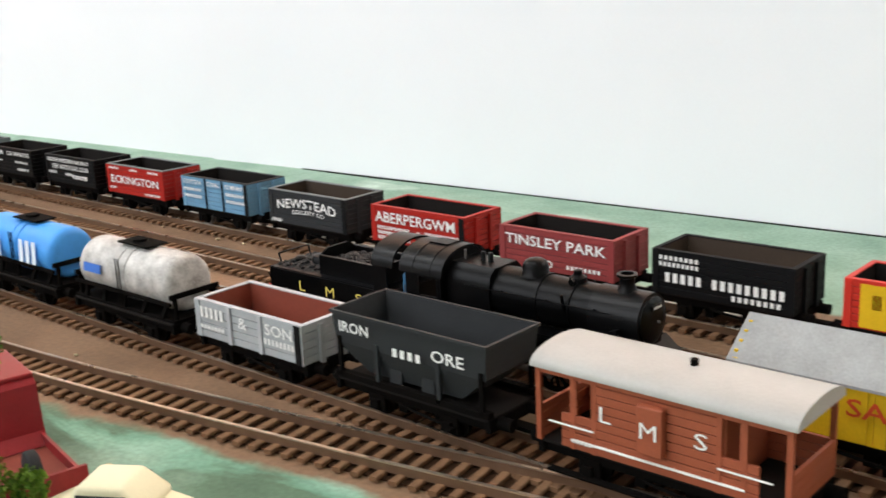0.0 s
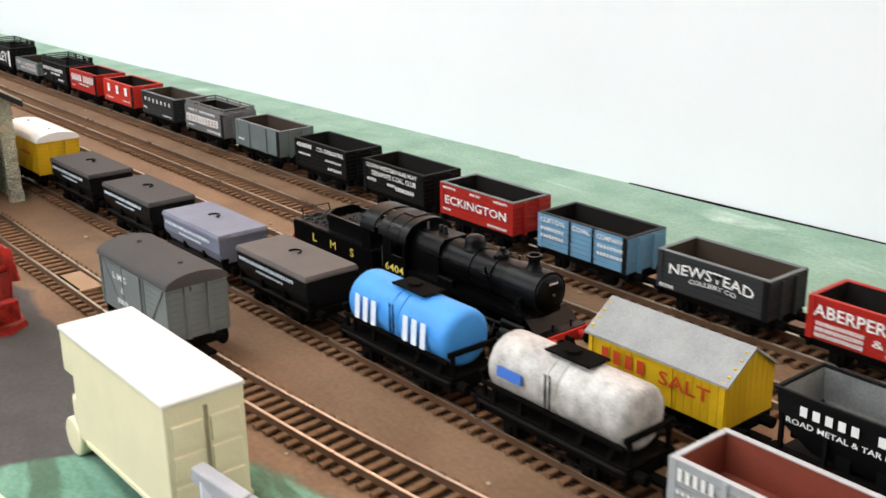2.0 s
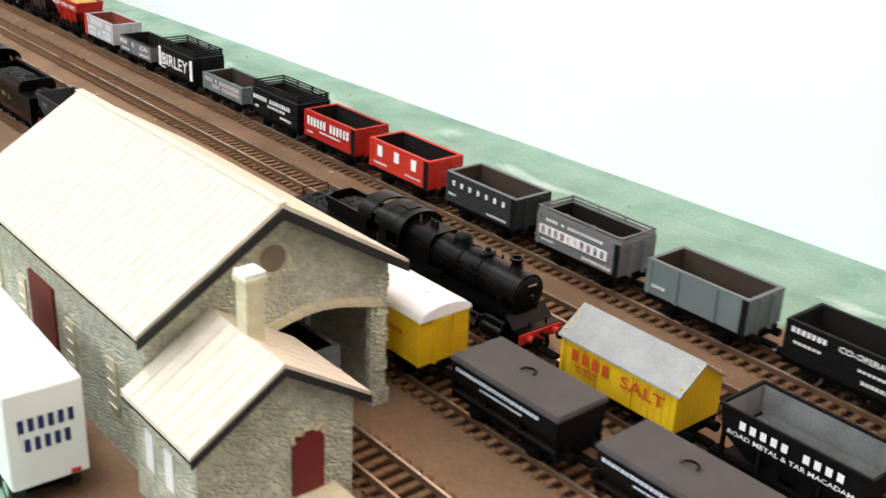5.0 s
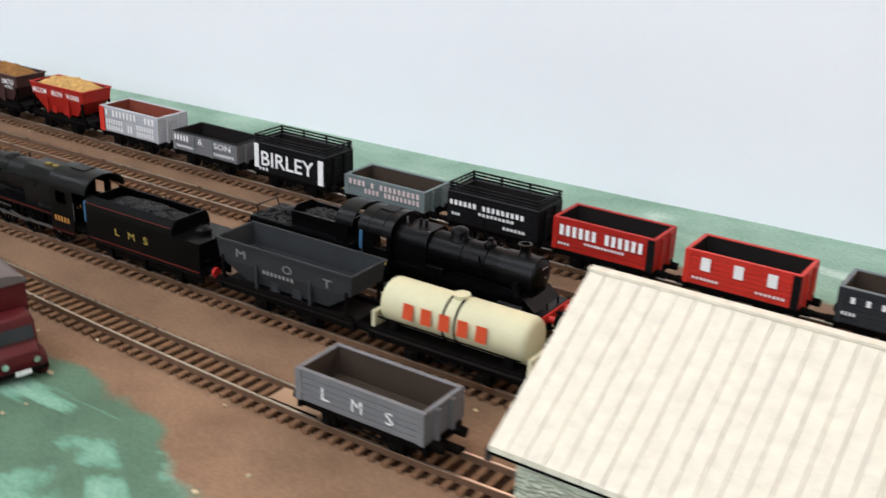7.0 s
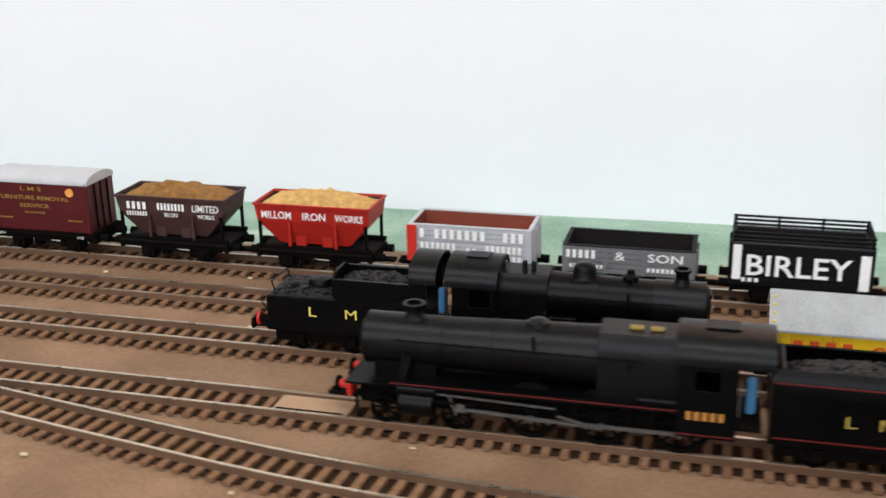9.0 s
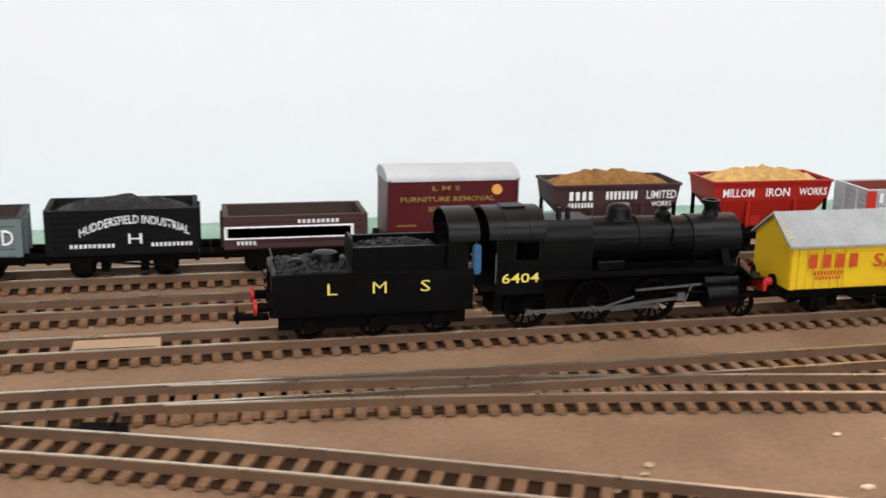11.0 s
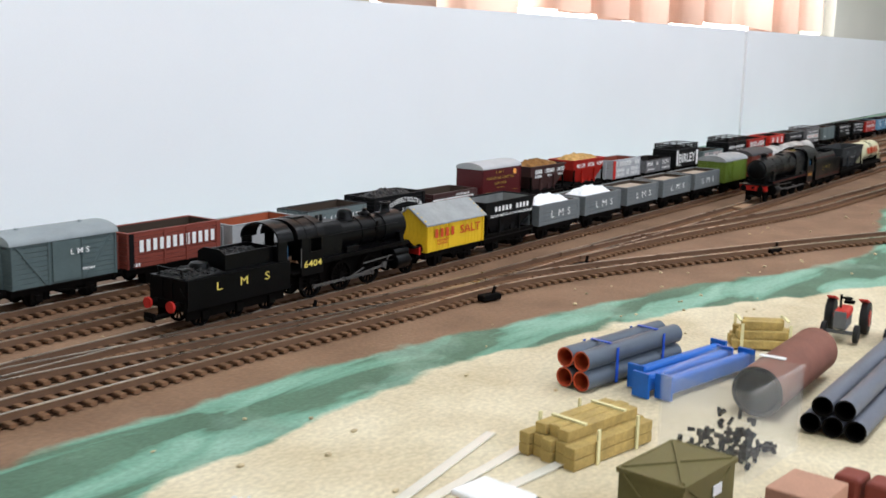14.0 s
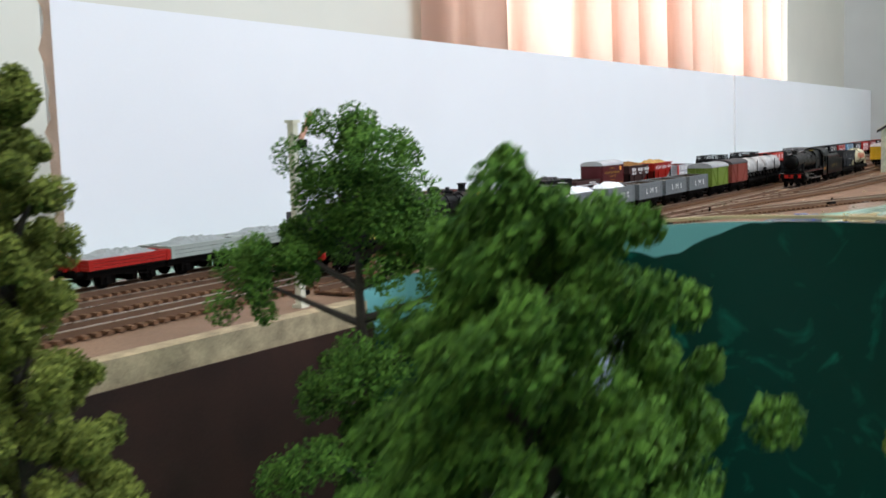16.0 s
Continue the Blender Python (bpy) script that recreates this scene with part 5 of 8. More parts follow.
open_wagon("red open wagon with yellow stripes and white marks", t1(2.0), paint=RED2, lines=(("b", 0, -0.1, 0.5, 0.9, 0.6, YELLOW), ("m", 7, 0, 0.6, 0.3, 0.7, LETTERR)))
open_wagon("black open coal wagon with white lettering lines", t1(1.91), paint=BLACK, inner=INSIDEBROWN, lines=(("m", 8, -0.3, 0.85, 0.1, 0.3, W), ("m", 9, -0.3, 0.7, 0.1, 0.3, W), ("m", 15, 0.02, 0.4, 0.22, 0.86, W, (5,)), ("m", 8, 0.25, 0.16, 0.12, 0.35, W)))
open_wagon("faded red open wagon lettered in white", t1(1.82), paint=PINKRED, lines=(("t", "TINSLEY PARK", 0, 0.72, 0.26, 0.88, W), ("m", 8, 0.25, 0.2, 0.1, 0.3, W), ("t", "o", -0.05, 0.2, 0.2, 0.07, W)))
open_wagon("red open wagon lettered in white, black corner irons", t1(1.727), paint=RED, irons=None, lines=(("t", "ABERPERGWM", -0.02, 0.72, 0.3, 0.86, W), ("m", 16, -0.25, 0.42, 0.1, 0.36, W), ("m", 16, -0.25, 0.28, 0.1, 0.36, W), ("m", 16, -0.25, 0.14, 0.1, 0.36, W), ("t", "&", 0.03, 0.35, 0.18, 0.08, W), ("m", 16, 0.27, 0.42, 0.1, 0.36, W), ("m", 16, 0.27, 0.28, 0.1, 0.36, W), ("m", 16, 0.27, 0.14, 0.1, 0.36, W), ("b", 0, 0.475, 0.5, 1, 0.05, BLACK)))
open_wagon("dark grey open wagon lettered in a white arc", t1(1.637), paint=DGREY, inner=INSIDEBROWN, cap=GREY, lines=(("t", "NEWSTEAD", 0, 0.58, 0.28, 0.76, W, 0.12), ("t", "COLLIERY CO", 0.02, 0.4, 0.12, 0.42, W, 0.05), ("m", 5, -0.4, 0.1, 0.1, 0.14, W), ("b", 0, 0.475, 0.5, 1, 0.05, BLACK)))
open_wagon("pale blue open coal wagon with white writing", t1(1.547), paint=BLUE, cap=DGREY, lines=(("t", "CLIFTON", -0.33, 0.85, 0.14, 0.28, W), ("t", "COAL", 0.0, 0.85, 0.14, 0.2, W), ("t", "COMPANY", 0.32, 0.85, 0.14, 0.28, W), ("m", 8, -0.33, 0.6, 0.1, 0.28, W), ("m", 8, 0.32, 0.6, 0.1, 0.28, W), ("m", 8, -0.33, 0.38, 0.1, 0.28, W), ("m", 8, 0.32, 0.38, 0.1, 0.28, W), ("b", 0, -0.13, 0.5, 1, 0.015, BLACK), ("b", 0, 0.13, 0.5, 1, 0.015, BLACK), ("b", 0, 0.475, 0.5, 1, 0.05, BLACK)), spoked=True)
open_wagon("red open wagon lettered in white capitals", t1(1.456), paint=RED, cap=GREY, lines=(("t", "ECKINGTON", 0, 0.52, 0.27, 0.84, W), ("m", 6, -0.36, 0.9, 0.08, 0.18, W), ("m", 5, 0.0, 0.9, 0.08, 0.14, W), ("m", 6, 0.34, 0.9, 0.08, 0.18, W), ("m", 4, -0.4, 0.2, 0.08, 0.12, W), ("m", 8, 0.3, 0.12, 0.08, 0.26, W)))
open_wagon("black open coal wagon with many lines of white writing", t1(1.37), paint=BLACK, spoked=True, lines=(("t", "SOUTH WESTERN RAILWAY", -0.02, 0.86, 0.15, 0.84, W), ("t", "SERVANTS COAL CLUB", 0.02, 0.62, 0.17, 0.72, W), ("m", 4, -0.35, 0.38, 0.1, 0.16, W), ("m", 8, 0.2, 0.3, 0.14, 0.3, W), ("m", 5, -0.02, 0.36, 0.1, 0.14, W), ("b", 0, 0.475, 0.5, 1, 0.05, BLACK)))
open_wagon("black open wagon with white writing", t1(1.28), paint=BLACK, spoked=True, lines=(("m", 7, -0.3, 0.82, 0.15, 0.3, W), ("t", "CO-OPERATIVE", 0.2, 0.82, 0.16, 0.5, W), ("m", 6, -0.3, 0.5, 0.08, 0.24, W), ("m", 8, 0.26, 0.5, 0.08, 0.3, W), ("m", 7, 0.28, 0.22, 0.1, 0.26, W), ("b", 0, 0.475, 0.5, 1, 0.05, BLACK)))
open_wagon("grey-green steel open wagon with black corner irons", t1(1.188), paint=GGREEN, inner=INSIDEBROWN, n=1, cap=GREY, lines=(("m", 5, -0.36, 0.3, 0.1, 0.14, W), ("b", 0, 0.47, 0.5, 1, 0.06, BLACK), ("b", 0, -0.18, 0.5, 1, 0.02, GGREEN), ("b", 0, 0.2, 0.5, 1, 0.02, GGREEN)))
open_wagon("grey coke wagon with red and white lettering and high rails", t1(1.098), paint=mat("mid_grey", (0.15, 0.15, 0.155), 0.6), coke=2, lines=(("m", 18, -0.04, 0.86, 0.1, 0.7, W, (4, 6)), ("b", 0, -0.05, 0.5, 0.3, 0.82, W), ("m", 10, -0.05, 0.5, 0.24, 0.8, LETTERR), ("m", 6, -0.35, 0.2, 0.08, 0.16, W), ("m", 9, 0.25, 0.15, 0.1, 0.34, W), ("b", 0, 0.47, 0.5, 1, 0.06, BLACK)))
open_wagon("dark grey open wagon with spaced white letters", t1(1.009), paint=DGREY, inner=INSIDEBROWN, cap=GREY, lines=(("m", 13, -0.02, 0.7, 0.18, 0.78, W, (1, 3, 5, 7, 9, 11)), ("m", 4, -0.4, 0.3, 0.1, 0.12, W), ("m", 8, 0.25, 0.15, 0.08, 0.28, W), ("b", 0, 0.47, 0.5, 1, 0.06, BLACK)))
open_wagon("bright red open wagon with three large white letters", t1(0.92), paint=RED2, lines=(("m", 5, -0.02, 0.68, 0.4, 0.72, W, (1, 3)), ("m", 7, -0.3, 0.22, 0.08, 0.24, W), ("m", 7, 0.26, 0.22, 0.08, 0.26, W), ("b", 0, 0.465, 0.5, 1, 0.07, BLACK)))
open_wagon("red open wagon with an arc of white letters", t1(0.832), paint=RED, lines=(("m", 13, -0.02, 0.66, 0.34, 0.84, W, (6,)), ("m", 12, 0.02, 0.36, 0.08, 0.4, W), ("m", 4, -0.38, 0.22, 0.08, 0.12, W), ("b", 0, 0.465, 0.5, 1, 0.07, BLACK)))
open_wagon("black coke wagon with white writing and high rails", t1(0.752), paint=BLACK, cap=DGREY, irons=BLACK, coke=3, spoked=True, lines=(("m", 16, -0.06, 0.68, 0.17, 0.84, W, (6,)), ("m", 9, 0.05, 0.46, 0.1, 0.4, W), ("m", 3, -0.4, 0.3, 0.1, 0.1, W), ("m", 6, 0.25, 0.2, 0.1, 0.25, W)))
open_wagon("low grey open wagon with faded pink writing", t1(0.664), paint=GGREEN, inner=INSIDEBROWN, H=0.014, n=5, lines=(("m", 16, 0, 0.75, 0.28, 0.9, mat("pink_lettering", (0.6, 0.5, 0.48), 0.6), (4, 6)), ("m", 14, 0.1, 0.4, 0.26, 0.7, MATS["pink_lettering"], (4,))), spoked=True)
open_wagon("tall black coke wagon lettered in big white capitals", t1(0.577), paint=BLACK, cap=DGREY, irons=None, coke=3, H=0.0215, lines=(("t", "BIRLEY", -0.02, 0.5, 0.52, 0.74, W), ("m", 3, -0.36, 0.12, 0.1, 0.14, W), ("b", 0, -0.46, 0.55, 0.86, 0.06, W), ("b", 0, 0.44, 0.45, 0.86, 0.07, W)))
open_wagon("low grey open wagon with white lettering", t1(0.49), paint=mat("mid_grey", (0.15, 0.15, 0.155)), H=0.0145, n=5, lines=(("m", 5, -0.36, 0.72, 0.32, 0.24, W), ("t", "&", -0.06, 0.72, 0.32, 0.08, W), ("t", "SON", 0.28, 0.72, 0.32, 0.26, W), ("m", 9, -0.3, 0.26, 0.14, 0.3, W), ("m", 9, 0.3, 0.26, 0.16, 0.32, W), ("b", 0, -0.17, 0.5, 1, 0.03, GREY), ("b", 0, 0.12, 0.5, 1, 0.03, GREY)), cap=BLACK)
open_wagon("silver-grey open wagon with red corner and white lettering", t1(0.404), paint=SILVER, inner=INSIDERED, cap=SILVER, lines=(("m", 14, 0.02, 0.8, 0.26, 0.86, W, (1, 9, 10)), ("m", 7, -0.25, 0.45, 0.2, 0.3, W), ("m", 7, -0.25, 0.2, 0.2, 0.3, W), ("m", 7, 0.28, 0.45, 0.2, 0.3, W), ("m", 7, 0.28, 0.2, 0.2, 0.3, W), ("b", 0, -0.465, 0.5, 1, 0.08, RED2), ("m", 2, 0.02, 0.3, 0.3, 0.1, W)))
hopper_wagon("red iron ore hopper heaped with sand", t1(0.313), paint=RED, load=SAND, lines=(("t", "MILLOM", -0.3, 0.45, 0.45, 0.26, W), ("t", "IRON", 0.03, 0.45, 0.45, 0.2, W), ("t", "WORKS", 0.33, 0.45, 0.42, 0.24, W)))
hopper_wagon("dark brown hopper heaped with brown ore", t1(0.225), paint=BROWN, load=ORE, lines=(("m", 4, -0.3, 0.5, 0.45, 0.2, W), ("m", 8, 0.02, 0.5, 0.42, 0.26, W), ("t", "LIMITED", 0.34, 0.5, 0.42, 0.24, W), ("m", 8, -0.3, 0.02, 0.26, 0.2, W), ("t", "IRON", 0.02, 0.02, 0.26, 0.12, W), ("t", "WORKS", 0.34, 0.02, 0.26, 0.16, W)))


def container_wagon(x):
    e = thing("container_wagon", "maroon furniture container with white roof on flat wagon", "model wagon", t1(x))
    L = 0.067
    chassis(e, 0.072)
    bx("deck", e, (0, 0, 0.0135), (0.072, 0.03, 0.0016), CHASSIS)
    z0, H = 0.0143, 0.0305
    bx("container", e, (0, 0, z0 + H / 2), (L, 0.0295, H), MAROON, bevel=0.0006)
    for s in (-1, 1):
        bx("door_seam", e, (L * 0.5 + 0.0003, s * 0.0005, z0 + H / 2), (0.0008, 0.0004, H * 0.94), BLACK)
        bx("corner_angle", e, (s * L * 0.488, -0.0149, z0 + H / 2), (0.0014, 0.0006, H), MAROON)
        bx("door_bar", e, (L * 0.5 + 0.0005, s * 0.007, z0 + H / 2), (0.0008, 0.0008, H * 0.9), CHASSIS)
    prism("roof", e, arc_profile(0.0152, z0 + H, 0.005), L + 0.001, mat("container_roof_grey", (0.45, 0.45, 0.46), 0.6, var=0.1), smooth=True)
    y = -0.0153
    txt(e, "L M S", (-0.004, y, z0 + H * 0.86), 0.0024, 0.014, GOLD)
    txt(e, "FURNITURE REMOVAL", (-0.003, y, z0 + H * 0.68), 0.0025, 0.048, GOLD)
    txt(e, "SERVICE", (-0.003, y, z0 + H * 0.52), 0.0024, 0.02, GOLD)
    marks(e, 8, (-0.003, y, z0 + H * 0.38), 0.001, 0.014, GOLD)
    marks(e, 8, (-0.024, y, z0 + H * 0.25), 0.001, 0.010, GOLD)
    marks(e, 8, (0.024, y, z0 + H * 0.25), 0.001, 0.010, GOLD)
    cyl("round_badge", e, (0.022, y, z0 + H * 0.82), 0.0026, 0.0006, mat("orange_badge", (0.8, 0.35, 0.08), 0.5), "y")
    for k in (-0.028, 0.026):
        txt(e, "4757", (k, -0.0153, 0.0115), 0.0014, 0.005, W)


container_wagon(0.138)
open_wagon("dark brown low open wagon with white-bordered red name strip", t1(0.06), paint=BROWN, H=0.0155, n=5, inner=INSIDEBROWN, lines=(("b", 0, -0.05, 0.52, 0.4, 0.9, W), ("b", 0, -0.05, 0.52, 0.3, 0.86, RED), ("m", 13, -0.05, 0.52, 0.24, 0.8, W, (1,)), ("m", 9, 0.15, 0.85, 0.12, 0.3, W), ("m", 5, -0.35, 0.2, 0.12, 0.14, W)))
open_wagon("black open wagon heaped with coal, white arc lettering", t1(-0.021), paint=BLACK, load=(COAL, 0.009), lines=(("t", "HUDDERSFIELD INDUSTRIAL", 0.08, 0.5, 0.2, 0.72, W, 0.3), ("t", "H", 0.08, 0.35, 0.24, 0.09, W), ("m", 10, -0.2, 0.2, 0.09, 0.3, W), ("m", 10, 0.32, 0.2, 0.09, 0.28, W)))
open_wagon("grey open wagon with white lettering and rusty inside", t1(-0.1), paint=GGREEN, inner=INSIDEBROWN, cap=DGREY, n=5, H=0.018, lines=(("m", 3, -0.28, 0.5, 0.42, 0.14, W), ("t", "LIME", 0.02, 0.52, 0.4, 0.3, W), ("t", "LTD", 0.35, 0.52, 0.4, 0.2, W), ("m", 8, 0.0, 0.14, 0.2, 0.4, W)))
open_wagon("pale grey steel open wagon with bright rusty floor", t1(-0.178), paint=mat("pale_grey", (0.33, 0.34, 0.34), 0.6), inner=mat("rust_floor", (0.3, 0.075, 0.03), 0.85), n=1, H=0.017, L=0.067, lines=(("m", 5, -0.34, 0.25, 0.08, 0.14, W), ("b", 0, 0.1, 0.25, 0.3, 0.24, MATS["pale_grey"])))
open_wagon("brown-red open wagon with large white lettering", t1(-0.262), paint=BROWNRED, inner=INSIDEBROWN, L=0.078, H=0.0225, n=8, irons=None, lines=(("m", 12, 0.02, 0.62, 0.34, 0.84, W), ("m", 3, -0.42, 0.1, 0.1, 0.08, W), ("m", 6, 0.36, 0.12, 0.1, 0.16, W), ("b", 0, -0.465, 0.5, 1, 0.05, BLACK), ("b", 0, -0.12, 0.5, 1, 0.02, BROWNRED), ("b", 0, 0.12, 0.5, 1, 0.02, BROWNRED)))
van("blue-grey box van with pale roof, lettered in white", t1(-0.346), paint=mat("van_blue_grey", (0.085, 0.115, 0.115), 0.6), roof=mat("pale_roof", (0.27, 0.3, 0.31), 0.6), L=0.073, H=0.0265, lines=(("t", "L M S", 0.12, 0.68, 0.13, 0.18, W), ("m", 6, 0.2, 0.25, 0.06, 0.12, W)))
e = open_wagon("grey open wagon with a white diagonal stripe", t1(-0.428), paint=mat("slate_grey", (0.075, 0.075, 0.08), 0.6), inner=INSIDEBROWN, n=1, H=0.0185, lines=(("m", 5, -0.2, 0.35, 0.2, 0.14, W), ("m", 4, -0.4, 0.2, 0.12, 0.1, W)))
bx("diagonal_stripe", e, (0.012, FRONT + 0.0002, 0.022), (0.042, 0.0005, 0.001), W, (0, -21, 0))
open_wagon("pale green-grey low wagon with a lumpy grey load", t1(-0.515), paint=mat("pale_green_grey", (0.36, 0.4, 0.36), 0.7), H=0.008, n=3, load=(mat("grey_rubble", (0.3, 0.32, 0.31), 0.9, scale=300, bump=1), 0.006))
open_wagon("red low wagon with a lumpy load", t1(-0.657), paint=RED, H=0.0065, n=3, load=(MATS["grey_rubble"], 0.006))
open_wagon("pale green-grey low wagon with a lumpy grey load", t1(-0.587), paint=MATS["pale_green_grey"], H=0.008, n=3, load=(MATS["grey_rubble"], 0.006))

# ---- wagons and the standing engine on the fourth track ----
def t4(x):
    return on(T4, x)


brake_van("red-brown planked brake van with pale grey roof", t4(1.971))
hopper_wagon("dark grey iron ore hopper lettered in white", t4(1.868), paint=DGREY, L=0.076, deep=0.0125, lines=(("t", "IRON", -0.33, 0.62, 0.34, 0.2, W), ("m", 4, 0.02, 0.2, 0.26, 0.2, W), ("t", "ORE", 0.28, 0.42, 0.36, 0.2, W)))
open_wagon("pale grey five-plank wagon with a red interior", t4(1.778), paint=mat("light_grey_wagon", (0.36, 0.38, 0.39), 0.6), inner=INSIDERED, H=0.0165, n=5, cap=SILVER, lines=(("m", 5, -0.33, 0.72, 0.3, 0.24, W), ("t", "&", -0.03, 0.68, 0.3, 0.08, W), ("t", "SON", 0.3, 0.72, 0.3, 0.24, W), ("m", 8, 0.3, 0.4, 0.16, 0.28, W), ("m", 7, -0.33, 0.32, 0.1, 0.24, W), ("b", 0, -0.16, 0.5, 1, 0.03, SILVER), ("b", 0, 0.13, 0.5, 1, 0.03, SILVER), ("b", 0, 0.465, 0.5, 1, 0.05, BLACK)))
tank_wagon("weathered silver milk tank wagon on a black cradle", t4(1.682), SILVERTANK, lines=(("b", 0, -0.27, 0.002, 0.0042, 0.014, mat("label_blue", (0.05, 0.16, 0.55), 0.5)),))
tank_wagon("bright blue milk tank wagon with white monograms", t4(1.582), TANKBLUE, lines=(("m", 3, -0.25, 0.001, 0.012, 0.019, LETTERB), ("m", 3, 0.22, 0.001, 0.012, 0.019, LETTERB)))
LL = lambda: (("m", 22, -0.05, 0.68, 0.16, 0.8, LETTERB, ), ("m", 12, 0.0, 0.4, 0.1, 0.4, LETTERB))
covered_wagon("black lidded tar wagon with dark brown-grey lid", t4(1.478), BLACK, mat("lid_brown", (0.12, 0.105, 0.1), 0.75), lines=LL())
covered_wagon("blue-grey lidded wagon with ring handle", t4(1.389), TARPBLUE, mat("lid_blue_grey", (0.2, 0.21, 0.27), 0.7), lines=LL())
covered_wagon("black lidded wagon with dark grey lid", t4(1.300), BLACK, ROOFDARK, lines=LL())
covered_wagon("black lidded wagon with dark grey lid", t4(1.208), BLACK, ROOFDARK, lines=LL())
van("yellow box van with a white curved roof", t4(1.113), paint=YELLOW, roof=WHITEROOF, H=0.0255, lines=(("m", 8, 0.2, 0.6, 0.1, 0.3, LETTERR),))
tank_wagon("cream oil tank wagon with red lettering", t4(0.8265), TANKCREAM, L=0.092, r=0.0125, cradle=False, cz=0.0275, lines=(("m", 5, -0.02, 0.002, 0.0085, 0.055, LETTERR),))
hopper_wagon("dark grey open hopper with worn white letters", t4(0.7190), paint=DGREY, inner=DGREY, L=0.097, deep=0.012, lines=(("t", "M", -0.3, 0.55, 0.4, 0.07, WORNW), ("t", "O", 0.05, 0.45, 0.4, 0.07, WORNW), ("t", "T", 0.34, 0.4, 0.4, 0.06, WORNW), ("m", 8, -0.02, 0.0, 0.18, 0.24, WORNW)))
large_engine("large black tender engine with red buffer beam, standing", t4(0.4180))
van("grey planked box van with dark curved roof", on(T5, 1.467), paint=mat("van_grey", (0.17, 0.19, 0.19), 0.6), roof=ROOFDARK, L=0.074, H=0.0275, lines=(("t", "L M S", -0.14, 0.76, 0.13, 0.2, W), ("t", "X", -0.12, 0.52, 0.12, 0.05, W), ("m", 6, -0.12, 0.3, 0.1, 0.16, W)))
open_wagon("grey open wagon standing inside the goods shed", on(T5, 1.1), paint=GREY, n=5, H=0.0165, inner=INSIDE)
open_wagon("grey open wagon with brown inside and white letters", on(T5, 0.832), paint=mat("mid_grey", (0.15, 0.15, 0.155)), L=0.072, H=0.0155, n=5, inner=INSIDEBROWN, lines=(("t", "L", -0.25, 0.5, 0.4, 0.06, W), ("t", "M", 0.0, 0.5, 0.4, 0.08, W), ("t", "S", 0.25, 0.5, 0.4, 0.06, W)))

# ---- the moving train: each vehicle keeps its distance from the engine's chimney ----
TRAIN = []


def add_train(ob, off):
    TRAIN.append((ob, off))


add_train(small_engine("black tender engine numbered 6404, running tender first", on(T3, 1.918), "6404"), 0.0)
add_train(gabled_van("yellow salt van with grey gabled roof, red lettering", on(T3, 1.982)), 0.064)
add_train(hopper_wagon("black road metal hopper with worn grey inside", on(T3, 2.057), paint=BLACK, L=0.071, deep=0.013, inner=mat("worn_grey_inside", (0.15, 0.155, 0.15), 0.75, var=0.3), lines=(("m", 10, 0.0, 0.6, 0.3, 0.72, W, (5,)), ("t", "ROAD METAL & TAR MACADAM", 0.0, 0.2, 0.17, 0.84, W)), group="wagons of the moving train"), 0.139)
LMSL = (("t", "L", -0.18, 0.5, 0.36, 0.07, W), ("t", "M", 0.02, 0.5, 0.36, 0.12, W), ("t", "S", 0.22, 0.5, 0.36, 0.07, W))
for i, off in enumerate((0.216, 0.295, 0.377, 0.457, 0.537)):
    add_train(open_wagon("grey open wagon with heaped white load" if i < 2 else "grey open wagon lettered in white, sandy inside", on(T3, 1.918 + off), paint=GREY, L=0.068, H=0.0165, n=5, inner=INSIDEBROWN, lines=LMSL, load=((SALTW, 0.010) if i < 2 else (mat("pale_load", (0.4, 0.33, 0.26), 0.9), 0.002)), group="wagons of the moving train"), off)
add_train(van("green container van with pale curved roof", on(T3, 1.918 + 0.62), paint=mat("container_green", (0.13, 0.19, 0.025), 0.5), roof=ROOFGREY, L=0.066, H=0.024, group="wagons of the moving train"), 0.62)
add_train(van("brown box van with dark roof", on(T3, 1.918 + 0.705), paint=BROWNRED, roof=ROOFDARK, L=0.07, H=0.025, group="wagons of the moving train"), 0.705)
for off in (0.795, 0.885):
    add_train(tank_wagon("grey milk tank wagon on a black cradle", on(T3, 1.918 + off), SILVERTANK, group="wagons of the moving train"), off)
add_train(open_wagon("grey open wagon at the train's tail", on(T3, 1.918 + 0.975), paint=DGREY, H=0.0165, n=5, group="wagons of the moving train"), 0.975)


# ---- goods shed with its office ----
def gable_wall(parent, x0, x1, ya, yb, eave, ridge, opening=(), m=STONE, name="gable_wall"):
    """A gabled wall across y; an arched opening (y0, y1, height of its springing) cuts up from the ground."""
    out = [(ya, 0.0)]
    if opening:
        a, b, zs = opening
        out.append((a, 0.0))
        out += [(a + (b - a) * k / 16, zs + 0.006 * math.sin(math.pi * k / 16)) for k in range(17)]
        out.append((b, 0.0))
    out += [(yb, 0.0), (yb, eave), ((ya + yb) / 2, ridge), (ya, eave)]
    return prism(name, parent, out, x1 - x0, m, loc=((x0 + x1) / 2, 0, 0))


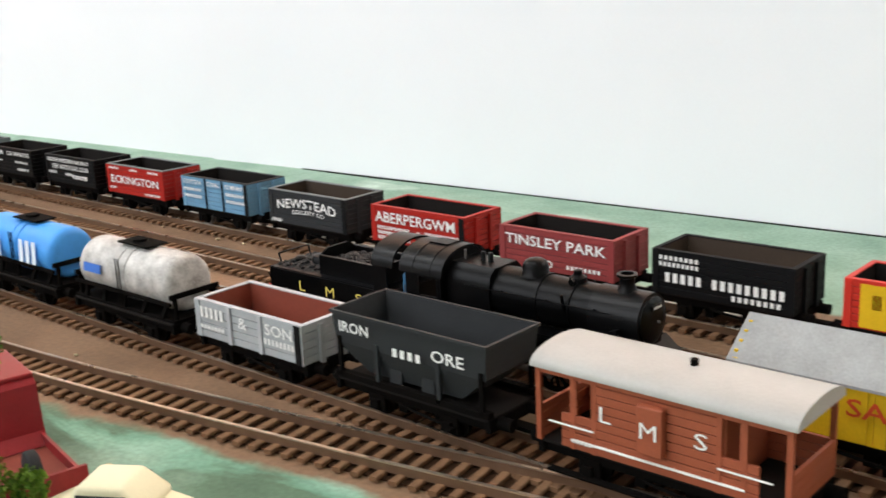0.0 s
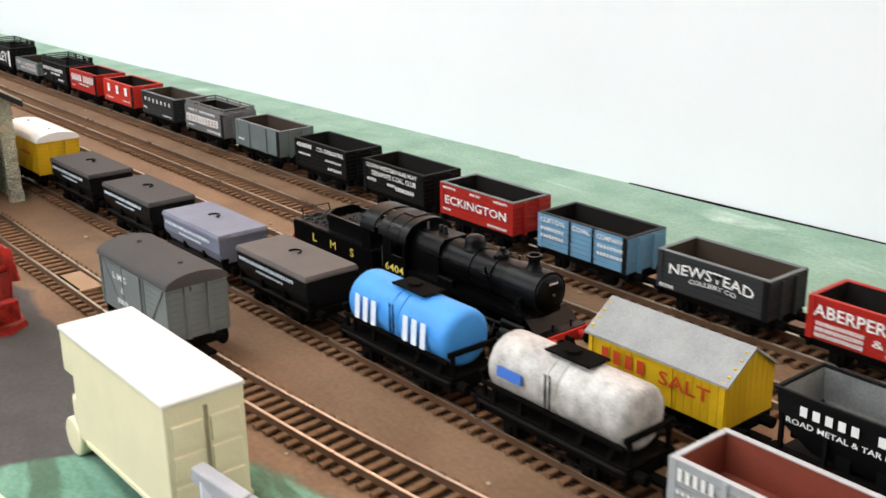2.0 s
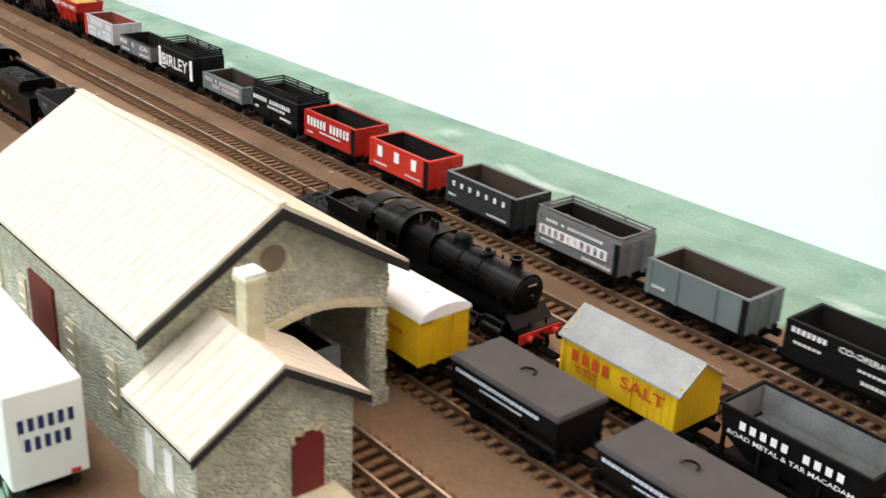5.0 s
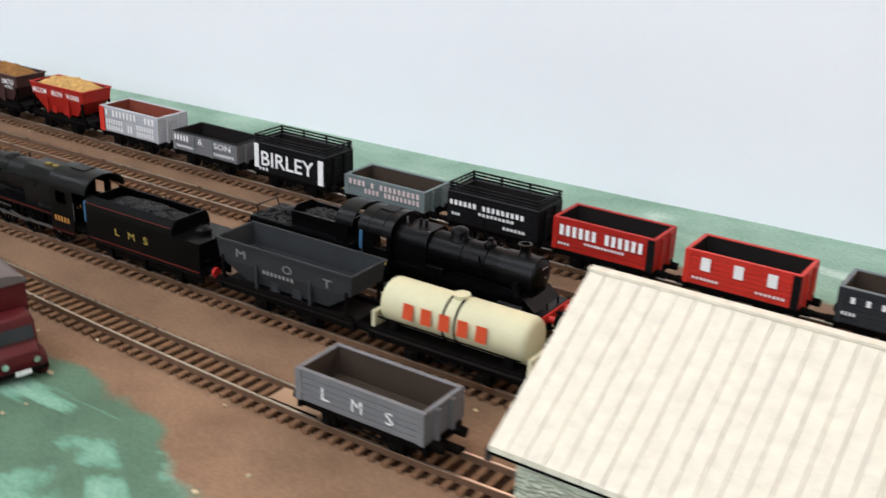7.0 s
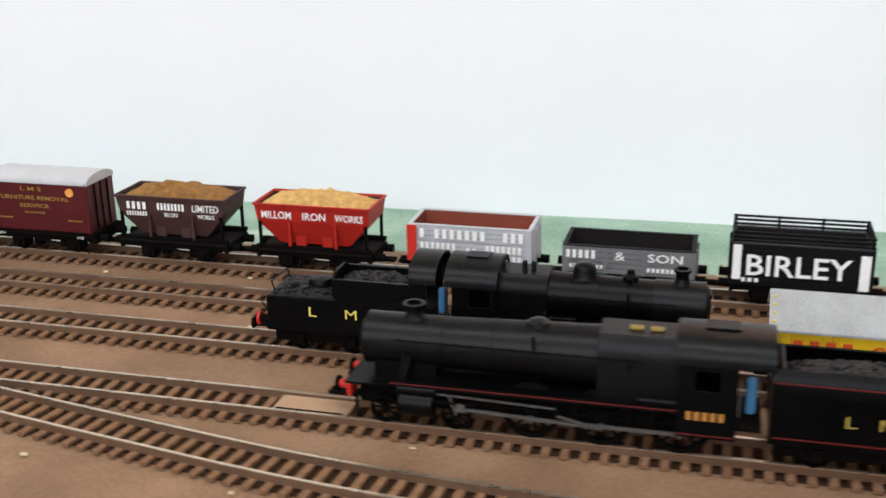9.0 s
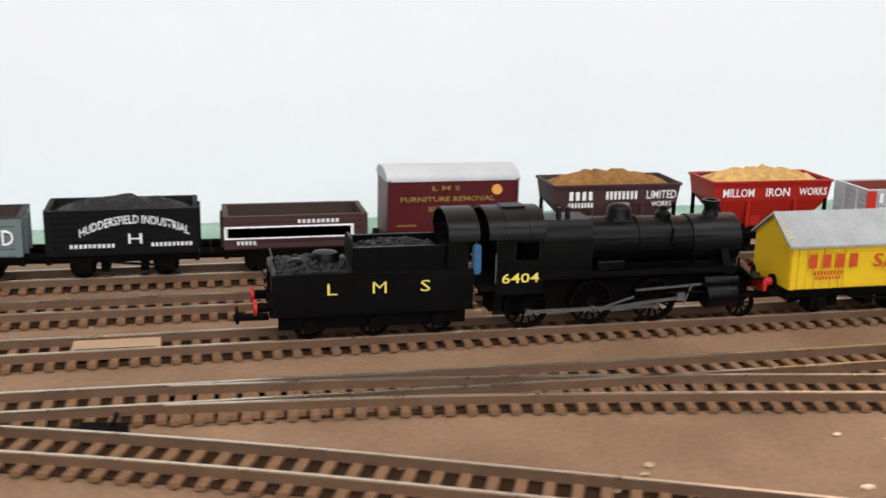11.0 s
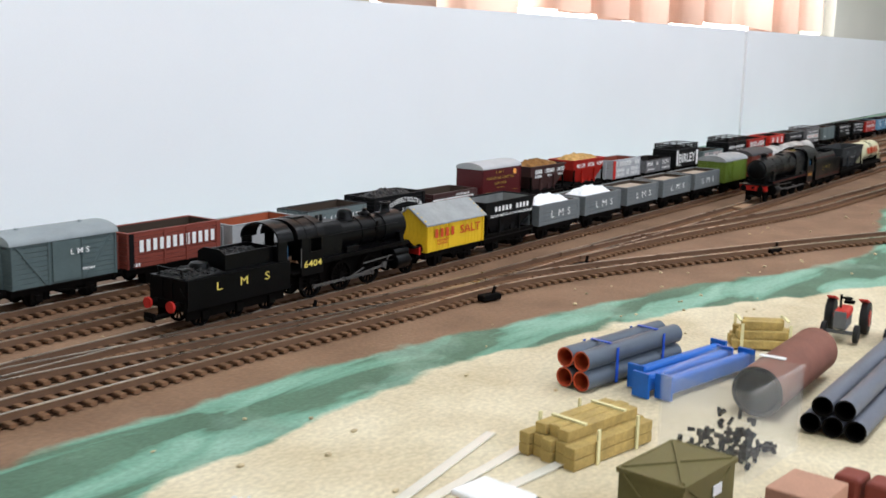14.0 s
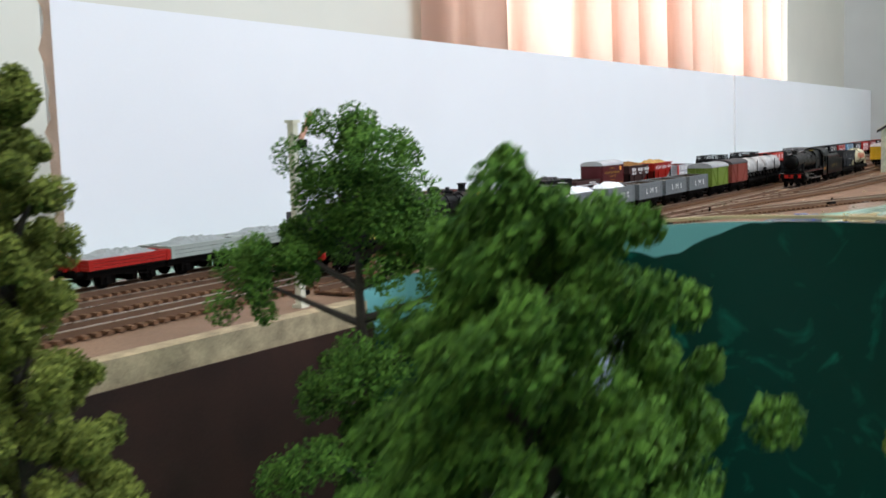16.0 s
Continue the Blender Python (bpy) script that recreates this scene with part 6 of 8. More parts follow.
def slab(parent, p, q, r, s, t, m, name):
    """A sloping board over the corners p, q, r, s, t thick upwards."""
    bm = bmesh.new()
    a = [bm.verts.new(v) for v in (p, q, r, s)]
    b = [bm.verts.new((v[0], v[1], v[2] + t)) for v in (p, q, r, s)]
    bm.faces.new(a)
    bm.faces.new(b)
    for k in range(4):
        bm.faces.new((a[k], a[(k + 1) % 4], b[(k + 1) % 4], b[k]))
    bmesh.ops.recalc_face_normals(bm, faces=bm.faces)
    return part(name, bm, m, parent)


def boarded_roof(parent, x0, x1, yr, zr, ye, ze, m, n=30):
    """One roof slope laid in courses of boards that run down the slope."""
    w = (x1 - x0) / n
    for i in range(n):
        a, b = x0 + i * w + 0.0002, x0 + (i + 1) * w - 0.0002
        slab(parent, (a, yr, zr), (b, yr, zr), (b, ye, ze), (a, ye, ze), 0.0022, m, "roof_board")
    slab(parent, (x0, yr, zr - 0.0012), (x1, yr, zr - 0.0012), (x1, ye, ze - 0.0012), (x0, ye, ze - 0.0012), 0.001, CHASSIS, "roof_underlay")


DARK = mat("bargeboard_black", (0.02, 0.02, 0.02), 0.6)


def goods_shed():
    e = thing("goods_shed", "stone-papered model goods shed with cream boarded roof", "model building", pose(0, 0, 0))
    X0, X1, YA, YB, EV, RG = 0.945, 1.138, -0.298, -0.174, 0.077, 0.116
    gable_wall(e, X1 - 0.004, X1, YA, YB, EV, RG, (-0.246, -0.1835, 0.054))
    gable_wall(e, X0, X0 + 0.004, YA, YB, EV, RG, (-0.246, -0.1835, 0.054))
    bx("side_wall", e, ((X0 + X1) / 2, YB - 0.002, EV / 2), (X1 - X0 - 0.008, 0.004, EV), STONE)
    bx("side_wall", e, ((X0 + X1) / 2, YA + 0.002, EV / 2), (X1 - X0 - 0.008, 0.004, EV), STONE)
    mid = (YA + YB) / 2
    for ye in (YA - 0.006, YB + 0.006):
        boarded_roof(e, X0 - 0.008, X1 + 0.008, mid, RG + 0.001, ye, EV - 0.002, SLATE)
        sgn = 1 if ye > mid else -1
        for x in (X0 - 0.008, X1 + 0.008):
            slab(e, (x - 0.0008, mid, RG - 0.004), (x + 0.0008, mid, RG - 0.004), (x + 0.0008, ye, EV - 0.006), (x - 0.0008, ye, EV - 0.006), 0.0045, DARK, "bargeboard")
    bx("ridge_cap", e, ((X0 + X1) / 2, mid, RG + 0.003), (X1 - X0 + 0.016, 0.004, 0.0012), SLATE)
    cyl("round_window", e, (X1 + 0.0005, mid - 0.001, 0.092), 0.0062, 0.0016, mat("round_window_brown", (0.2, 0.16, 0.11), 0.8), "x", seg=28)
    cyl("window_ring", e, (X1 + 0.0002, mid - 0.001, 0.092), 0.0072, 0.001, STONEB, "x", seg=28)
    for i in range(9):
        a = i / 8
        y = -0.246 + 0.0625 * a
        bx("arch_stone", e, (X1 + 0.0006, y, 0.0563 + 0.006 * math.sin(math.pi * a)), (0.002, 0.0085, 0.0042), STONEB, (math.degrees(math.atan(0.3 * math.cos(math.pi * a))), 0, 0))
    for k in range(5):
        bx("quoin", e, (X1 + 0.0003, YB - 0.0035, 0.006 + k * 0.015), (0.0014, 0.0072, 0.0065), STONE)
    bx("plinth", e, (X1 + 0.001, -0.1785, 0.004), (0.003, 0.0098, 0.008), STONE)
    for x in (0.965, 1.0, 1.06, 1.105):
        bx("side_window", e, (x, YA - 0.0003, 0.034), (0.009, 0.0012, 0.026), STONEB)
        for k in range(4):
            bx("window_bar", e, (x, YA - 0.0011, 0.024 + k * 0.0062), (0.007, 0.0006, 0.0008), WHITEP)
    bx("side_door", e, (1.028, YA - 0.0008, 0.028), (0.03, 0.0016, 0.056), DOORRED)
    for s in (-1, 1):
        bx("inner_pier", e, (X1 - 0.06, -0.215 + s * 0.034, 0.03), (0.004, 0.003, 0.06), WHITEP)
    # office against the front gable
    A0, A1, B0, B1, EV2, RG2 = X1 + 0.0005, 1.192, -0.304, -0.232, 0.051, 0.074
    gable_wall(e, A1 - 0.003, A1, B0, B1, EV2, RG2, name="office_gable")
    bx("office_side", e, ((A0 + A1 - 0.003) / 2, B0 + 0.0015, EV2 / 2), (A1 - A0 - 0.003, 0.003, EV2), STONE)
    bx("office_side", e, ((A0 + A1 - 0.003) / 2, B1 - 0.0015, EV2 / 2), (A1 - A0 - 0.003, 0.003, EV2), STONE)
    mid2 = (B0 + B1) / 2
    for ye in (B0 - 0.005, B1 + 0.005):
        boarded_roof(e, A0, A1 + 0.006, mid2, RG2 + 0.001, ye, EV2 - 0.002, SLATE, 7)
        slab(e, (A1 + 0.0052, mid2, RG2 - 0.002), (A1 + 0.0068, mid2, RG2 - 0.002), (A1 + 0.0068, ye, EV2 - 0.005), (A1 + 0.0052, ye, EV2 - 0.005), 0.0035, DARK, "bargeboard")
    ch = (1.166, mid2 + 0.004)
    bx("chimney", e, (*ch, 0.083), (0.0085, 0.0085, 0.032), STONEB, bevel=0.0004)
    bx("chimney_cap", e, (*ch, 0.1), (0.0105, 0.0105, 0.003), STONEB, bevel=0.0005)
    bx("chimney_collar", e, (*ch, 0.1025), (0.0095, 0.0095, 0.002), WHITEP)
    prism("door", e, [(-0.0075, 0.011), (0.0075, 0.011), (0.0075, 0.036), (0.004, 0.039), (0, 0.0402), (-0.004, 0.039), (-0.0075, 0.036)], 0.0016, DOORRED, loc=(A1 + 0.0006, -0.2545, 0))
    for i in range(5):
        a = math.pi * (i + 0.5) / 5
        bx("door_arch_stone", e, (A1 + 0.0006, -0.2545 + 0.0082 * math.cos(a), 0.0368 + 0.0046 * math.sin(a)), (0.0016, 0.005, 0.0022), STONEB, (90 - math.degrees(a), 0, 0))
    bx("step", e, (A1 + 0.009, -0.252, 0.0052), (0.018, 0.022, 0.0104), STONEB, bevel=0.0006)
    bx("step", e, (A1 + 0.009, -0.267, 0.003), (0.018, 0.008, 0.006), STONEB, bevel=0.0005)
    for y in (-0.3, ):
        for x in (1.153, 1.17):
            bx("office_window", e, (x, B0 - 0.0004, 0.028), (0.007, 0.001, 0.018), WHITEP)
    return e


goods_shed()

# ---- road vehicles and the yard crane ----
def wheels(e, xs, half, r, hub=WHITEP, w=0.004):
    for x in xs:
        for s in (-1, 1):
            cyl("wheel", e, (x, s * half, r), r, w, RUBBER, "y", seg=24, bevel=0.0006)
            cyl("hub", e, (x, s * (half + w / 2 - 0.0001), r), r * 0.5, 0.0006, hub, "y", seg=18)


GLASSY = mat("dark_window", (0.02, 0.025, 0.03), 0.12, spec=0.7, var=0.05, bump=0)


def furniture_lorry(m):
    e = thing("furniture_lorry", "cream furniture lorry with tall box body", "toy lorry", m)
    L, Wd, z0, H = 0.084, 0.031, 0.009, 0.047
    bx("box_body", e, (0.0, 0, z0 + H / 2 + 0.002), (L, Wd, H - 0.002), CREAM, bevel=0.0008)
    bx("roof", e, (-0.0045, 0, z0 + H + 0.0014), (L + 0.01, Wd + 0.001, 0.0022), mat("lorry_roof_ivory", (0.74, 0.72, 0.67), 0.55, var=0.06), bevel=0.0008)
    bx("luton_lip", e, (-L / 2 - 0.004, 0, z0 + H - 0.008), (0.010, Wd, 0.018), CREAM, bevel=0.0008)
    bx("cab", e, (-L / 2 - 0.004, 0, 0.018), (0.012, Wd * 0.9, 0.02), CREAM, bevel=0.002)
    bx("bonnet", e, (-L / 2 - 0.012, 0, 0.0135), (0.012, Wd * 0.6, 0.012), CREAM, bevel=0.0025)
    bx("windscreen", e, (-L / 2 - 0.0098, 0, 0.0235), (0.001, Wd * 0.74, 0.007), GLASSY)
    for s in (-1, 1):
        cyl("mudguard", e, (-L / 2 - 0.011, s * Wd * 0.38, 0.0075), 0.0085, 0.006, CREAM, "y", bevel=0.0015)
        bx("skirt", e, (0.004, s * (Wd / 2 + 0.0003), z0 + 0.004), (L * 0.9, 0.0008, 0.0016), CREAM)
        bx("door_seam", e, (L / 2 + 0.0003, s * 0.0004, z0 + H / 2), (0.0008, 0.0004, H * 0.9), mat("seam_shadow", (0.4, 0.36, 0.24), 0.7))
        for k in (0.25, 0.5, 0.75):
            bx("rear_panel", e, (L / 2 + 0.0003, s * Wd * 0.24, z0 + H * k), (0.001, Wd * 0.38, H * 0.2), CREAM, bevel=0.0003)
    wheels(e, (-0.054, 0.022), 0.0125, 0.0068, CREAM)
    bx("chassis", e, (-0.01, 0, 0.0075), (0.09, 0.016, 0.003), CHASSIS)
    return e


furniture_lorry(pose(1.594, -0.28, 0, 0, 0, 0))


def yard_crane(m):
    e = thing("yard_crane", "red yard crane with open gears and long jib", "toy crane", m)
    R = mat("crane_red", (0.5, 0.03, 0.018), 0.4, scale=160, dark=(0.12, 0.008, 0.006))
    bm = bmesh.new()
    bmesh.ops.create_cone(bm, cap_ends=True, segments=8, radius1=0.019, radius2=0.018, depth=0.003)
    bmesh.ops.translate(bm, vec=(0, 0, 0.0015), verts=bm.verts)
    part("base_plate", bm, R, e)
    cyl("pillar", e, (0, 0, 0.006), 0.008, 0.008, R, "z")
    for s in (-1, 1):
        bx("side_frame", e, (0.004, s * 0.0075, 0.0265), (0.017, 0.0012, 0.039), R, (0, 6, 0), bevel=0.0004)
        bx("frame_rib", e, (0.0005, s * 0.0084, 0.0265), (0.0022, 0.0012, 0.038), R)
        bx("frame_rib", e, (0.0065, s * 0.0084, 0.0265), (0.0022, 0.0012, 0.038), R)
        cyl("gear_wheel", e, (0.003, s * 0.0095, 0.03), 0.0055, 0.0012, R, "y", seg=20)
        bx("guard", e, (0.014, s * 0.0075, 0.036), (0.009, 0.001, 0.018), R, (0, -16, 0))
    cyl("winding_drum", e, (0.002, 0, 0.042), 0.0035, 0.013, mat("rope_tan", (0.35, 0.2, 0.07), 0.9, scale=500), "y")
    cyl("pinion_shaft", e, (0.009, 0, 0.033), 0.0018, 0.02, R, "y")
    bx("counterweight", e, (0.0155, 0, 0.012), (0.006, 0.014, 0.012), R, bevel=0.001)
    a, b = Vector((-0.006, 0, 0.008)), Vector((-0.072, -0.005, 0.042))
    d = b - a
    for s in (-1, 1):
        o = bx("jib_rail", e, (0, 0, 0), (0.0016, 0.0016, d.length), R)
        o.matrix_basis = Matrix.Translation((a + b) / 2 + Vector((0, s * 0.0045, 0))) @ d.to_track_quat("Z", "Y").to_matrix().to_4x4()
    o = bx("jib_web", e, (0, 0, 0), (0.001, 0.0085, d.length), mat("jib_dark", (0.09, 0.03, 0.02), 0.6))
    o.matrix_basis = Matrix.Translation((a + b) / 2) @ d.to_track_quat("Z", "Y").to_matrix().to_4x4()
    bx("jib_head", e, (b.x - 0.008, b.y, b.z - 0.001), (0.024, 0.011, 0.0045), R, (0, -12, 0), bevel=0.0008)
    c0 = Vector((0.002, 0, 0.044))
    d2 = b - c0
    o = cyl("rope", e, (0, 0, 0), 0.0006, d2.length, MATS["rope_tan"], "z", seg=8)
    o.matrix_basis = Matrix.Translation((c0 + b) / 2) @ d2.to_track_quat("Z", "Y").to_matrix().to_4x4()
    cyl("hook_rope", e, (b.x - 0.016, b.y, b.z - 0.015), 0.0005, 0.03, MATS["rope_tan"], "z", seg=8)
    bx("hook", e, (b.x - 0.016, b.y, b.z - 0.031), (0.006, 0.004, 0.004), CHASSIS, bevel=0.001)
    return e


yard_crane(pose(1.3775, -0.2755, 0, 0, 0, 14))


def body_of(parent, stations, m, name="body"):
    """A lofted car body: stations of (x, half width, bottom, shoulder, top half width, top)."""
    bm = bmesh.new()
    rings = []
    for x, hw, zb, zs, tw, zt in stations:
        rings.append([bm.verts.new(v) for v in ((x, -hw, zb), (x, -hw, zs), (x, -tw, zt), (x, tw, zt), (x, hw, zs), (x, hw, zb))])
    for a, b in zip(rings, rings[1:]):
        for k in range(6):
            bm.faces.new((a[k], a[(k + 1) % 6], b[(k + 1) % 6], b[k]))
    bm.faces.new(rings[0][::-1])
    bm.faces.new(rings[-1])
    bmesh.ops.recalc_face_normals(bm, faces=bm.faces)
    bmesh.ops.bevel(bm, geom=bm.edges[:], offset=0.0012, segments=2, affect="EDGES", profile=0.5)
    return part(name, bm, m, parent, smooth=True)


CARGREEN = mat("car_green", (0.015, 0.11, 0.04), 0.2, var=0.15)
CHROME = mat("chrome_trim", (0.75, 0.75, 0.75), 0.15, 1.0)


def saloon_car(label, m, paint):
    e = thing("saloon_car", label, "toy car", m, "toy cars in the yard")
    body_of(e, ((-0.028, 0.009, 0.004, 0.009, 0.007, 0.0105), (-0.024, 0.0105, 0.004, 0.0115, 0.0085, 0.0135), (-0.010, 0.0112, 0.004, 0.0125, 0.009, 0.0145), (0.0, 0.0112, 0.004, 0.0125, 0.009, 0.0145), (0.020, 0.0112, 0.004, 0.0125, 0.009, 0.0140), (0.028, 0.0095, 0.004, 0.0105, 0.0075, 0.0115)), paint)
    body_of(e, ((-0.009, 0.0092, 0.013, 0.0145, 0.0086, 0.0150), (-0.003, 0.0092, 0.013, 0.0175, 0.0078, 0.0205), (0.010, 0.0092, 0.013, 0.0175, 0.0078, 0.0208), (0.019, 0.0092, 0.013, 0.0145, 0.0086, 0.0150)), paint, "cabin")
    for s in (-1, 1):
        bx("side_window", e, (0.0035, s * 0.0089, 0.0172), (0.017, 0.0008, 0.0036), GLASSY)
        bx("bumper", e, (s * 0.0288, 0, 0.0055), (0.0014, 0.019, 0.0018), CHROME, bevel=0.0004)
        cyl("headlight", e, (-0.0282, s * 0.0066, 0.0092), 0.0017, 0.0014, CHROME, "x", seg=14)
    bx("windscreen", e, (-0.0064, 0, 0.0172), (0.0008, 0.0145, 0.0042), GLASSY, (0, 40, 0))
    bx("rear_window", e, (0.0148, 0, 0.0175), (0.0008, 0.0145, 0.0042), GLASSY, (0, -52, 0))
    bx("grille", e, (-0.0286, 0, 0.009), (0.0012, 0.007, 0.004), CHROME)
    wheels(e, (-0.018, 0.017), 0.0098, 0.0046, CHROME, 0.003)
    return e


saloon_car("dark green glossy saloon car", pose(1.252, -0.275, 0, 0, 0, 48), CARGREEN)
saloon_car("mid green glossy saloon car", pose(1.281, -0.306, 0, 0, 0, 48), mat("car_mid_green", (0.03, 0.16, 0.09), 0.2))


def open_lorry(m):
    e = thing("open_lorry", "white-cabbed open lorry with blue bed of barrels", "toy lorry", m)
    B = mat("lorry_blue", (0.04, 0.25, 0.5), 0.45)
    bx("flat_bed", e, (0.012, 0, 0.0085), (0.046, 0.022, 0.002), B)
    for s in (-1, 1):
        bx("side_board", e, (0.012, s * 0.0107, 0.0115), (0.046, 0.0008, 0.005), B)
    bx("tail_board", e, (0.0346, 0, 0.0115), (0.0008, 0.0212, 0.005), B)
    body_of(e, ((-0.028, 0.0085, 0.004, 0.009, 0.007, 0.011), (-0.02, 0.01, 0.004, 0.013, 0.008, 0.0165), (-0.012, 0.0105, 0.004, 0.016, 0.0085, 0.0205)), WHITEP, "cab")
    bx("windscreen", e, (-0.0215, 0, 0.0158), (0.0008, 0.014, 0.005), GLASSY, (0, 35, 0))
    for i in range(3):
        cyl("barrel", e, (0.0 + i * 0.011, 0.002, 0.0135), 0.0048, 0.008, mat("barrel_blue", (0.05, 0.42, 0.75), 0.4), "z", bevel=0.0006)
        cyl("barrel_mouth", e, (0.0 + i * 0.011, 0.002, 0.0176), 0.003, 0.0004, B, "z")
    wheels(e, (-0.018, 0.022), 0.0095, 0.0052, CHROME, 0.0035)
    return e


open_lorry(pose(1.312, -0.279, 0, 0, 0, 42))


def covered_truck(label, m, cabcol, boxcol, roofcol, lettered=True, name="covered_truck"):
    e = thing(name, label, "toy lorry", m, "covered lorries")
    L, Wd = 0.066, 0.030
    bx("box_body", e, (0.008, 0, 0.0275), (L, Wd, 0.036), boxcol, bevel=0.0008)
    prism("roof", e, arc_profile(Wd / 2 + 0.0006, 0.0455, 0.0045), L + 0.001, roofcol, smooth=True, loc=(0.008, 0, 0))
    bx("bed_frame", e, (0.004, 0, 0.0085), (L + 0.006, Wd * 0.94, 0.003), cabcol)
    body_of(e, ((-0.046, 0.011, 0.005, 0.014, 0.009, 0.016), (-0.040, 0.0125, 0.005, 0.016, 0.0105, 0.0185), (-0.036, 0.0132, 0.005, 0.026, 0.012, 0.031), (-0.026, 0.0135, 0.005, 0.027, 0.0125, 0.0325)), cabcol, "cab")
    bx("windscreen", e, (-0.0392, 0, 0.0235), (0.001, 0.021, 0.007), GLASSY, (0, 16, 0))
    for s in (-1, 1):
        bx("side_window", e, (-0.0305, s * 0.0134, 0.024), (0.006, 0.0008, 0.006), GLASSY)
        cyl("headlight", e, (-0.0468, s * 0.0082, 0.0115), 0.0018, 0.0014, CHROME, "x", seg=14)
        cyl("mudguard", e, (-0.037, s * 0.0125, 0.0062), 0.0078, 0.005, cabcol, "y", bevel=0.0012)
    bx("bumper", e, (-0.0478, 0, 0.0068), (0.0014, 0.027, 0.0024), CHASSIS, bevel=0.0005)
    bx("front_plate", e, (-0.0487, 0, 0.0068), (0.0006, 0.008, 0.0024), LETTER)
    wheels(e, (-0.037, 0.02), 0.0122, 0.0066, MAROON, 0.0042)
    for s in (-1, 1):
        if lettered:
            bx("dark_panel", e, (0.008, s * (Wd / 2 + 0.0002), 0.031), (L * 0.94, 0.0006, 0.026), BLACK)
            for ch, k in (("L", -0.018), ("M", 0.0), ("S", 0.018)):
                txt(e, ch, (0.008 + k * -s, s * (Wd / 2 + 0.0009), 0.036), 0.006, 0.006, LETTER, rot=(90, 0, 0 if s < 0 else 180))
            marks(e, 14, (0.008, s * (Wd / 2 + 0.0009), 0.026), 0.0022, 0.046, LETTER)
            marks(e, 5, (0.008, s * (Wd / 2 + 0.0009), 0.0135), 0.002, 0.03, LETTERY)
    return e


covered_truck("dark grey covered lorry with a black cab", pose(1.387, -0.342, 0, 0, 0, 10), CHASSIS, DGREY, mat("tilt_grey", (0.1, 0.1, 0.11), 0.7), lettered=False)
MR = mat("roof_brown_grey", (0.12, 0.1, 0.095), 0.7)
covered_truck("maroon railway delivery lorry with black side panels", pose(0.610, -0.277, 0, 0, 0, 166), MAROON, MAROON, MR)
covered_truck("maroon railway delivery lorry with black side panels", pose(0.578, -0.327, 0, 0, 0, 160), MAROON, MAROON, MR)


def semi_trailer(m):
    e = thing("semi_trailer", "white box trailer with blue writing", "toy lorry", m)
    bx("box_body", e, (0, 0, 0.036), (0.12, 0.032, 0.044), WHITEP, bevel=0.001)
    bx("underframe", e, (0, 0, 0.011), (0.11, 0.018, 0.005), CHASSIS)
    wheels(e, (0.03, 0.045), 0.0125, 0.0072, CHROME)
    NB = mat("navy_lettering", (0.02, 0.03, 0.12), 0.5)
    marks(e, 9, (0.02, -0.0165, 0.043), 0.006, 0.06, NB)
    marks(e, 8, (0.02, -0.0165, 0.034), 0.006, 0.055, NB)
    marks(e, 6, (0.0604, 0, 0.043), 0.006, 0.024, NB).matrix_basis = pose(0.0604, 0, 0.043, 0, 0, 90)
    marks(e, 5, (0.0604, 0, 0.034), 0.006, 0.02, NB).matrix_basis = pose(0.0604, 0, 0.034, 0, 0, 90)
    bx("rear_light", e, (0.0602, 0.01, 0.016), (0.0008, 0.004, 0.002), RED2)
    return e


semi_trailer(pose(1.07, -0.335, 0, 0, 0, -2))


def flat_lorry(m):
    """Cream-cabbed flat lorry with two big brown rolls."""
    e = thing("flat_lorry", "maroon flat lorry with cream cab roof and brown rolls", "toy lorry", m)
    bx("flat_bed", e, (0.01, 0, 0.010), (0.07, 0.028, 0.003), MAROON)
    for s in (-1, 1):
        bx("side_board", e, (0.01, s * 0.0136, 0.014), (0.07, 0.001, 0.006), MAROON)
    body_of(e, ((-0.046, 0.0105, 0.005, 0.013, 0.009, 0.015), (-0.038, 0.0125, 0.005, 0.016, 0.0105, 0.02), (-0.034, 0.013, 0.005, 0.024, 0.0115, 0.029), (-0.025, 0.013, 0.005, 0.024, 0.0115, 0.0295)), MAROON, "cab")
    bx("cab_roof", e, (-0.03, 0, 0.0295), (0.016, 0.026, 0.004), CREAM, bevel=0.0018)
    for s in (-1, 1):
        bx("cab_window", e, (-0.0295, s * 0.0128, 0.0225), (0.007, 0.0008, 0.006), GLASSY)
    RL = mat("paper_roll_brown", (0.3, 0.2, 0.15), 0.85, var=0.2, scale=250)
    for x in (-0.008, 0.018):
        cyl("paper_roll", e, (x, 0, 0.0235), 0.012, 0.0235, RL, "y", seg=36, bevel=0.0008)
    wheels(e, (-0.037, 0.026), 0.0115, 0.0064, CREAM)
    return e


flat_lorry(pose(1.640, -0.352, 0, 0, 0, 8))


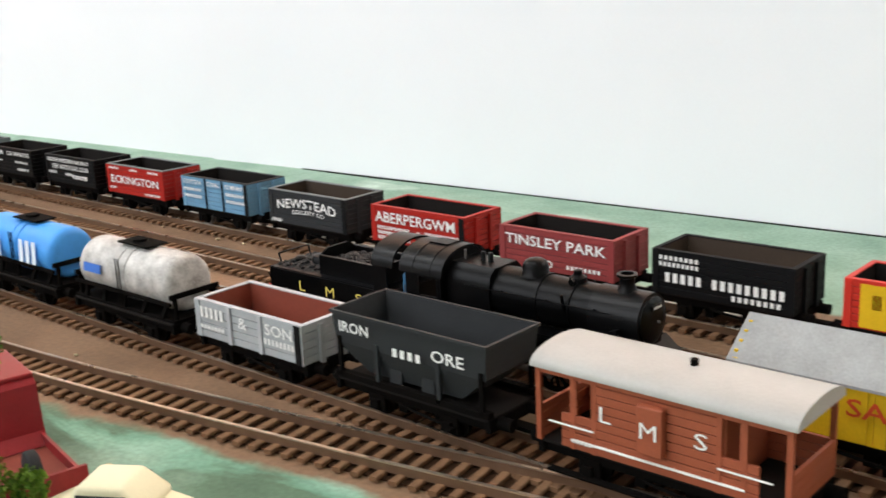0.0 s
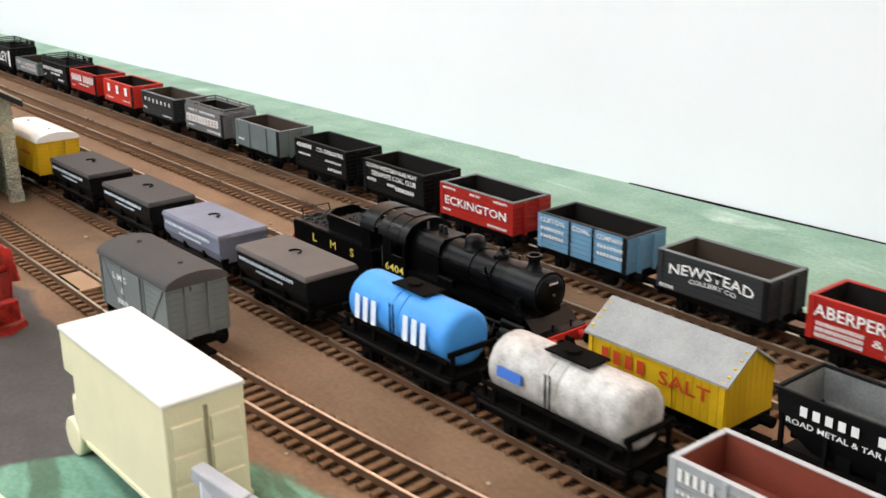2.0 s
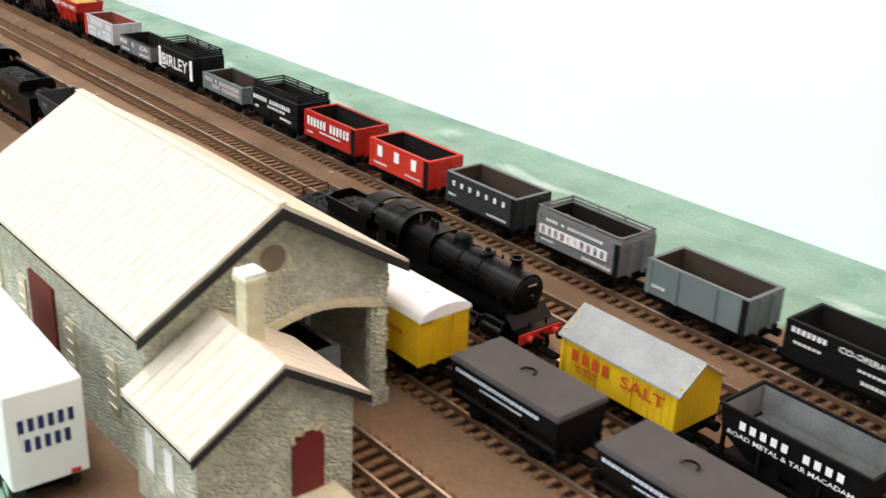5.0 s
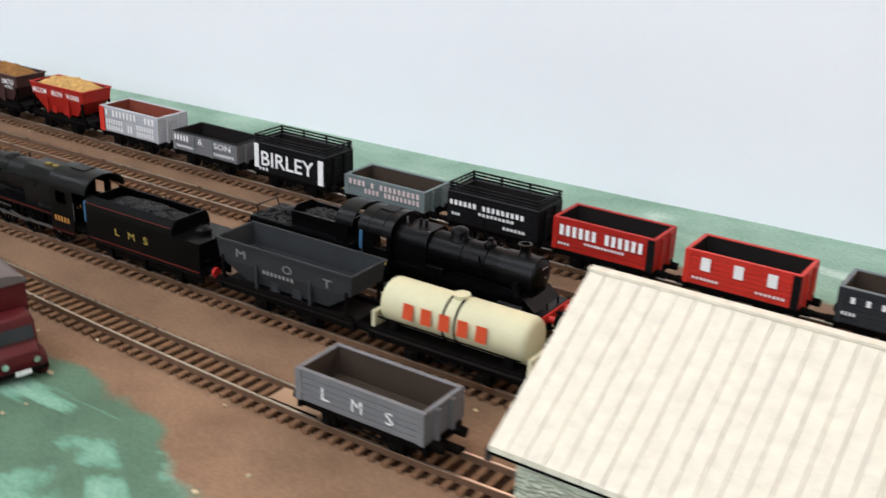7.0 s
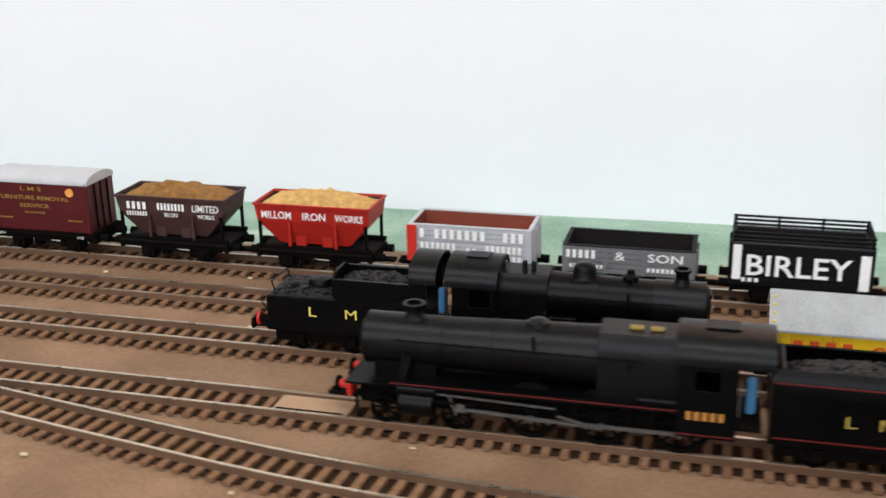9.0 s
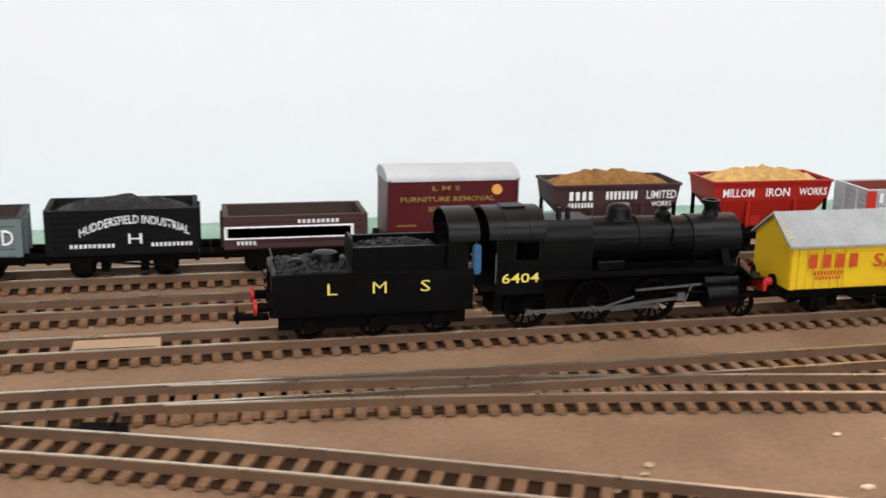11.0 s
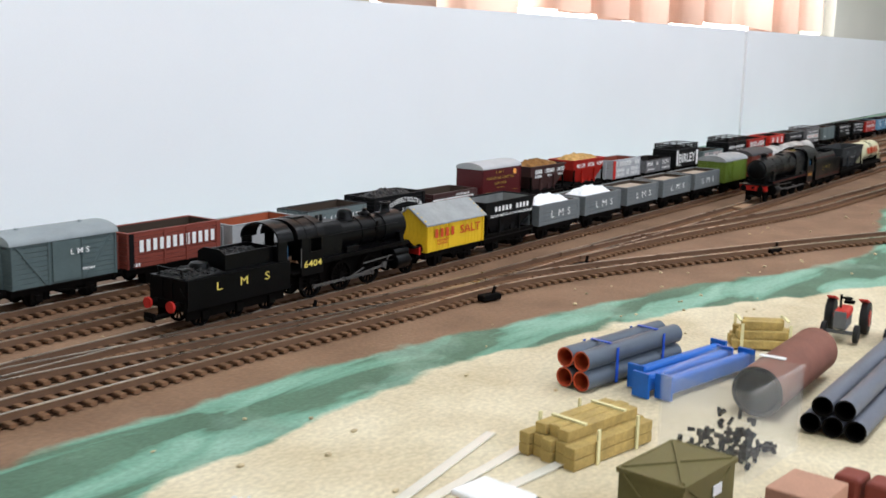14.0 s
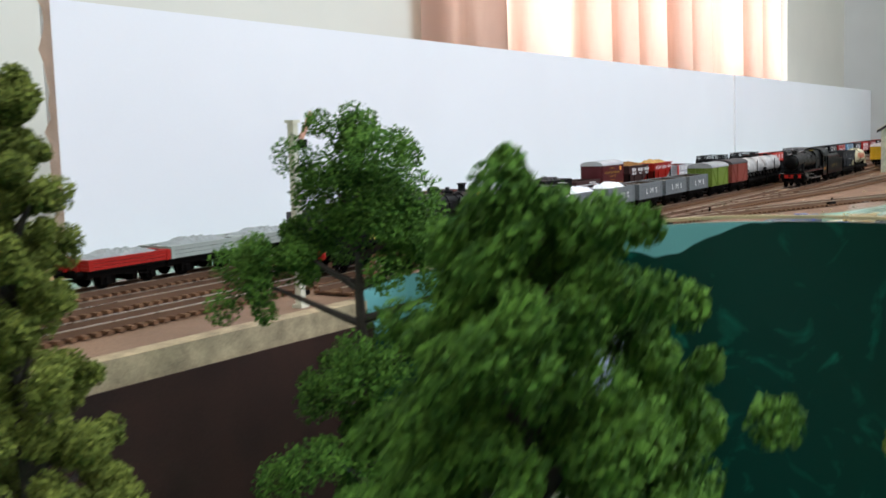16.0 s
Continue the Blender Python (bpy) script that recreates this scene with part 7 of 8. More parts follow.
def excavator_arm(m):
    e = thing("excavator", "grey toy excavator arm with toothed bucket", "toy excavator", m)
    for a, b, w in (((0.05, 0.006, 0.018), (0.012, 0, 0.030), 0.006), ((0.012, 0.0, 0.030), (-0.012, -0.002, 0.034), 0.006), ((0.04, 0.004, 0.026), (0.062, 0.006, 0.032), 0.005), ((-0.008, -0.001, 0.033), (0.008, -0.012, 0.012), 0.005)):
        a, b = Vector(a), Vector(b)
        o = bx("arm", e, (0, 0, 0), (w, w, (b - a).length), GREYP, bevel=0.0008)
        o.matrix_basis = Matrix.Translation((a + b) / 2) @ (b - a).to_track_quat("Z", "Y").to_matrix().to_4x4()
    bx("bucket", e, (0.0, -0.014, 0.008), (0.015, 0.012, 0.013), GREYP, (20, 0, 25), bevel=0.0025)
    for k in range(5):
        bx("tooth", e, (-0.0105, -0.021 + k * 0.003, 0.006), (0.006, 0.0012, 0.0012), WHITEP, (0, -20, 30))
    bx("machine_body", e, (0.066, 0.012, 0.013), (0.032, 0.026, 0.014), GREYP, bevel=0.002)
    for s in (-1, 1):
        bx("crawler_track", e, (0.066, 0.012 + s * 0.012, 0.0045), (0.04, 0.007, 0.009), RUBBER, bevel=0.003)
    return e


excavator_arm(pose(1.655, -0.285, 0, 0, 0, 8))


def breakdown_truck(m):
    e = thing("horse_box", "dark red railway lorry body with low red bed", "toy lorry", m)
    prism("curved_body", e, [(-0.021, 0.010), (0.018, 0.010), (0.022, 0.012), (0.017, 0.016), (0.0145, 0.033), (0.012, 0.035), (-0.021, 0.035)], 0.03, mat("lorry_dark_red", (0.22, 0.012, 0.016), 0.35), axis="y")
    bx("roof", e, (-0.0045, 0, 0.0358), (0.034, 0.03, 0.0018), MATS["lorry_dark_red"], bevel=0.0006)
    bx("bed", e, (0.035, 0, 0.010), (0.06, 0.028, 0.003), BROWNRED)
    for s in (-1, 1):
        bx("side_rail", e, (0.038, s * 0.0138, 0.0135), (0.054, 0.0012, 0.004), MATS["lorry_dark_red"])
    bx("end_rail", e, (0.0645, 0, 0.0155), (0.0014, 0.028, 0.009), MATS["lorry_dark_red"])
    txt(e, "LMS", (-0.001, -0.0155, 0.022), 0.005, 0.013, LETTER)
    marks(e, 1, (-0.002, -0.0155, 0.030), 0.006, 0.005, LETTERY)
    cyl("spare_wheel", e, (0.045, 0.002, 0.0145), 0.007, 0.004, RUBBER, "y", bevel=0.001)
    wheels(e, (-0.012, 0.05), 0.0115, 0.0062, MAROON)
    return e


breakdown_truck(pose(1.755, -0.264, 0, 0, 0, -12))
e = thing("cream_car", "cream saloon car with rounded roof", "toy car", pose(1.838, -0.268, 0, 0, 0, 30), "toy cars in the yard")
body_of(e, ((-0.024, 0.0105, 0.004, 0.010, 0.0085, 0.012), (-0.012, 0.0115, 0.004, 0.0125, 0.0095, 0.0145), (0.016, 0.0115, 0.004, 0.0125, 0.0095, 0.0145), (0.026, 0.0105, 0.004, 0.010, 0.0085, 0.012)), CREAM)
body_of(e, ((-0.010, 0.0098, 0.0135, 0.015, 0.009, 0.0155), (-0.005, 0.0098, 0.0135, 0.019, 0.0085, 0.0225), (0.010, 0.0098, 0.0135, 0.019, 0.0085, 0.0228), (0.018, 0.0098, 0.0135, 0.015, 0.009, 0.0155)), CREAM, "cabin")
for s in (-1, 1):
    bx("side_window", e, (0.0035, s * 0.0094, 0.0185), (0.016, 0.0008, 0.0038), GLASSY)
wheels(e, (-0.015, 0.016), 0.0102, 0.0048, CHROME, 0.003)

# wooden uncoupler ramps between the rails
for x, tr in ((1.352, T5), (0.785, T5), (0.372, T4), (-0.02, T3)):
    r = thing("uncoupler_ramp", "small tan board set between the rails", "track ramp", pose(x, curve_y(tr, x), 0.0027), "uncoupler ramps")
    bx("board", r, (0, 0, 0.0012), (0.034, 0.0145, 0.0022), mat("ramp_tan", (0.36, 0.23, 0.14), 0.7), bevel=0.0006)
    bx("edge_strip", r, (0, -0.0066, 0.0026), (0.03, 0.0008, 0.0008), CHASSIS)


# ---- trees ----
def leaf_material(name, a, b):
    m = bpy.data.materials.new(name)
    m.use_nodes = True
    t = m.node_tree
    bs = t.nodes["Principled BSDF"]
    geo = t.nodes.new("ShaderNodeNewGeometry")
    tc = t.nodes.new("ShaderNodeTexCoord")
    n = t.nodes.new("ShaderNodeTexNoise")
    n.inputs["Scale"].default_value = 60
    t.links.new(tc.outputs["Object"], n.inputs["Vector"])
    mixf = t.nodes.new("ShaderNodeMath")
    mixf.operation = "MULTIPLY_ADD"
    mixf.inputs[1].default_value = 0.45
    t.links.new(geo.outputs["Random Per Island"], mixf.inputs[0])
    sc = t.nodes.new("ShaderNodeMath")
    sc.operation = "MULTIPLY"
    sc.inputs[1].default_value = 0.6
    t.links.new(n.outputs[0], sc.inputs[0])
    t.links.new(sc.outputs[0], mixf.inputs[2])
    r = t.nodes.new("ShaderNodeValToRGB")
    r.color_ramp.elements[0].position, r.color_ramp.elements[1].position = 0.2, 0.75
    r.color_ramp.elements[0].color, r.color_ramp.elements[1].color = (*a, 1), (*b, 1)
    t.links.new(mixf.outputs[0], r.inputs[0])
    t.links.new(r.outputs[0], bs.inputs["Base Color"])
    bs.inputs["Roughness"].default_value = 0.85
    bs.inputs["Specular IOR Level"].default_value = 0.2
    return m


LEAF = leaf_material("foliage_green", (0.014, 0.05, 0.008), (0.125, 0.255, 0.032))
LEAFB = leaf_material("foliage_bright", (0.025, 0.075, 0.006), (0.2, 0.33, 0.04))
LEAFY = leaf_material("foliage_olive", (0.04, 0.06, 0.008), (0.22, 0.26, 0.045))
BARK = mat("bark_grey", (0.07, 0.055, 0.045), 0.9, var=0.3, scale=150)


def tree(label, x, y, z0, top, lumps, leaf, seed, flecks=850, fleck=0.0014):
    """Tapered trunk, limbs to each clump, and clumps of many small leaf flecks."""
    rnd = random.Random(seed)
    e = thing("tree", label, "model tree", pose(x, y, z0), "model trees")
    H = top - z0
    bm = bmesh.new()

    def limb(a, b, r0, r1):
        d = (b - a)
        q = d.to_track_quat("Z", "Y")
        ra, rb = [], []
        for k in range(7):
            v = q @ Vector((math.cos(k * 0.8976), math.sin(k * 0.8976), 0))
            ra.append(bm.verts.new(a + v * r0))
            rb.append(bm.verts.new(b + v * r1))
        for k in range(7):
            bm.faces.new((ra[k], ra[(k + 1) % 7], rb[(k + 1) % 7], rb[k]))

    pts = [Vector((0, 0, 0)), Vector((0.002, 0.001, H * 0.35)), Vector((-0.001, 0.002, H * 0.65)), Vector((0, 0, H * 0.92))]
    for i in range(3):
        limb(pts[i], pts[i + 1], 0.0045 * (1 - i * 0.28), 0.0045 * (1 - (i + 1) * 0.28))
    for lx, ly, lz, r in lumps:
        base = Vector((0, 0.001, max(0.1 * H, lz * H - 0.35 * abs(lx) - 0.012)))
        limb(base, Vector((lx, ly, lz * H)), 0.0019, 0.0006)
    part("trunk", bm, BARK, e)
    v, f = [], []
    for lx, ly, lz, r in lumps:
        sub = [(Vector((lx, ly, lz * H)) + Vector((rnd.gauss(0, 1), rnd.gauss(0, 1), rnd.gauss(0, 0.8))) * r * 0.5, r * rnd.uniform(0.3, 0.55)) for _ in range(9)]
        for c, cr in sub:
            for _ in range(int(flecks / 9 * 4)):
                d = Vector((rnd.gauss(0, 1), rnd.gauss(0, 1), rnd.gauss(0, 1))).normalized() * cr * rnd.uniform(0.55, 1.08)
                p = c + d
                u = Vector((rnd.gauss(0, 1), rnd.gauss(0, 1), rnd.gauss(0, 1))).normalized()
                w = u.orthogonal().normalized()
                s = fleck * rnd.uniform(0.5, 1.1)
                k = len(v)
                v += [p + u * s, p + w * s * 0.6, p - u * s, p - w * s * 0.6 + u.cross(w) * s * 0.3]
                f += [(k, k + 1, k + 2), (k, k + 2, k + 3)]
    me = bpy.data.meshes.new("crown")
    me.from_pydata(v, [], f)
    me.materials.append(leaf)
    place("crown", me, e)
    return e


def crown_lumps(seed, n, wide, lo, hi, r, shrink=0.15):
    rnd = random.Random(seed)
    out = [(0, 0, hi - 0.02, r * (0.85 - 0.6 * shrink))]
    for i in range(n):
        h = lo + (hi - lo) * (i + 0.5) / n
        q = (h - lo) / (hi - lo)
        spread = wide * (1.0 - (0.72 + 0.25 * shrink) * q ** (1.3 - 0.5 * shrink))
        a = i * 2.4 + rnd.uniform(-0.4, 0.4)
        k = spread * rnd.uniform(0.65, 1.0)
        out.append((k * math.cos(a), k * math.sin(a), h, r * rnd.uniform(0.75, 1.15) * (1.05 - shrink * q)))
    return out


def spreading_lumps():
    """An open crown: a domed top, wide side boughs with gaps round the trunk, and a low skirt."""
    rnd = random.Random(21)
    out = []
    for u, z, r in ((0, 0.099, 0.013), (0.004, 0.086, 0.017), (-0.012, 0.077, 0.015), (0.014, 0.074, 0.015), (0.021, 0.06, 0.013), (-0.02, 0.062, 0.013), (-0.034, 0.05, 0.016), (-0.043, 0.038, 0.013), (-0.024, 0.049, 0.01), (0.03, 0.05, 0.014), (0.043, 0.036, 0.016), (0.05, 0.018, 0.015), (0.026, 0.013, 0.015), (0.002, 0.0, 0.015), (-0.02, -0.008, 0.014), (0.045, -0.008, 0.015), (0.012, -0.022, 0.016), (-0.016, -0.032, 0.015), (0.032, -0.036, 0.015), (-0.003, -0.05, 0.014)):
        v = rnd.uniform(-0.016, 0.016)
        out.append((0.53 * u + 0.85 * v, -0.85 * u + 0.53 * v, (z + 0.12) / 0.232, r * 1.3))
    return out


tree("bushy bright green model tree of soft foam foliage", 1.848, -0.337, 0.0, 0.104, crown_lumps(4, 17, 0.028, 0.3, 0.93, 0.018), LEAFB, 4, 1000, 0.0011)
tree("tall green model tree with clumped layered foliage", -0.781, -0.275, -0.12, 0.112, spreading_lumps(), LEAF, 7, 1000, 0.0012)
tree("dark green model tree with dense foliage", -0.993, -0.463, -0.12, 0.0925, crown_lumps(9, 34, 0.046, 0.56, 0.97, 0.016, 0.5), LEAF, 9, 900, 0.001)
tree("olive green conical model tree", -0.9425, -0.265, -0.12, 0.126, crown_lumps(12, 30, 0.033, 0.3, 0.96, 0.017, 0.6), LEAFY, 12, 900, 0.0012)
tree("slim olive green model tree", -0.889, -0.524, -0.12, 0.102, crown_lumps(15, 16, 0.007, 0.4, 0.95, 0.0095, 0.2), LEAFY, 15, 700, 0.0009)

# ---- valley cottage, signal, buffer stop ----
e = thing("cottage", "small cottage with blue-grey slate roof in the valley", "model building", pose(-0.72, -0.345, -0.12, 0, 0, -10))
bx("wall", e, (0, 0, 0.05), (0.075, 0.05, 0.1), STONEB)
SLATEB = mat("blue_grey_slate", (0.19, 0.22, 0.28), 0.75, var=0.1)
for s in (-1, 1):
    for k in range(14):
        t0, t1_ = k / 14, (k + 1) / 14
        slab(e, (-0.042, s * 0.032 * (1 - t0), 0.096 + 0.034 * t0), (0.042, s * 0.032 * (1 - t0), 0.096 + 0.034 * t0), (0.042, s * 0.032 * (1 - t1_), 0.0955 + 0.034 * t1_), (-0.042, s * 0.032 * (1 - t1_), 0.0955 + 0.034 * t1_), 0.0012, SLATEB, "slate_course")
prism("gable", e, [(-0.025, 0.098), (0.025, 0.098), (0, 0.128)], 0.072, STONEB)

e = thing("signal", "cream semaphore signal post with raised banded arm", "model signal", pose(-0.661, -0.1419, 0))
IV = mat("signal_ivory", (0.68, 0.66, 0.52), 0.5)
bx("post", e, (0, 0, 0.053), (0.0042, 0.0042, 0.106), IV)
bx("post_cap", e, (0, 0, 0.1068), (0.0062, 0.0062, 0.0016), IV)
bx("arm", e, (0.0085, -0.003, 0.104), (0.019, 0.0008, 0.0036), mat("arm_salmon", (0.55, 0.3, 0.2), 0.5), (0, -55, 0))
bx("arm_band", e, (0.0115, -0.0035, 0.108), (0.003, 0.0008, 0.0038), BLACK, (0, -55, 0))
bx("lamp_bracket", e, (0.004, -0.003, 0.094), (0.006, 0.003, 0.005), CHASSIS)
bx("base", e, (0, 0, 0.001), (0.007, 0.007, 0.002), IV)
bx("balance_lever", e, (0.004, 0, 0.008), (0.008, 0.0015, 0.003), CHASSIS)

e = thing("buffer_stop", "rust-red rail buffer stop with dark beam", "buffer stop", pose(-0.556, -0.1315, 0, 0, 0, 3))
RS = mat("rust_red", (0.22, 0.075, 0.05), 0.7, var=0.25)
for s in (-1, 1):
    for dx, ang in ((-0.008, 38), (0.012, -50)):
        bx("strut", e, (dx, s * 0.0085, 0.012), (0.0026, 0.0026, 0.028), RS, (0, ang, 0))
    bx("base_rail", e, (0.002, s * 0.0085, 0.0055), (0.045, 0.0022, 0.003), RS)
    cyl("buffer_pad", e, (0.004, s * 0.009, 0.0235), 0.0025, 0.004, WHITEP, "x", seg=14)
bx("beam", e, (0, 0, 0.0235), (0.005, 0.032, 0.006), CHASSIS, bevel=0.0006)
bx("cross_tie", e, (-0.012, 0, 0.007), (0.003, 0.022, 0.0026), RS)
bx("lamp", e, (0, 0.002, 0.0285), (0.004, 0.004, 0.004), WHITEP, bevel=0.0006)

# ---- goods on the cream yard ----
PIPE = mat("pipe_slate", (0.09, 0.11, 0.14), 0.4)
PRED = mat("pipe_end_red", (0.4, 0.06, 0.02), 0.6)
BAND = mat("band_blue", (0.02, 0.08, 0.5), 0.4)


def tube(parent, c, r, l, m, inner, name="pipe", rot=0.0):
    bm = bmesh.new()
    n = 28
    rings = []
    for x, rr in ((-l / 2, r), (l / 2, r), (l / 2, r * 0.84), (-l / 2, r * 0.84)):
        rings.append([bm.verts.new((x, rr * math.cos(2 * math.pi * k / n), rr * math.sin(2 * math.pi * k / n))) for k in range(n)])
    for i in range(4):
        a, b = rings[i], rings[(i + 1) % 4]
        for k in range(n):
            f = bm.faces.new((a[k], a[(k + 1) % n], b[(k + 1) % n], b[k]))
            f.material_index = 1 if i in (1, 2, 3) else 0
    bmesh.ops.recalc_face_normals(bm, faces=bm.faces)
    me = mesh_from(bm, m, True)
    me.materials.append(inner)
    return place(name, me, parent, c)


e = thing("pipe_stack", "strapped stack of four slate-blue pipes, red inside", "pipe stack", pose(-0.247, -0.3155, 0.0006, 0, 0, -9) @ Matrix.Diagonal((0.84, 0.7, 0.7, 1)))
for yy, zz in ((-0.0072, 0.0072), (0.0072, 0.0072), (-0.0068, 0.0212), (0.0072, 0.0214)):
    tube(e, (0, yy, zz), 0.0070, 0.096, PIPE, PRED)
for x in (-0.022, 0.026):
    bx("strap", e, (x, 0, 0.0289), (0.0022, 0.017, 0.0006), BAND)
    for s in (-1, 1):
        bx("strap_side", e, (x, s * 0.0146, 0.0145), (0.0022, 0.0006, 0.025), BAND)
e = thing("girder_bundle", "bright blue flanged girders lying side by side", "girders", pose(-0.238, -0.3475, 0.0006, 0, 0, -11))
GB_ = mat("girder_blue", (0.02, 0.13, 0.5), 0.4)
for k, dx in ((-1, 0.002), (0, -0.003), (1, 0.006)):
    bx("girder", e, (dx, k * 0.0095, 0.006), (0.072, 0.0055, 0.0085), GB_, bevel=0.0016)
    for s in (-1, 1):
        bx("flange", e, (dx + s * 0.036, k * 0.0095, 0.006), (0.0016, 0.0092, 0.012), GB_)
WOODP = mat("pale_timber", (0.42, 0.3, 0.1), 0.7, var=0.25, scale=200)
TAPE = mat("cream_band", (0.75, 0.7, 0.4), 0.6)


def timber(label, m, rows):
    e = thing("timber_bundle", label, "timber bundle", m, "timber bundles")
    z = 0.0
    for n, L in rows:
        for i in range(n):
            bx("plank", e, ((i % 2) * 0.002, (i - (n - 1) / 2) * 0.0058, z + 0.0024), (L, 0.0054, 0.0046), WOODP, bevel=0.0004)
        z += 0.0048
    for x in (-0.012, 0.014):
        bx("band", e, (x, 0, z + 0.0004), (0.0016, 0.0058 * rows[-1][0], 0.0008), TAPE)
        for s in (-1, 1):
            bx("band_side", e, (x, s * (0.0029 * rows[0][0] + 0.0006), z / 2), (0.0016, 0.0008, z), TAPE)


timber("banded bundle of pale timber planks", pose(-0.352, -0.3515, 0.0006, 0, 0, -10), ((5, 0.052), (5, 0.052), (3, 0.046)))
timber("small stepped bundle of timber with cream bands", pose(-0.146, -0.3515, 0.0006, 0, 0, -60), ((4, 0.034), (3, 0.028), (2, 0.022)))
e = thing("boiler_pipe", "large rust-brown cylinder with dark open end", "pipe", pose(-0.226, -0.393, 0.0006, 0, 0, 1) @ Matrix.Diagonal((0.85, 0.85, 0.85, 1)))
tube(e, (0, 0, 0.014), 0.0138, 0.105, mat("rust_brown", (0.2, 0.085, 0.06), 0.75, var=0.2), CHASSIS, "shell")
bx("label_strip", e, (-0.03, 0, 0.0281), (0.004, 0.014, 0.0006), WHITEP)
e = thing("conduit_stack", "stack of grey plastic conduits", "pipe stack", pose(-0.213, -0.4265, 0.0006, 0, 0, 1))
for yy, zz in ((-0.011, 0.0046), (-0.0015, 0.0046), (0.008, 0.0046), (-0.006, 0.0128), (0.0035, 0.0128)):
    tube(e, (0, yy, zz), 0.0046, 0.125, mat("conduit_grey", (0.13, 0.14, 0.17), 0.5), CHASSIS, "conduit")


def tractor(label, m, hood):
    e = thing("tractor", label, "toy tractor", m, "toy tractors")
    bx("engine", e, (-0.008, 0, 0.012), (0.022, 0.008, 0.008), mat("tractor_metal", (0.14, 0.15, 0.16), 0.5), bevel=0.0008)
    bx("bonnet", e, (-0.009, 0, 0.0185), (0.024, 0.0095, 0.006), hood, bevel=0.002)
    bx("grille", e, (-0.0215, 0, 0.0155), (0.0012, 0.008, 0.011), mat("tractor_metal", (0.14, 0.15, 0.16), 0.5))
    for s in (-1, 1):
        cyl("rear_tyre", e, (0.012, s * 0.0115, 0.0115), 0.0115, 0.0055, RUBBER, "y", seg=30, bevel=0.0012)
        cyl("rear_hub", e, (0.012, s * 0.0144, 0.0115), 0.0055, 0.0006, hood, "y", seg=20)
        cyl("front_tyre", e, (-0.017, s * 0.0105, 0.0062), 0.0062, 0.0034, RUBBER, "y", seg=24, bevel=0.0008)
        bx("mudguard", e, (0.010, s * 0.0105, 0.0235), (0.016, 0.006, 0.001), hood, (0, 18, 0))
    bx("seat", e, (0.014, 0, 0.021), (0.006, 0.007, 0.002), CHASSIS, bevel=0.0006)
    bx("axle", e, (-0.017, 0, 0.0062), (0.0022, 0.02, 0.0022), mat("tractor_metal", (0.14, 0.15, 0.16), 0.5))
    cyl("steering_wheel", e, (0.004, 0, 0.0255), 0.0035, 0.0008, CHASSIS, "z", seg=18)
    cyl("exhaust", e, (-0.010, 0.002, 0.0255), 0.0008, 0.01, CHASSIS, "z", seg=8)


tractor("red and grey toy tractor with large tyres", pose(-0.094, -0.3835, 0.0006, 0, 0, 6) @ Matrix.Diagonal((0.85, 0.85, 0.85, 1)), RED2)
tractor("blue-grey toy tractor with large tyres", pose(-0.088, -0.4175, 0.0006, 0, 0, 4) @ Matrix.Diagonal((0.85, 0.85, 0.85, 1)), mat("tractor_grey", (0.12, 0.15, 0.19), 0.4))

OLIVE = mat("olive_crate", (0.14, 0.12, 0.045), 0.6)
e = thing("crate", "olive-brown packing crate with crossed lid battens", "crate", pose(-0.404, -0.413, 0.0006, 0, 0, -6) @ Matrix.Diagonal((0.72, 0.72, 0.72, 1)))
bx("box", e, (0, 0, 0.018), (0.05, 0.034, 0.032), OLIVE, bevel=0.0006)
for s in (-1, 1):
    bx("skid", e, (0, s * 0.012, 0.001), (0.048, 0.004, 0.002), OLIVE)
    bx("lid_batten", e, (0, 0, 0.0344), (0.056, 0.0014, 0.001), OLIVE, (0, 0, 34 * s))
    bx("rim_batten", e, (0, s * 0.0172, 0.033), (0.051, 0.0014, 0.0024), OLIVE)
    bx("end_batten", e, (s * 0.0252, 0, 0.033), (0.0014, 0.034, 0.0024), OLIVE)
    bx("side_batten", e, (-0.0254, 0, 0.018), (0.001, 0.0018, 0.042), OLIVE, (48 * s, 0, 0))
    bx("front_batten", e, (0, -0.0174, 0.018), (0.0018, 0.001, 0.055), OLIVE, (0, 56 * s, 0))
bx("label_plate", e, (-0.0258, -0.005, 0.007), (0.0006, 0.007, 0.006), WHITEP)
bx("label_plate", e, (0.006, -0.0178, 0.024), (0.008, 0.0006, 0.005), WHITEP)


def clear_plastic():
    """Thin clear sheet: mostly see-through, a little milky, with a glossy face."""
    m = bpy.data.materials.new("clear_plastic")
    m.use_nodes = True
    t = m.node_tree
    b = t.nodes["Principled BSDF"]
    b.inputs["Base Color"].default_value = (0.8, 0.82, 0.84, 1)
    b.inputs["Roughness"].default_value = 0.12
    b.inputs["Specular IOR Level"].default_value = 0.6
    b.inputs["Alpha"].default_value = 0.07
    return m


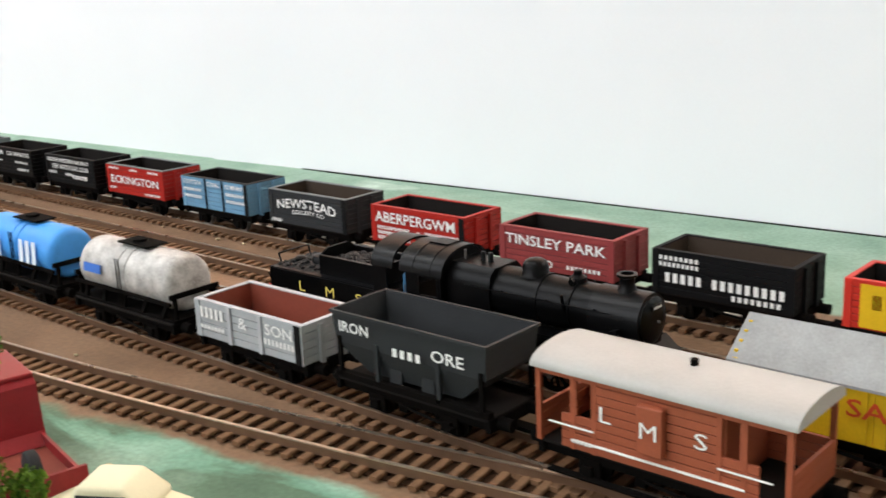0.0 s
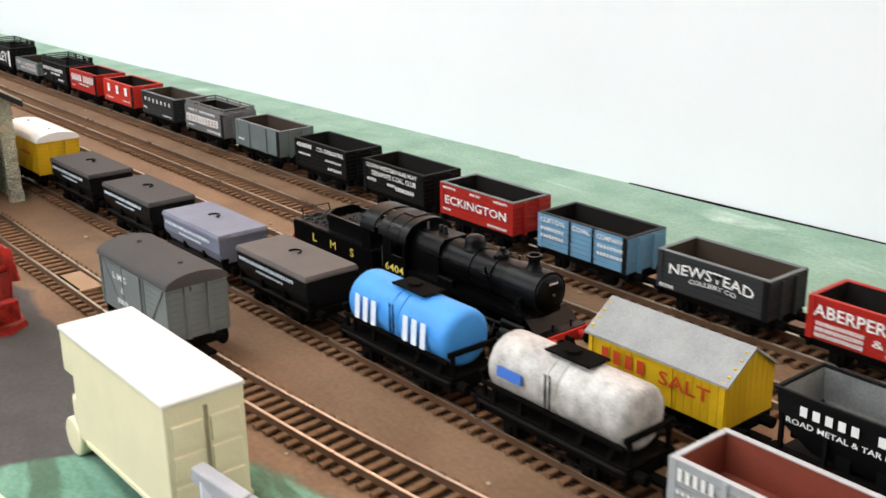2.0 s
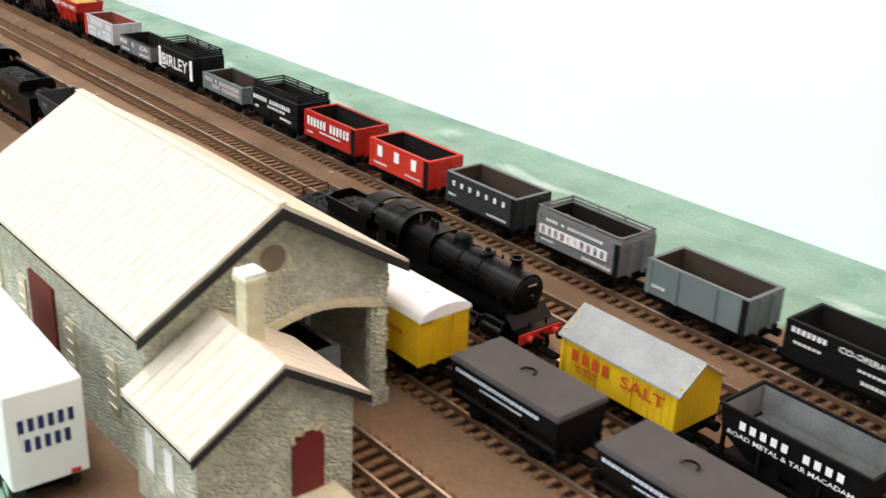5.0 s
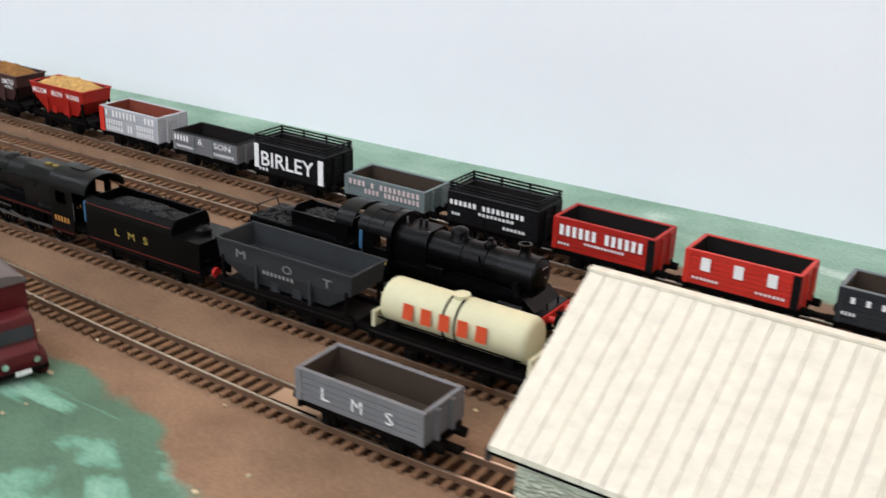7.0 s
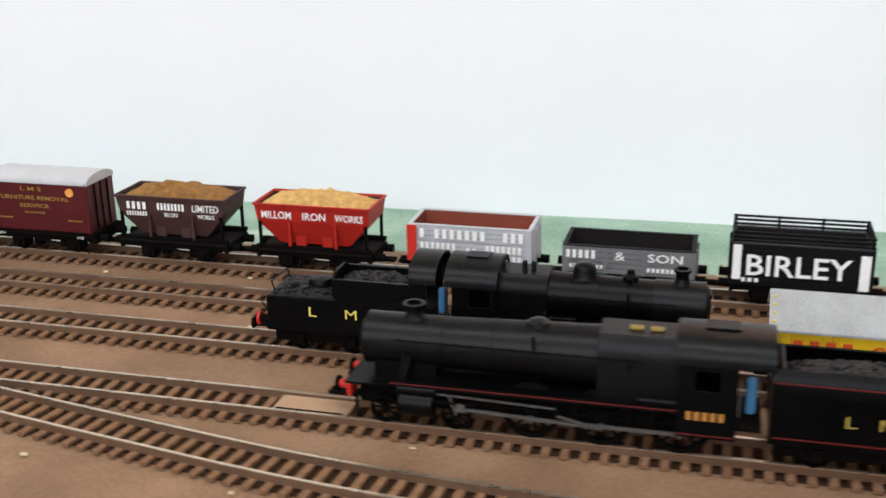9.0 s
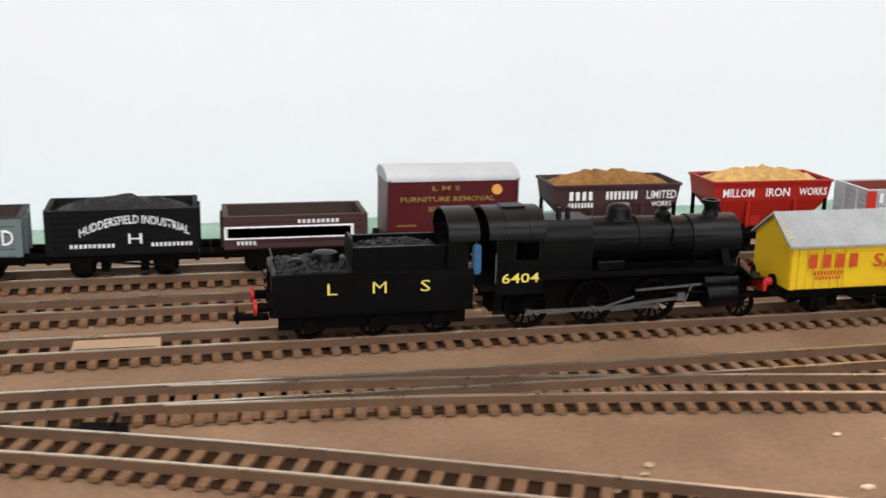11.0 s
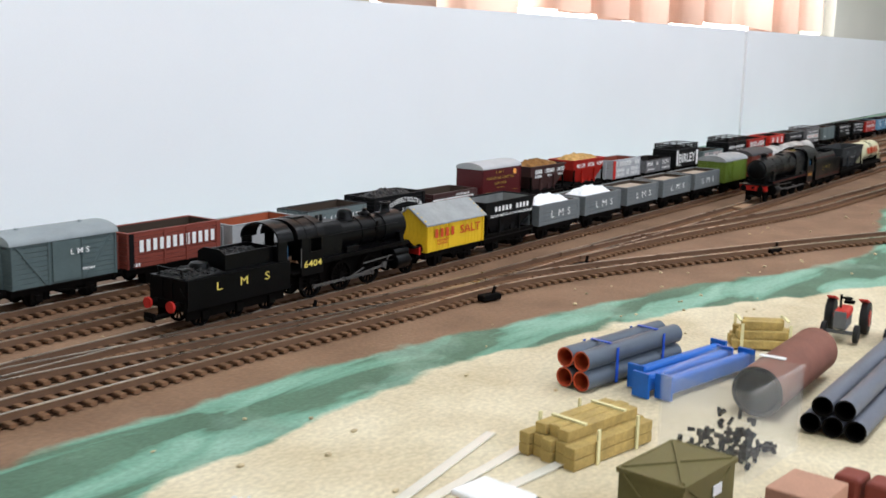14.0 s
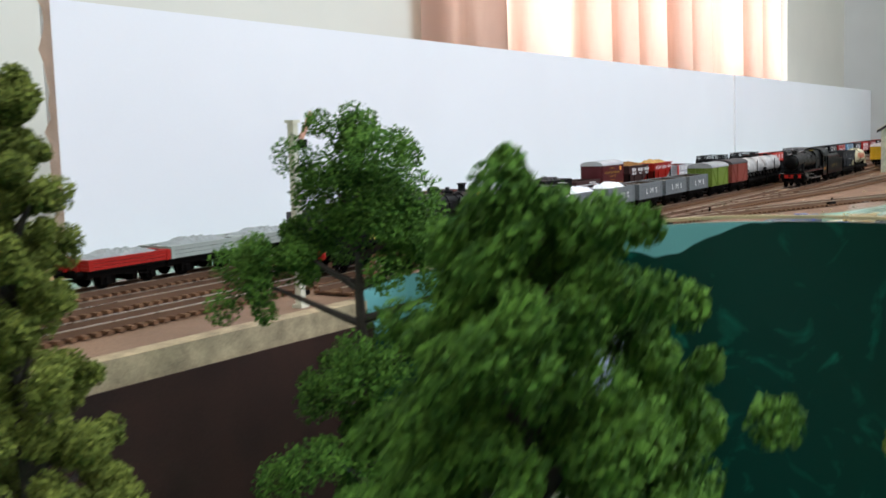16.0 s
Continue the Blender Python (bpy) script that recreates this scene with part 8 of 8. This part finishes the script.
CLR = clear_plastic()
e = thing("clear_box", "clear plastic box of small black couplings", "plastic box", pose(-0.322, -0.401, 0.0006, 0, 0, -4) @ Matrix.Diagonal((0.85, 0.85, 0.85, 1)))
for s in (-1, 1):
    bx("long_side", e, (0, s * 0.022, 0.021), (0.06, 0.0012, 0.042), CLR).visible_shadow = False
    bx("short_side", e, (s * 0.0294, 0, 0.021), (0.0012, 0.0425, 0.042), CLR).visible_shadow = False
    bx("rim", e, (0, s * 0.0223, 0.0424), (0.06, 0.0016, 0.0008), CLR).visible_shadow = False
rnd = random.Random(5)
bm = bmesh.new()
for i in range(90):
    x, y, z = rnd.uniform(-0.025, 0.025), rnd.uniform(-0.017, 0.017), abs(rnd.gauss(0, 0.005)) + 0.002
    a = rnd.uniform(0.002, 0.006)
    r = bmesh.ops.create_cube(bm, size=1)
    bmesh.ops.scale(bm, vec=(a, 0.0018, 0.0018), verts=r["verts"])
    bmesh.ops.rotate(bm, cent=(0, 0, 0), matrix=Euler((rnd.uniform(0, 3), rnd.uniform(0, 3), rnd.uniform(0, 3))).to_matrix(), verts=r["verts"])
    bmesh.ops.translate(bm, vec=(x, y, z), verts=r["verts"])
part("couplings", bm, CHASSIS, e)["kind"] = "stuff"

AMBER = mat("amber_yellow", (0.75, 0.36, 0.01), 0.3, var=0.06)
e = thing("yellow_shunter", "glossy yellow toy engine with white cab roof", "toy engine", pose(-0.474, -0.377, 0.0006, 0, 0, -8) @ Matrix.Diagonal((0.78, 0.78, 0.78, 1)))
cyl("boiler", e, (-0.014, 0, 0.013), 0.0105, 0.034, AMBER, "x", bevel=0.002)
cyl("face_plate", e, (-0.0316, 0, 0.013), 0.0085, 0.0012, WHITEP, "x", bevel=0.0004)
bx("cab", e, (0.011, 0, 0.0165), (0.018, 0.026, 0.027), AMBER, bevel=0.0015)
bx("cab_roof", e, (0.011, 0, 0.031), (0.022, 0.028, 0.003), WHITEP, bevel=0.0012)
bx("front_window", e, (0.0016, 0, 0.0255), (0.0008, 0.018, 0.004), GLASSY)
bx("side_window", e, (0.011, -0.0132, 0.023), (0.009, 0.0008, 0.008), GLASSY)
for k in (0, 1):
    cyl("dome_cap", e, (-0.022 + 0.011 * k, -0.001, 0.0245), 0.003, 0.004, CHASSIS, "z", bevel=0.0008)
bx("footplate", e, (-0.004, 0, 0.003), (0.056, 0.024, 0.004), RED2, bevel=0.0006)
e = thing("dark_panel", "dark grey ragged slab on the yard", "slab", pose(-0.437, -0.392, 0.0006, 0, 0, -8))
bx("slab", e, (0, 0, 0.008), (0.003, 0.026, 0.016), CHASSIS, (0, -40, 0), bevel=0.0004)
for i, (x, y, a, l) in enumerate(((-0.4105, -0.3195, 8.8, 0.095), (-0.4145, -0.3325, 1, 0.088), (-0.394, -0.3507, -6, 0.066))):
    s = thing("plastic_strip", "translucent white plastic strip lying flat", "plastic strip", pose(x, y, 0.0006, 0, 0, a), "plastic strips")
    bx("strip", s, (0, 0, 0.0005), (l, 0.0046, 0.0008), mat("strip_plastic", (0.66, 0.64, 0.55), 0.2, var=0.04), bevel=0.0002)
BR = mat("brick_red", (0.24, 0.05, 0.045), 0.7, var=0.25)
e = thing("barrel_load", "rows of small red-topped brick stacks", "brick stacks", pose(-0.408, -0.452, 0.0006, 0, 0, -6))
for i in range(4):
    for j in range(4):
        cyl("block", e, ((i - 1.5) * 0.0095, (j - 1.5) * 0.0095, 0.0065), 0.0045, 0.013, BR, "z", seg=8, bevel=0.0006)
e = thing("brick_pallet", "pink block and dark red bales", "blocks", pose(-0.372, -0.4475, 0.0006, 0, 0, -6))
bx("block", e, (0, 0, 0.0075), (0.024, 0.02, 0.015), mat("pink_brick", (0.45, 0.25, 0.17), 0.8), bevel=0.0006)
for k in (0, 1):
    bx("bale", e, (0.02, -0.008 - k * 0.011, 0.008), (0.012, 0.0095, 0.016), BROWNRED, bevel=0.0015)
e = thing("open_box", "dark grey open tray of crumpled white film", "tray", pose(-0.505, -0.305, 0.0006, 0, 0, -25))
for s in (-1, 1):
    bx("side", e, (0, s * 0.014, 0.003), (0.036, 0.0014, 0.006), DGREY)
    bx("end", e, (s * 0.0175, 0, 0.003), (0.0014, 0.0266, 0.006), DGREY)
bx("bottom", e, (0, 0, 0.0006), (0.034, 0.0266, 0.001), DGREY)
mound(e, 0.026, 0.02, 0.002, 0.016, mat("milky_plastic", (0.78, 0.79, 0.8), 0.25, var=0.04), 2.2, "film")
e = thing("film_tray", "brown card tray holding crumpled clear film", "tray", pose(-0.4628, -0.4207, 0.0006, 0, 0, -14))
for s in (-1, 1):
    bx("side", e, (0, s * 0.0125, 0.0045), (0.032, 0.0012, 0.009), mat("brown_card", (0.11, 0.06, 0.045), 0.8))
    bx("end", e, (s * 0.0154, 0, 0.0045), (0.0012, 0.0238, 0.009), MATS["brown_card"])
bx("bottom", e, (0, 0, 0.0006), (0.0296, 0.0238, 0.001), MATS["brown_card"])
mound(e, 0.022, 0.016, 0.002, 0.013, MATS["milky_plastic"], 4.4, "film")
e = thing("foam_block", "white foam packing block on the cream yard", "packing block", pose(-0.4885, -0.4624, 0.0006, 0, 0, -12))
bx("block", e, (0, 0, 0.006), (0.03, 0.028, 0.012), mat("white_foam", (0.8, 0.8, 0.78), 0.85, var=0.05, bump=0.5), bevel=0.0015)
# stray grit on the board
gr = random.Random(3)
bm = bmesh.new()
for i in range(260):
    x, y = gr.uniform(-0.5, 1.9), gr.choice((gr.uniform(-0.3, -0.17), gr.uniform(-0.075, 0.0), gr.uniform(0.06, 0.14), gr.uniform(-0.36, -0.2)))
    if inside_board(x, y) and inside_board(x - 0.03, y - 0.03):
        s = gr.uniform(0.0006, 0.0016)
        r = bmesh.ops.create_icosphere(bm, subdivisions=1, radius=s)
        bmesh.ops.scale(bm, vec=(gr.uniform(0.7, 1.8), 1, 0.6), verts=r["verts"])
        bmesh.ops.translate(bm, vec=(x, y, 0.0008), verts=r["verts"])
tagged(new("grit", mesh_from(bm, mat("grit_cream", (0.55, 0.45, 0.28), 0.8, var=0.5, scale=30))), "scattered crumbs and grit on the board", "grit", kind="stuff")
for x, y in ((-0.02, -0.172), (-0.155, -0.176), (-0.26, -0.115), (0.14, -0.262)):
    p = thing("point_motor", "small dark point lever beside the track", "point lever", pose(x, y, 0.0006, 0, 0, -12), "point levers")
    bx("housing", p, (0, 0, 0.0025), (0.016, 0.007, 0.004), CHASSIS, bevel=0.0008)
    bx("lever", p, (0.004, 0, 0.006), (0.0016, 0.0016, 0.006), CHASSIS, (0, 20, 0))

# ---- the room beyond the backscene ----
def curtain_material():
    m = bpy.data.materials.new("peach_curtain")
    m.use_nodes = True
    t = m.node_tree
    out = t.nodes["Material Output"]
    d = t.nodes.new("ShaderNodeBsdfDiffuse")
    d.inputs[0].default_value = (0.56, 0.37, 0.3, 1)
    tr = t.nodes.new("ShaderNodeBsdfTranslucent")
    n = t.nodes.new("ShaderNodeTexNoise")
    n.inputs["Scale"].default_value = 9
    r = t.nodes.new("ShaderNodeValToRGB")
    r.color_ramp.elements[0].color, r.color_ramp.elements[1].color = (0.6, 0.42, 0.33, 1), (0.76, 0.58, 0.48, 1)
    t.links.new(n.outputs[0], r.inputs[0])
    t.links.new(r.outputs[0], tr.inputs[0])
    mx = t.nodes.new("ShaderNodeMixShader")
    mx.inputs[0].default_value = 0.6
    t.links.new(d.outputs[0], mx.inputs[1])
    t.links.new(tr.outputs[0], mx.inputs[2])
    t.links.new(mx.outputs[0], out.inputs[0])
    return m


e = thing("curtain", "peach window curtain with deep pleats, glowing with daylight", "curtain", pose(0, 0.383, 0), "", "")
bm = bmesh.new()
n = 700
prev = None
for i in range(n + 1):
    x = 0.34 + 1.86 * i / n
    ph = x * 34 + 1.3 * math.sin(x * 5.3) + 0.6 * math.sin(x * 13)
    over = 0.024 * math.sin(2 * ph)
    hem = 0.217 + 0.004 * math.sin(ph + 1) + 0.006 * math.sin(x * 9)
    cur = [bm.verts.new((x + over, 0.040 * math.cos(ph) - 0.02, hem)), bm.verts.new((x + over * 0.9, 0.036 * math.cos(ph) - 0.02, 0.6)), bm.verts.new((x + over * 0.6, 0.026 * math.cos(ph) - 0.02, 1.0))]
    if prev:
        for k in (0, 1):
            bm.faces.new((prev[k], cur[k], cur[k + 1], prev[k + 1]))
    prev = cur
part("cloth", bm, curtain_material(), e, smooth=True)
cyl("rail", e, (1.35, 0, 1.0), 0.008, 2.3, WHITEP, "x")
sky_m = bpy.data.materials.new("bright_sky_backdrop")
sky_m.use_nodes = True
t_ = sky_m.node_tree
em = t_.nodes.new("ShaderNodeEmission")
em.inputs[0].default_value, em.inputs[1].default_value = (1.0, 0.97, 0.93, 1), 7.5
t_.links.new(em.outputs[0], t_.nodes["Material Output"].inputs[0])
setting("backdrop", box_bm((-0.2, 0.75, -0.2), (3.0, 0.76, 1.4)), sky_m, "bright overcast sky outside the window")
FRM = mat("window_frame_cream", (0.72, 0.7, 0.62), 0.5)
w1 = thing("window_1", "cream-framed window behind the curtain", "window", pose(0, 0.47, 0), kind="structure")
for x in (0.47, 1.44, 2.60):
    bx("window_frame", w1, (x, 0, 0.57), (0.04, 0.04, 0.76), FRM)
bx("window_sill", w1, (1.54, -0.03, 0.2), (2.14, 0.1, 0.02), FRM)
PF = mat("pipe_frame_grey", (0.35, 0.36, 0.37), 0.4, 0.6)
e = thing("wall_bracket", "grey metal pipe bracket on the end wall", "wall bracket", pose(3.44, 0.17, 0))
for y in (-0.02, 0.05):
    cyl("upright", e, (0, y, 0.35), 0.006, 0.8, PF, "z", seg=12)
for z in (0.16, 0.3, 0.44):
    o = cyl("brace", e, (0, 0.015, z), 0.004, 0.12, PF, "y", seg=10)
    o.matrix_basis = pose(0, 0.015, z, 60, 0, 0)
e = thing("cardboard_box", "brown cardboard box by the end wall", "box", pose(3.25, 0.12, 0.0006, 0, 0, 6))
bx("carton", e, (0, 0, 0.035), (0.09, 0.12, 0.07), mat("cardboard", (0.4, 0.28, 0.16), 0.8), bevel=0.001)
# beyond the left end of the backscene: boarding, timber posts
BOARDC = mat("cream_boarding", (0.66, 0.63, 0.54), 0.6, var=0.05)
e = thing("panelling", "cream horizontal wall boarding", "wall boarding", pose(0, 0.405, 0), kind="structure")
for k in range(9):
    bx("board", e, (-1.2, 0, 0.1 + k * 0.072), (1.3, 0.012, 0.069), BOARDC, bevel=0.004)
PINE = mat("pine_timber", (0.36, 0.17, 0.06), 0.6, var=0.3, scale=25)
e = thing("timber_post", "orange-brown pine post and plywood bracket", "timber post", pose(0, 0, 0))
bx("post", e, (-0.655, 0.150, 0.0), (0.018, 0.03, 0.26), PINE, bevel=0.001)
bx("back_board", e, (-0.76, 0.22, 0.0), (0.18, 0.012, 0.24), PINE)
prism("ply_gusset", e, [(-0.06, 0.0), (0.06, 0.0), (-0.06, 0.07)], 0.01, mat("ply_pale", (0.5, 0.32, 0.16), 0.7, var=0.2), axis="y", loc=(-0.68, 0.116, 0.001))
bm = bmesh.new()
r2 = random.Random(8)
prev = None
for i in range(24):
    z = -0.02 + 0.225 * i / 23
    x = -0.622 - r2.uniform(0.0, 0.008)
    cur = [bm.verts.new((-0.615, wall_y(-0.62) - 0.001, z)), bm.verts.new((x, wall_y(-0.62) - 0.003, z))]
    if prev:
        bm.faces.new((prev[0], prev[1], cur[1], cur[0]))
    prev = cur
bmesh.ops.solidify(bm, geom=bm.faces[:], thickness=0.001)
setting("trim_torn_edge", bm, mat("torn_card", (0.55, 0.42, 0.32), 0.9), "torn brown paper edge of the backscene")


# chimney position along the third track against the seconds
RUN = [(0, 1.918), (0.5, 1.8405), (1.5, 1.681), (2.5, 1.5255), (3.5, 1.3715), (4.5, 1.2165), (5, 1.139), (7.5, 0.7515), (8.5, 0.5985), (9, 0.5215), (9.5, 0.4445), (10, 0.371), (12.5, 0.032), (13, -0.032), (13.5, -0.0965), (14, -0.1565), (14.5, -0.2155), (15, -0.274), (15.5, -0.332), (16, -0.389)]


# slack between the vehicles early on, closed up later
SLACK = [(0.0, 0.0), (0.064, 0.087), (0.139, 0.18), (0.214, 0.27), (0.293, 0.36), (0.377, 0.45), (0.457, 0.54), (0.537, 0.63), (0.62, 0.72), (0.705, 0.81), (0.795, 0.9), (0.885, 0.99), (0.975, 1.08)]


def motions():
    for ob, off in TRAIN:
        early = curve_y(SLACK, off)
        rows = []
        for t, x in RUN:
            u = min(1, max(0, (t - 5) / 7.5))
            rows.append((t, on(T3, x + early + (off - early) * u)))
        walk(ob, rows)


motions()
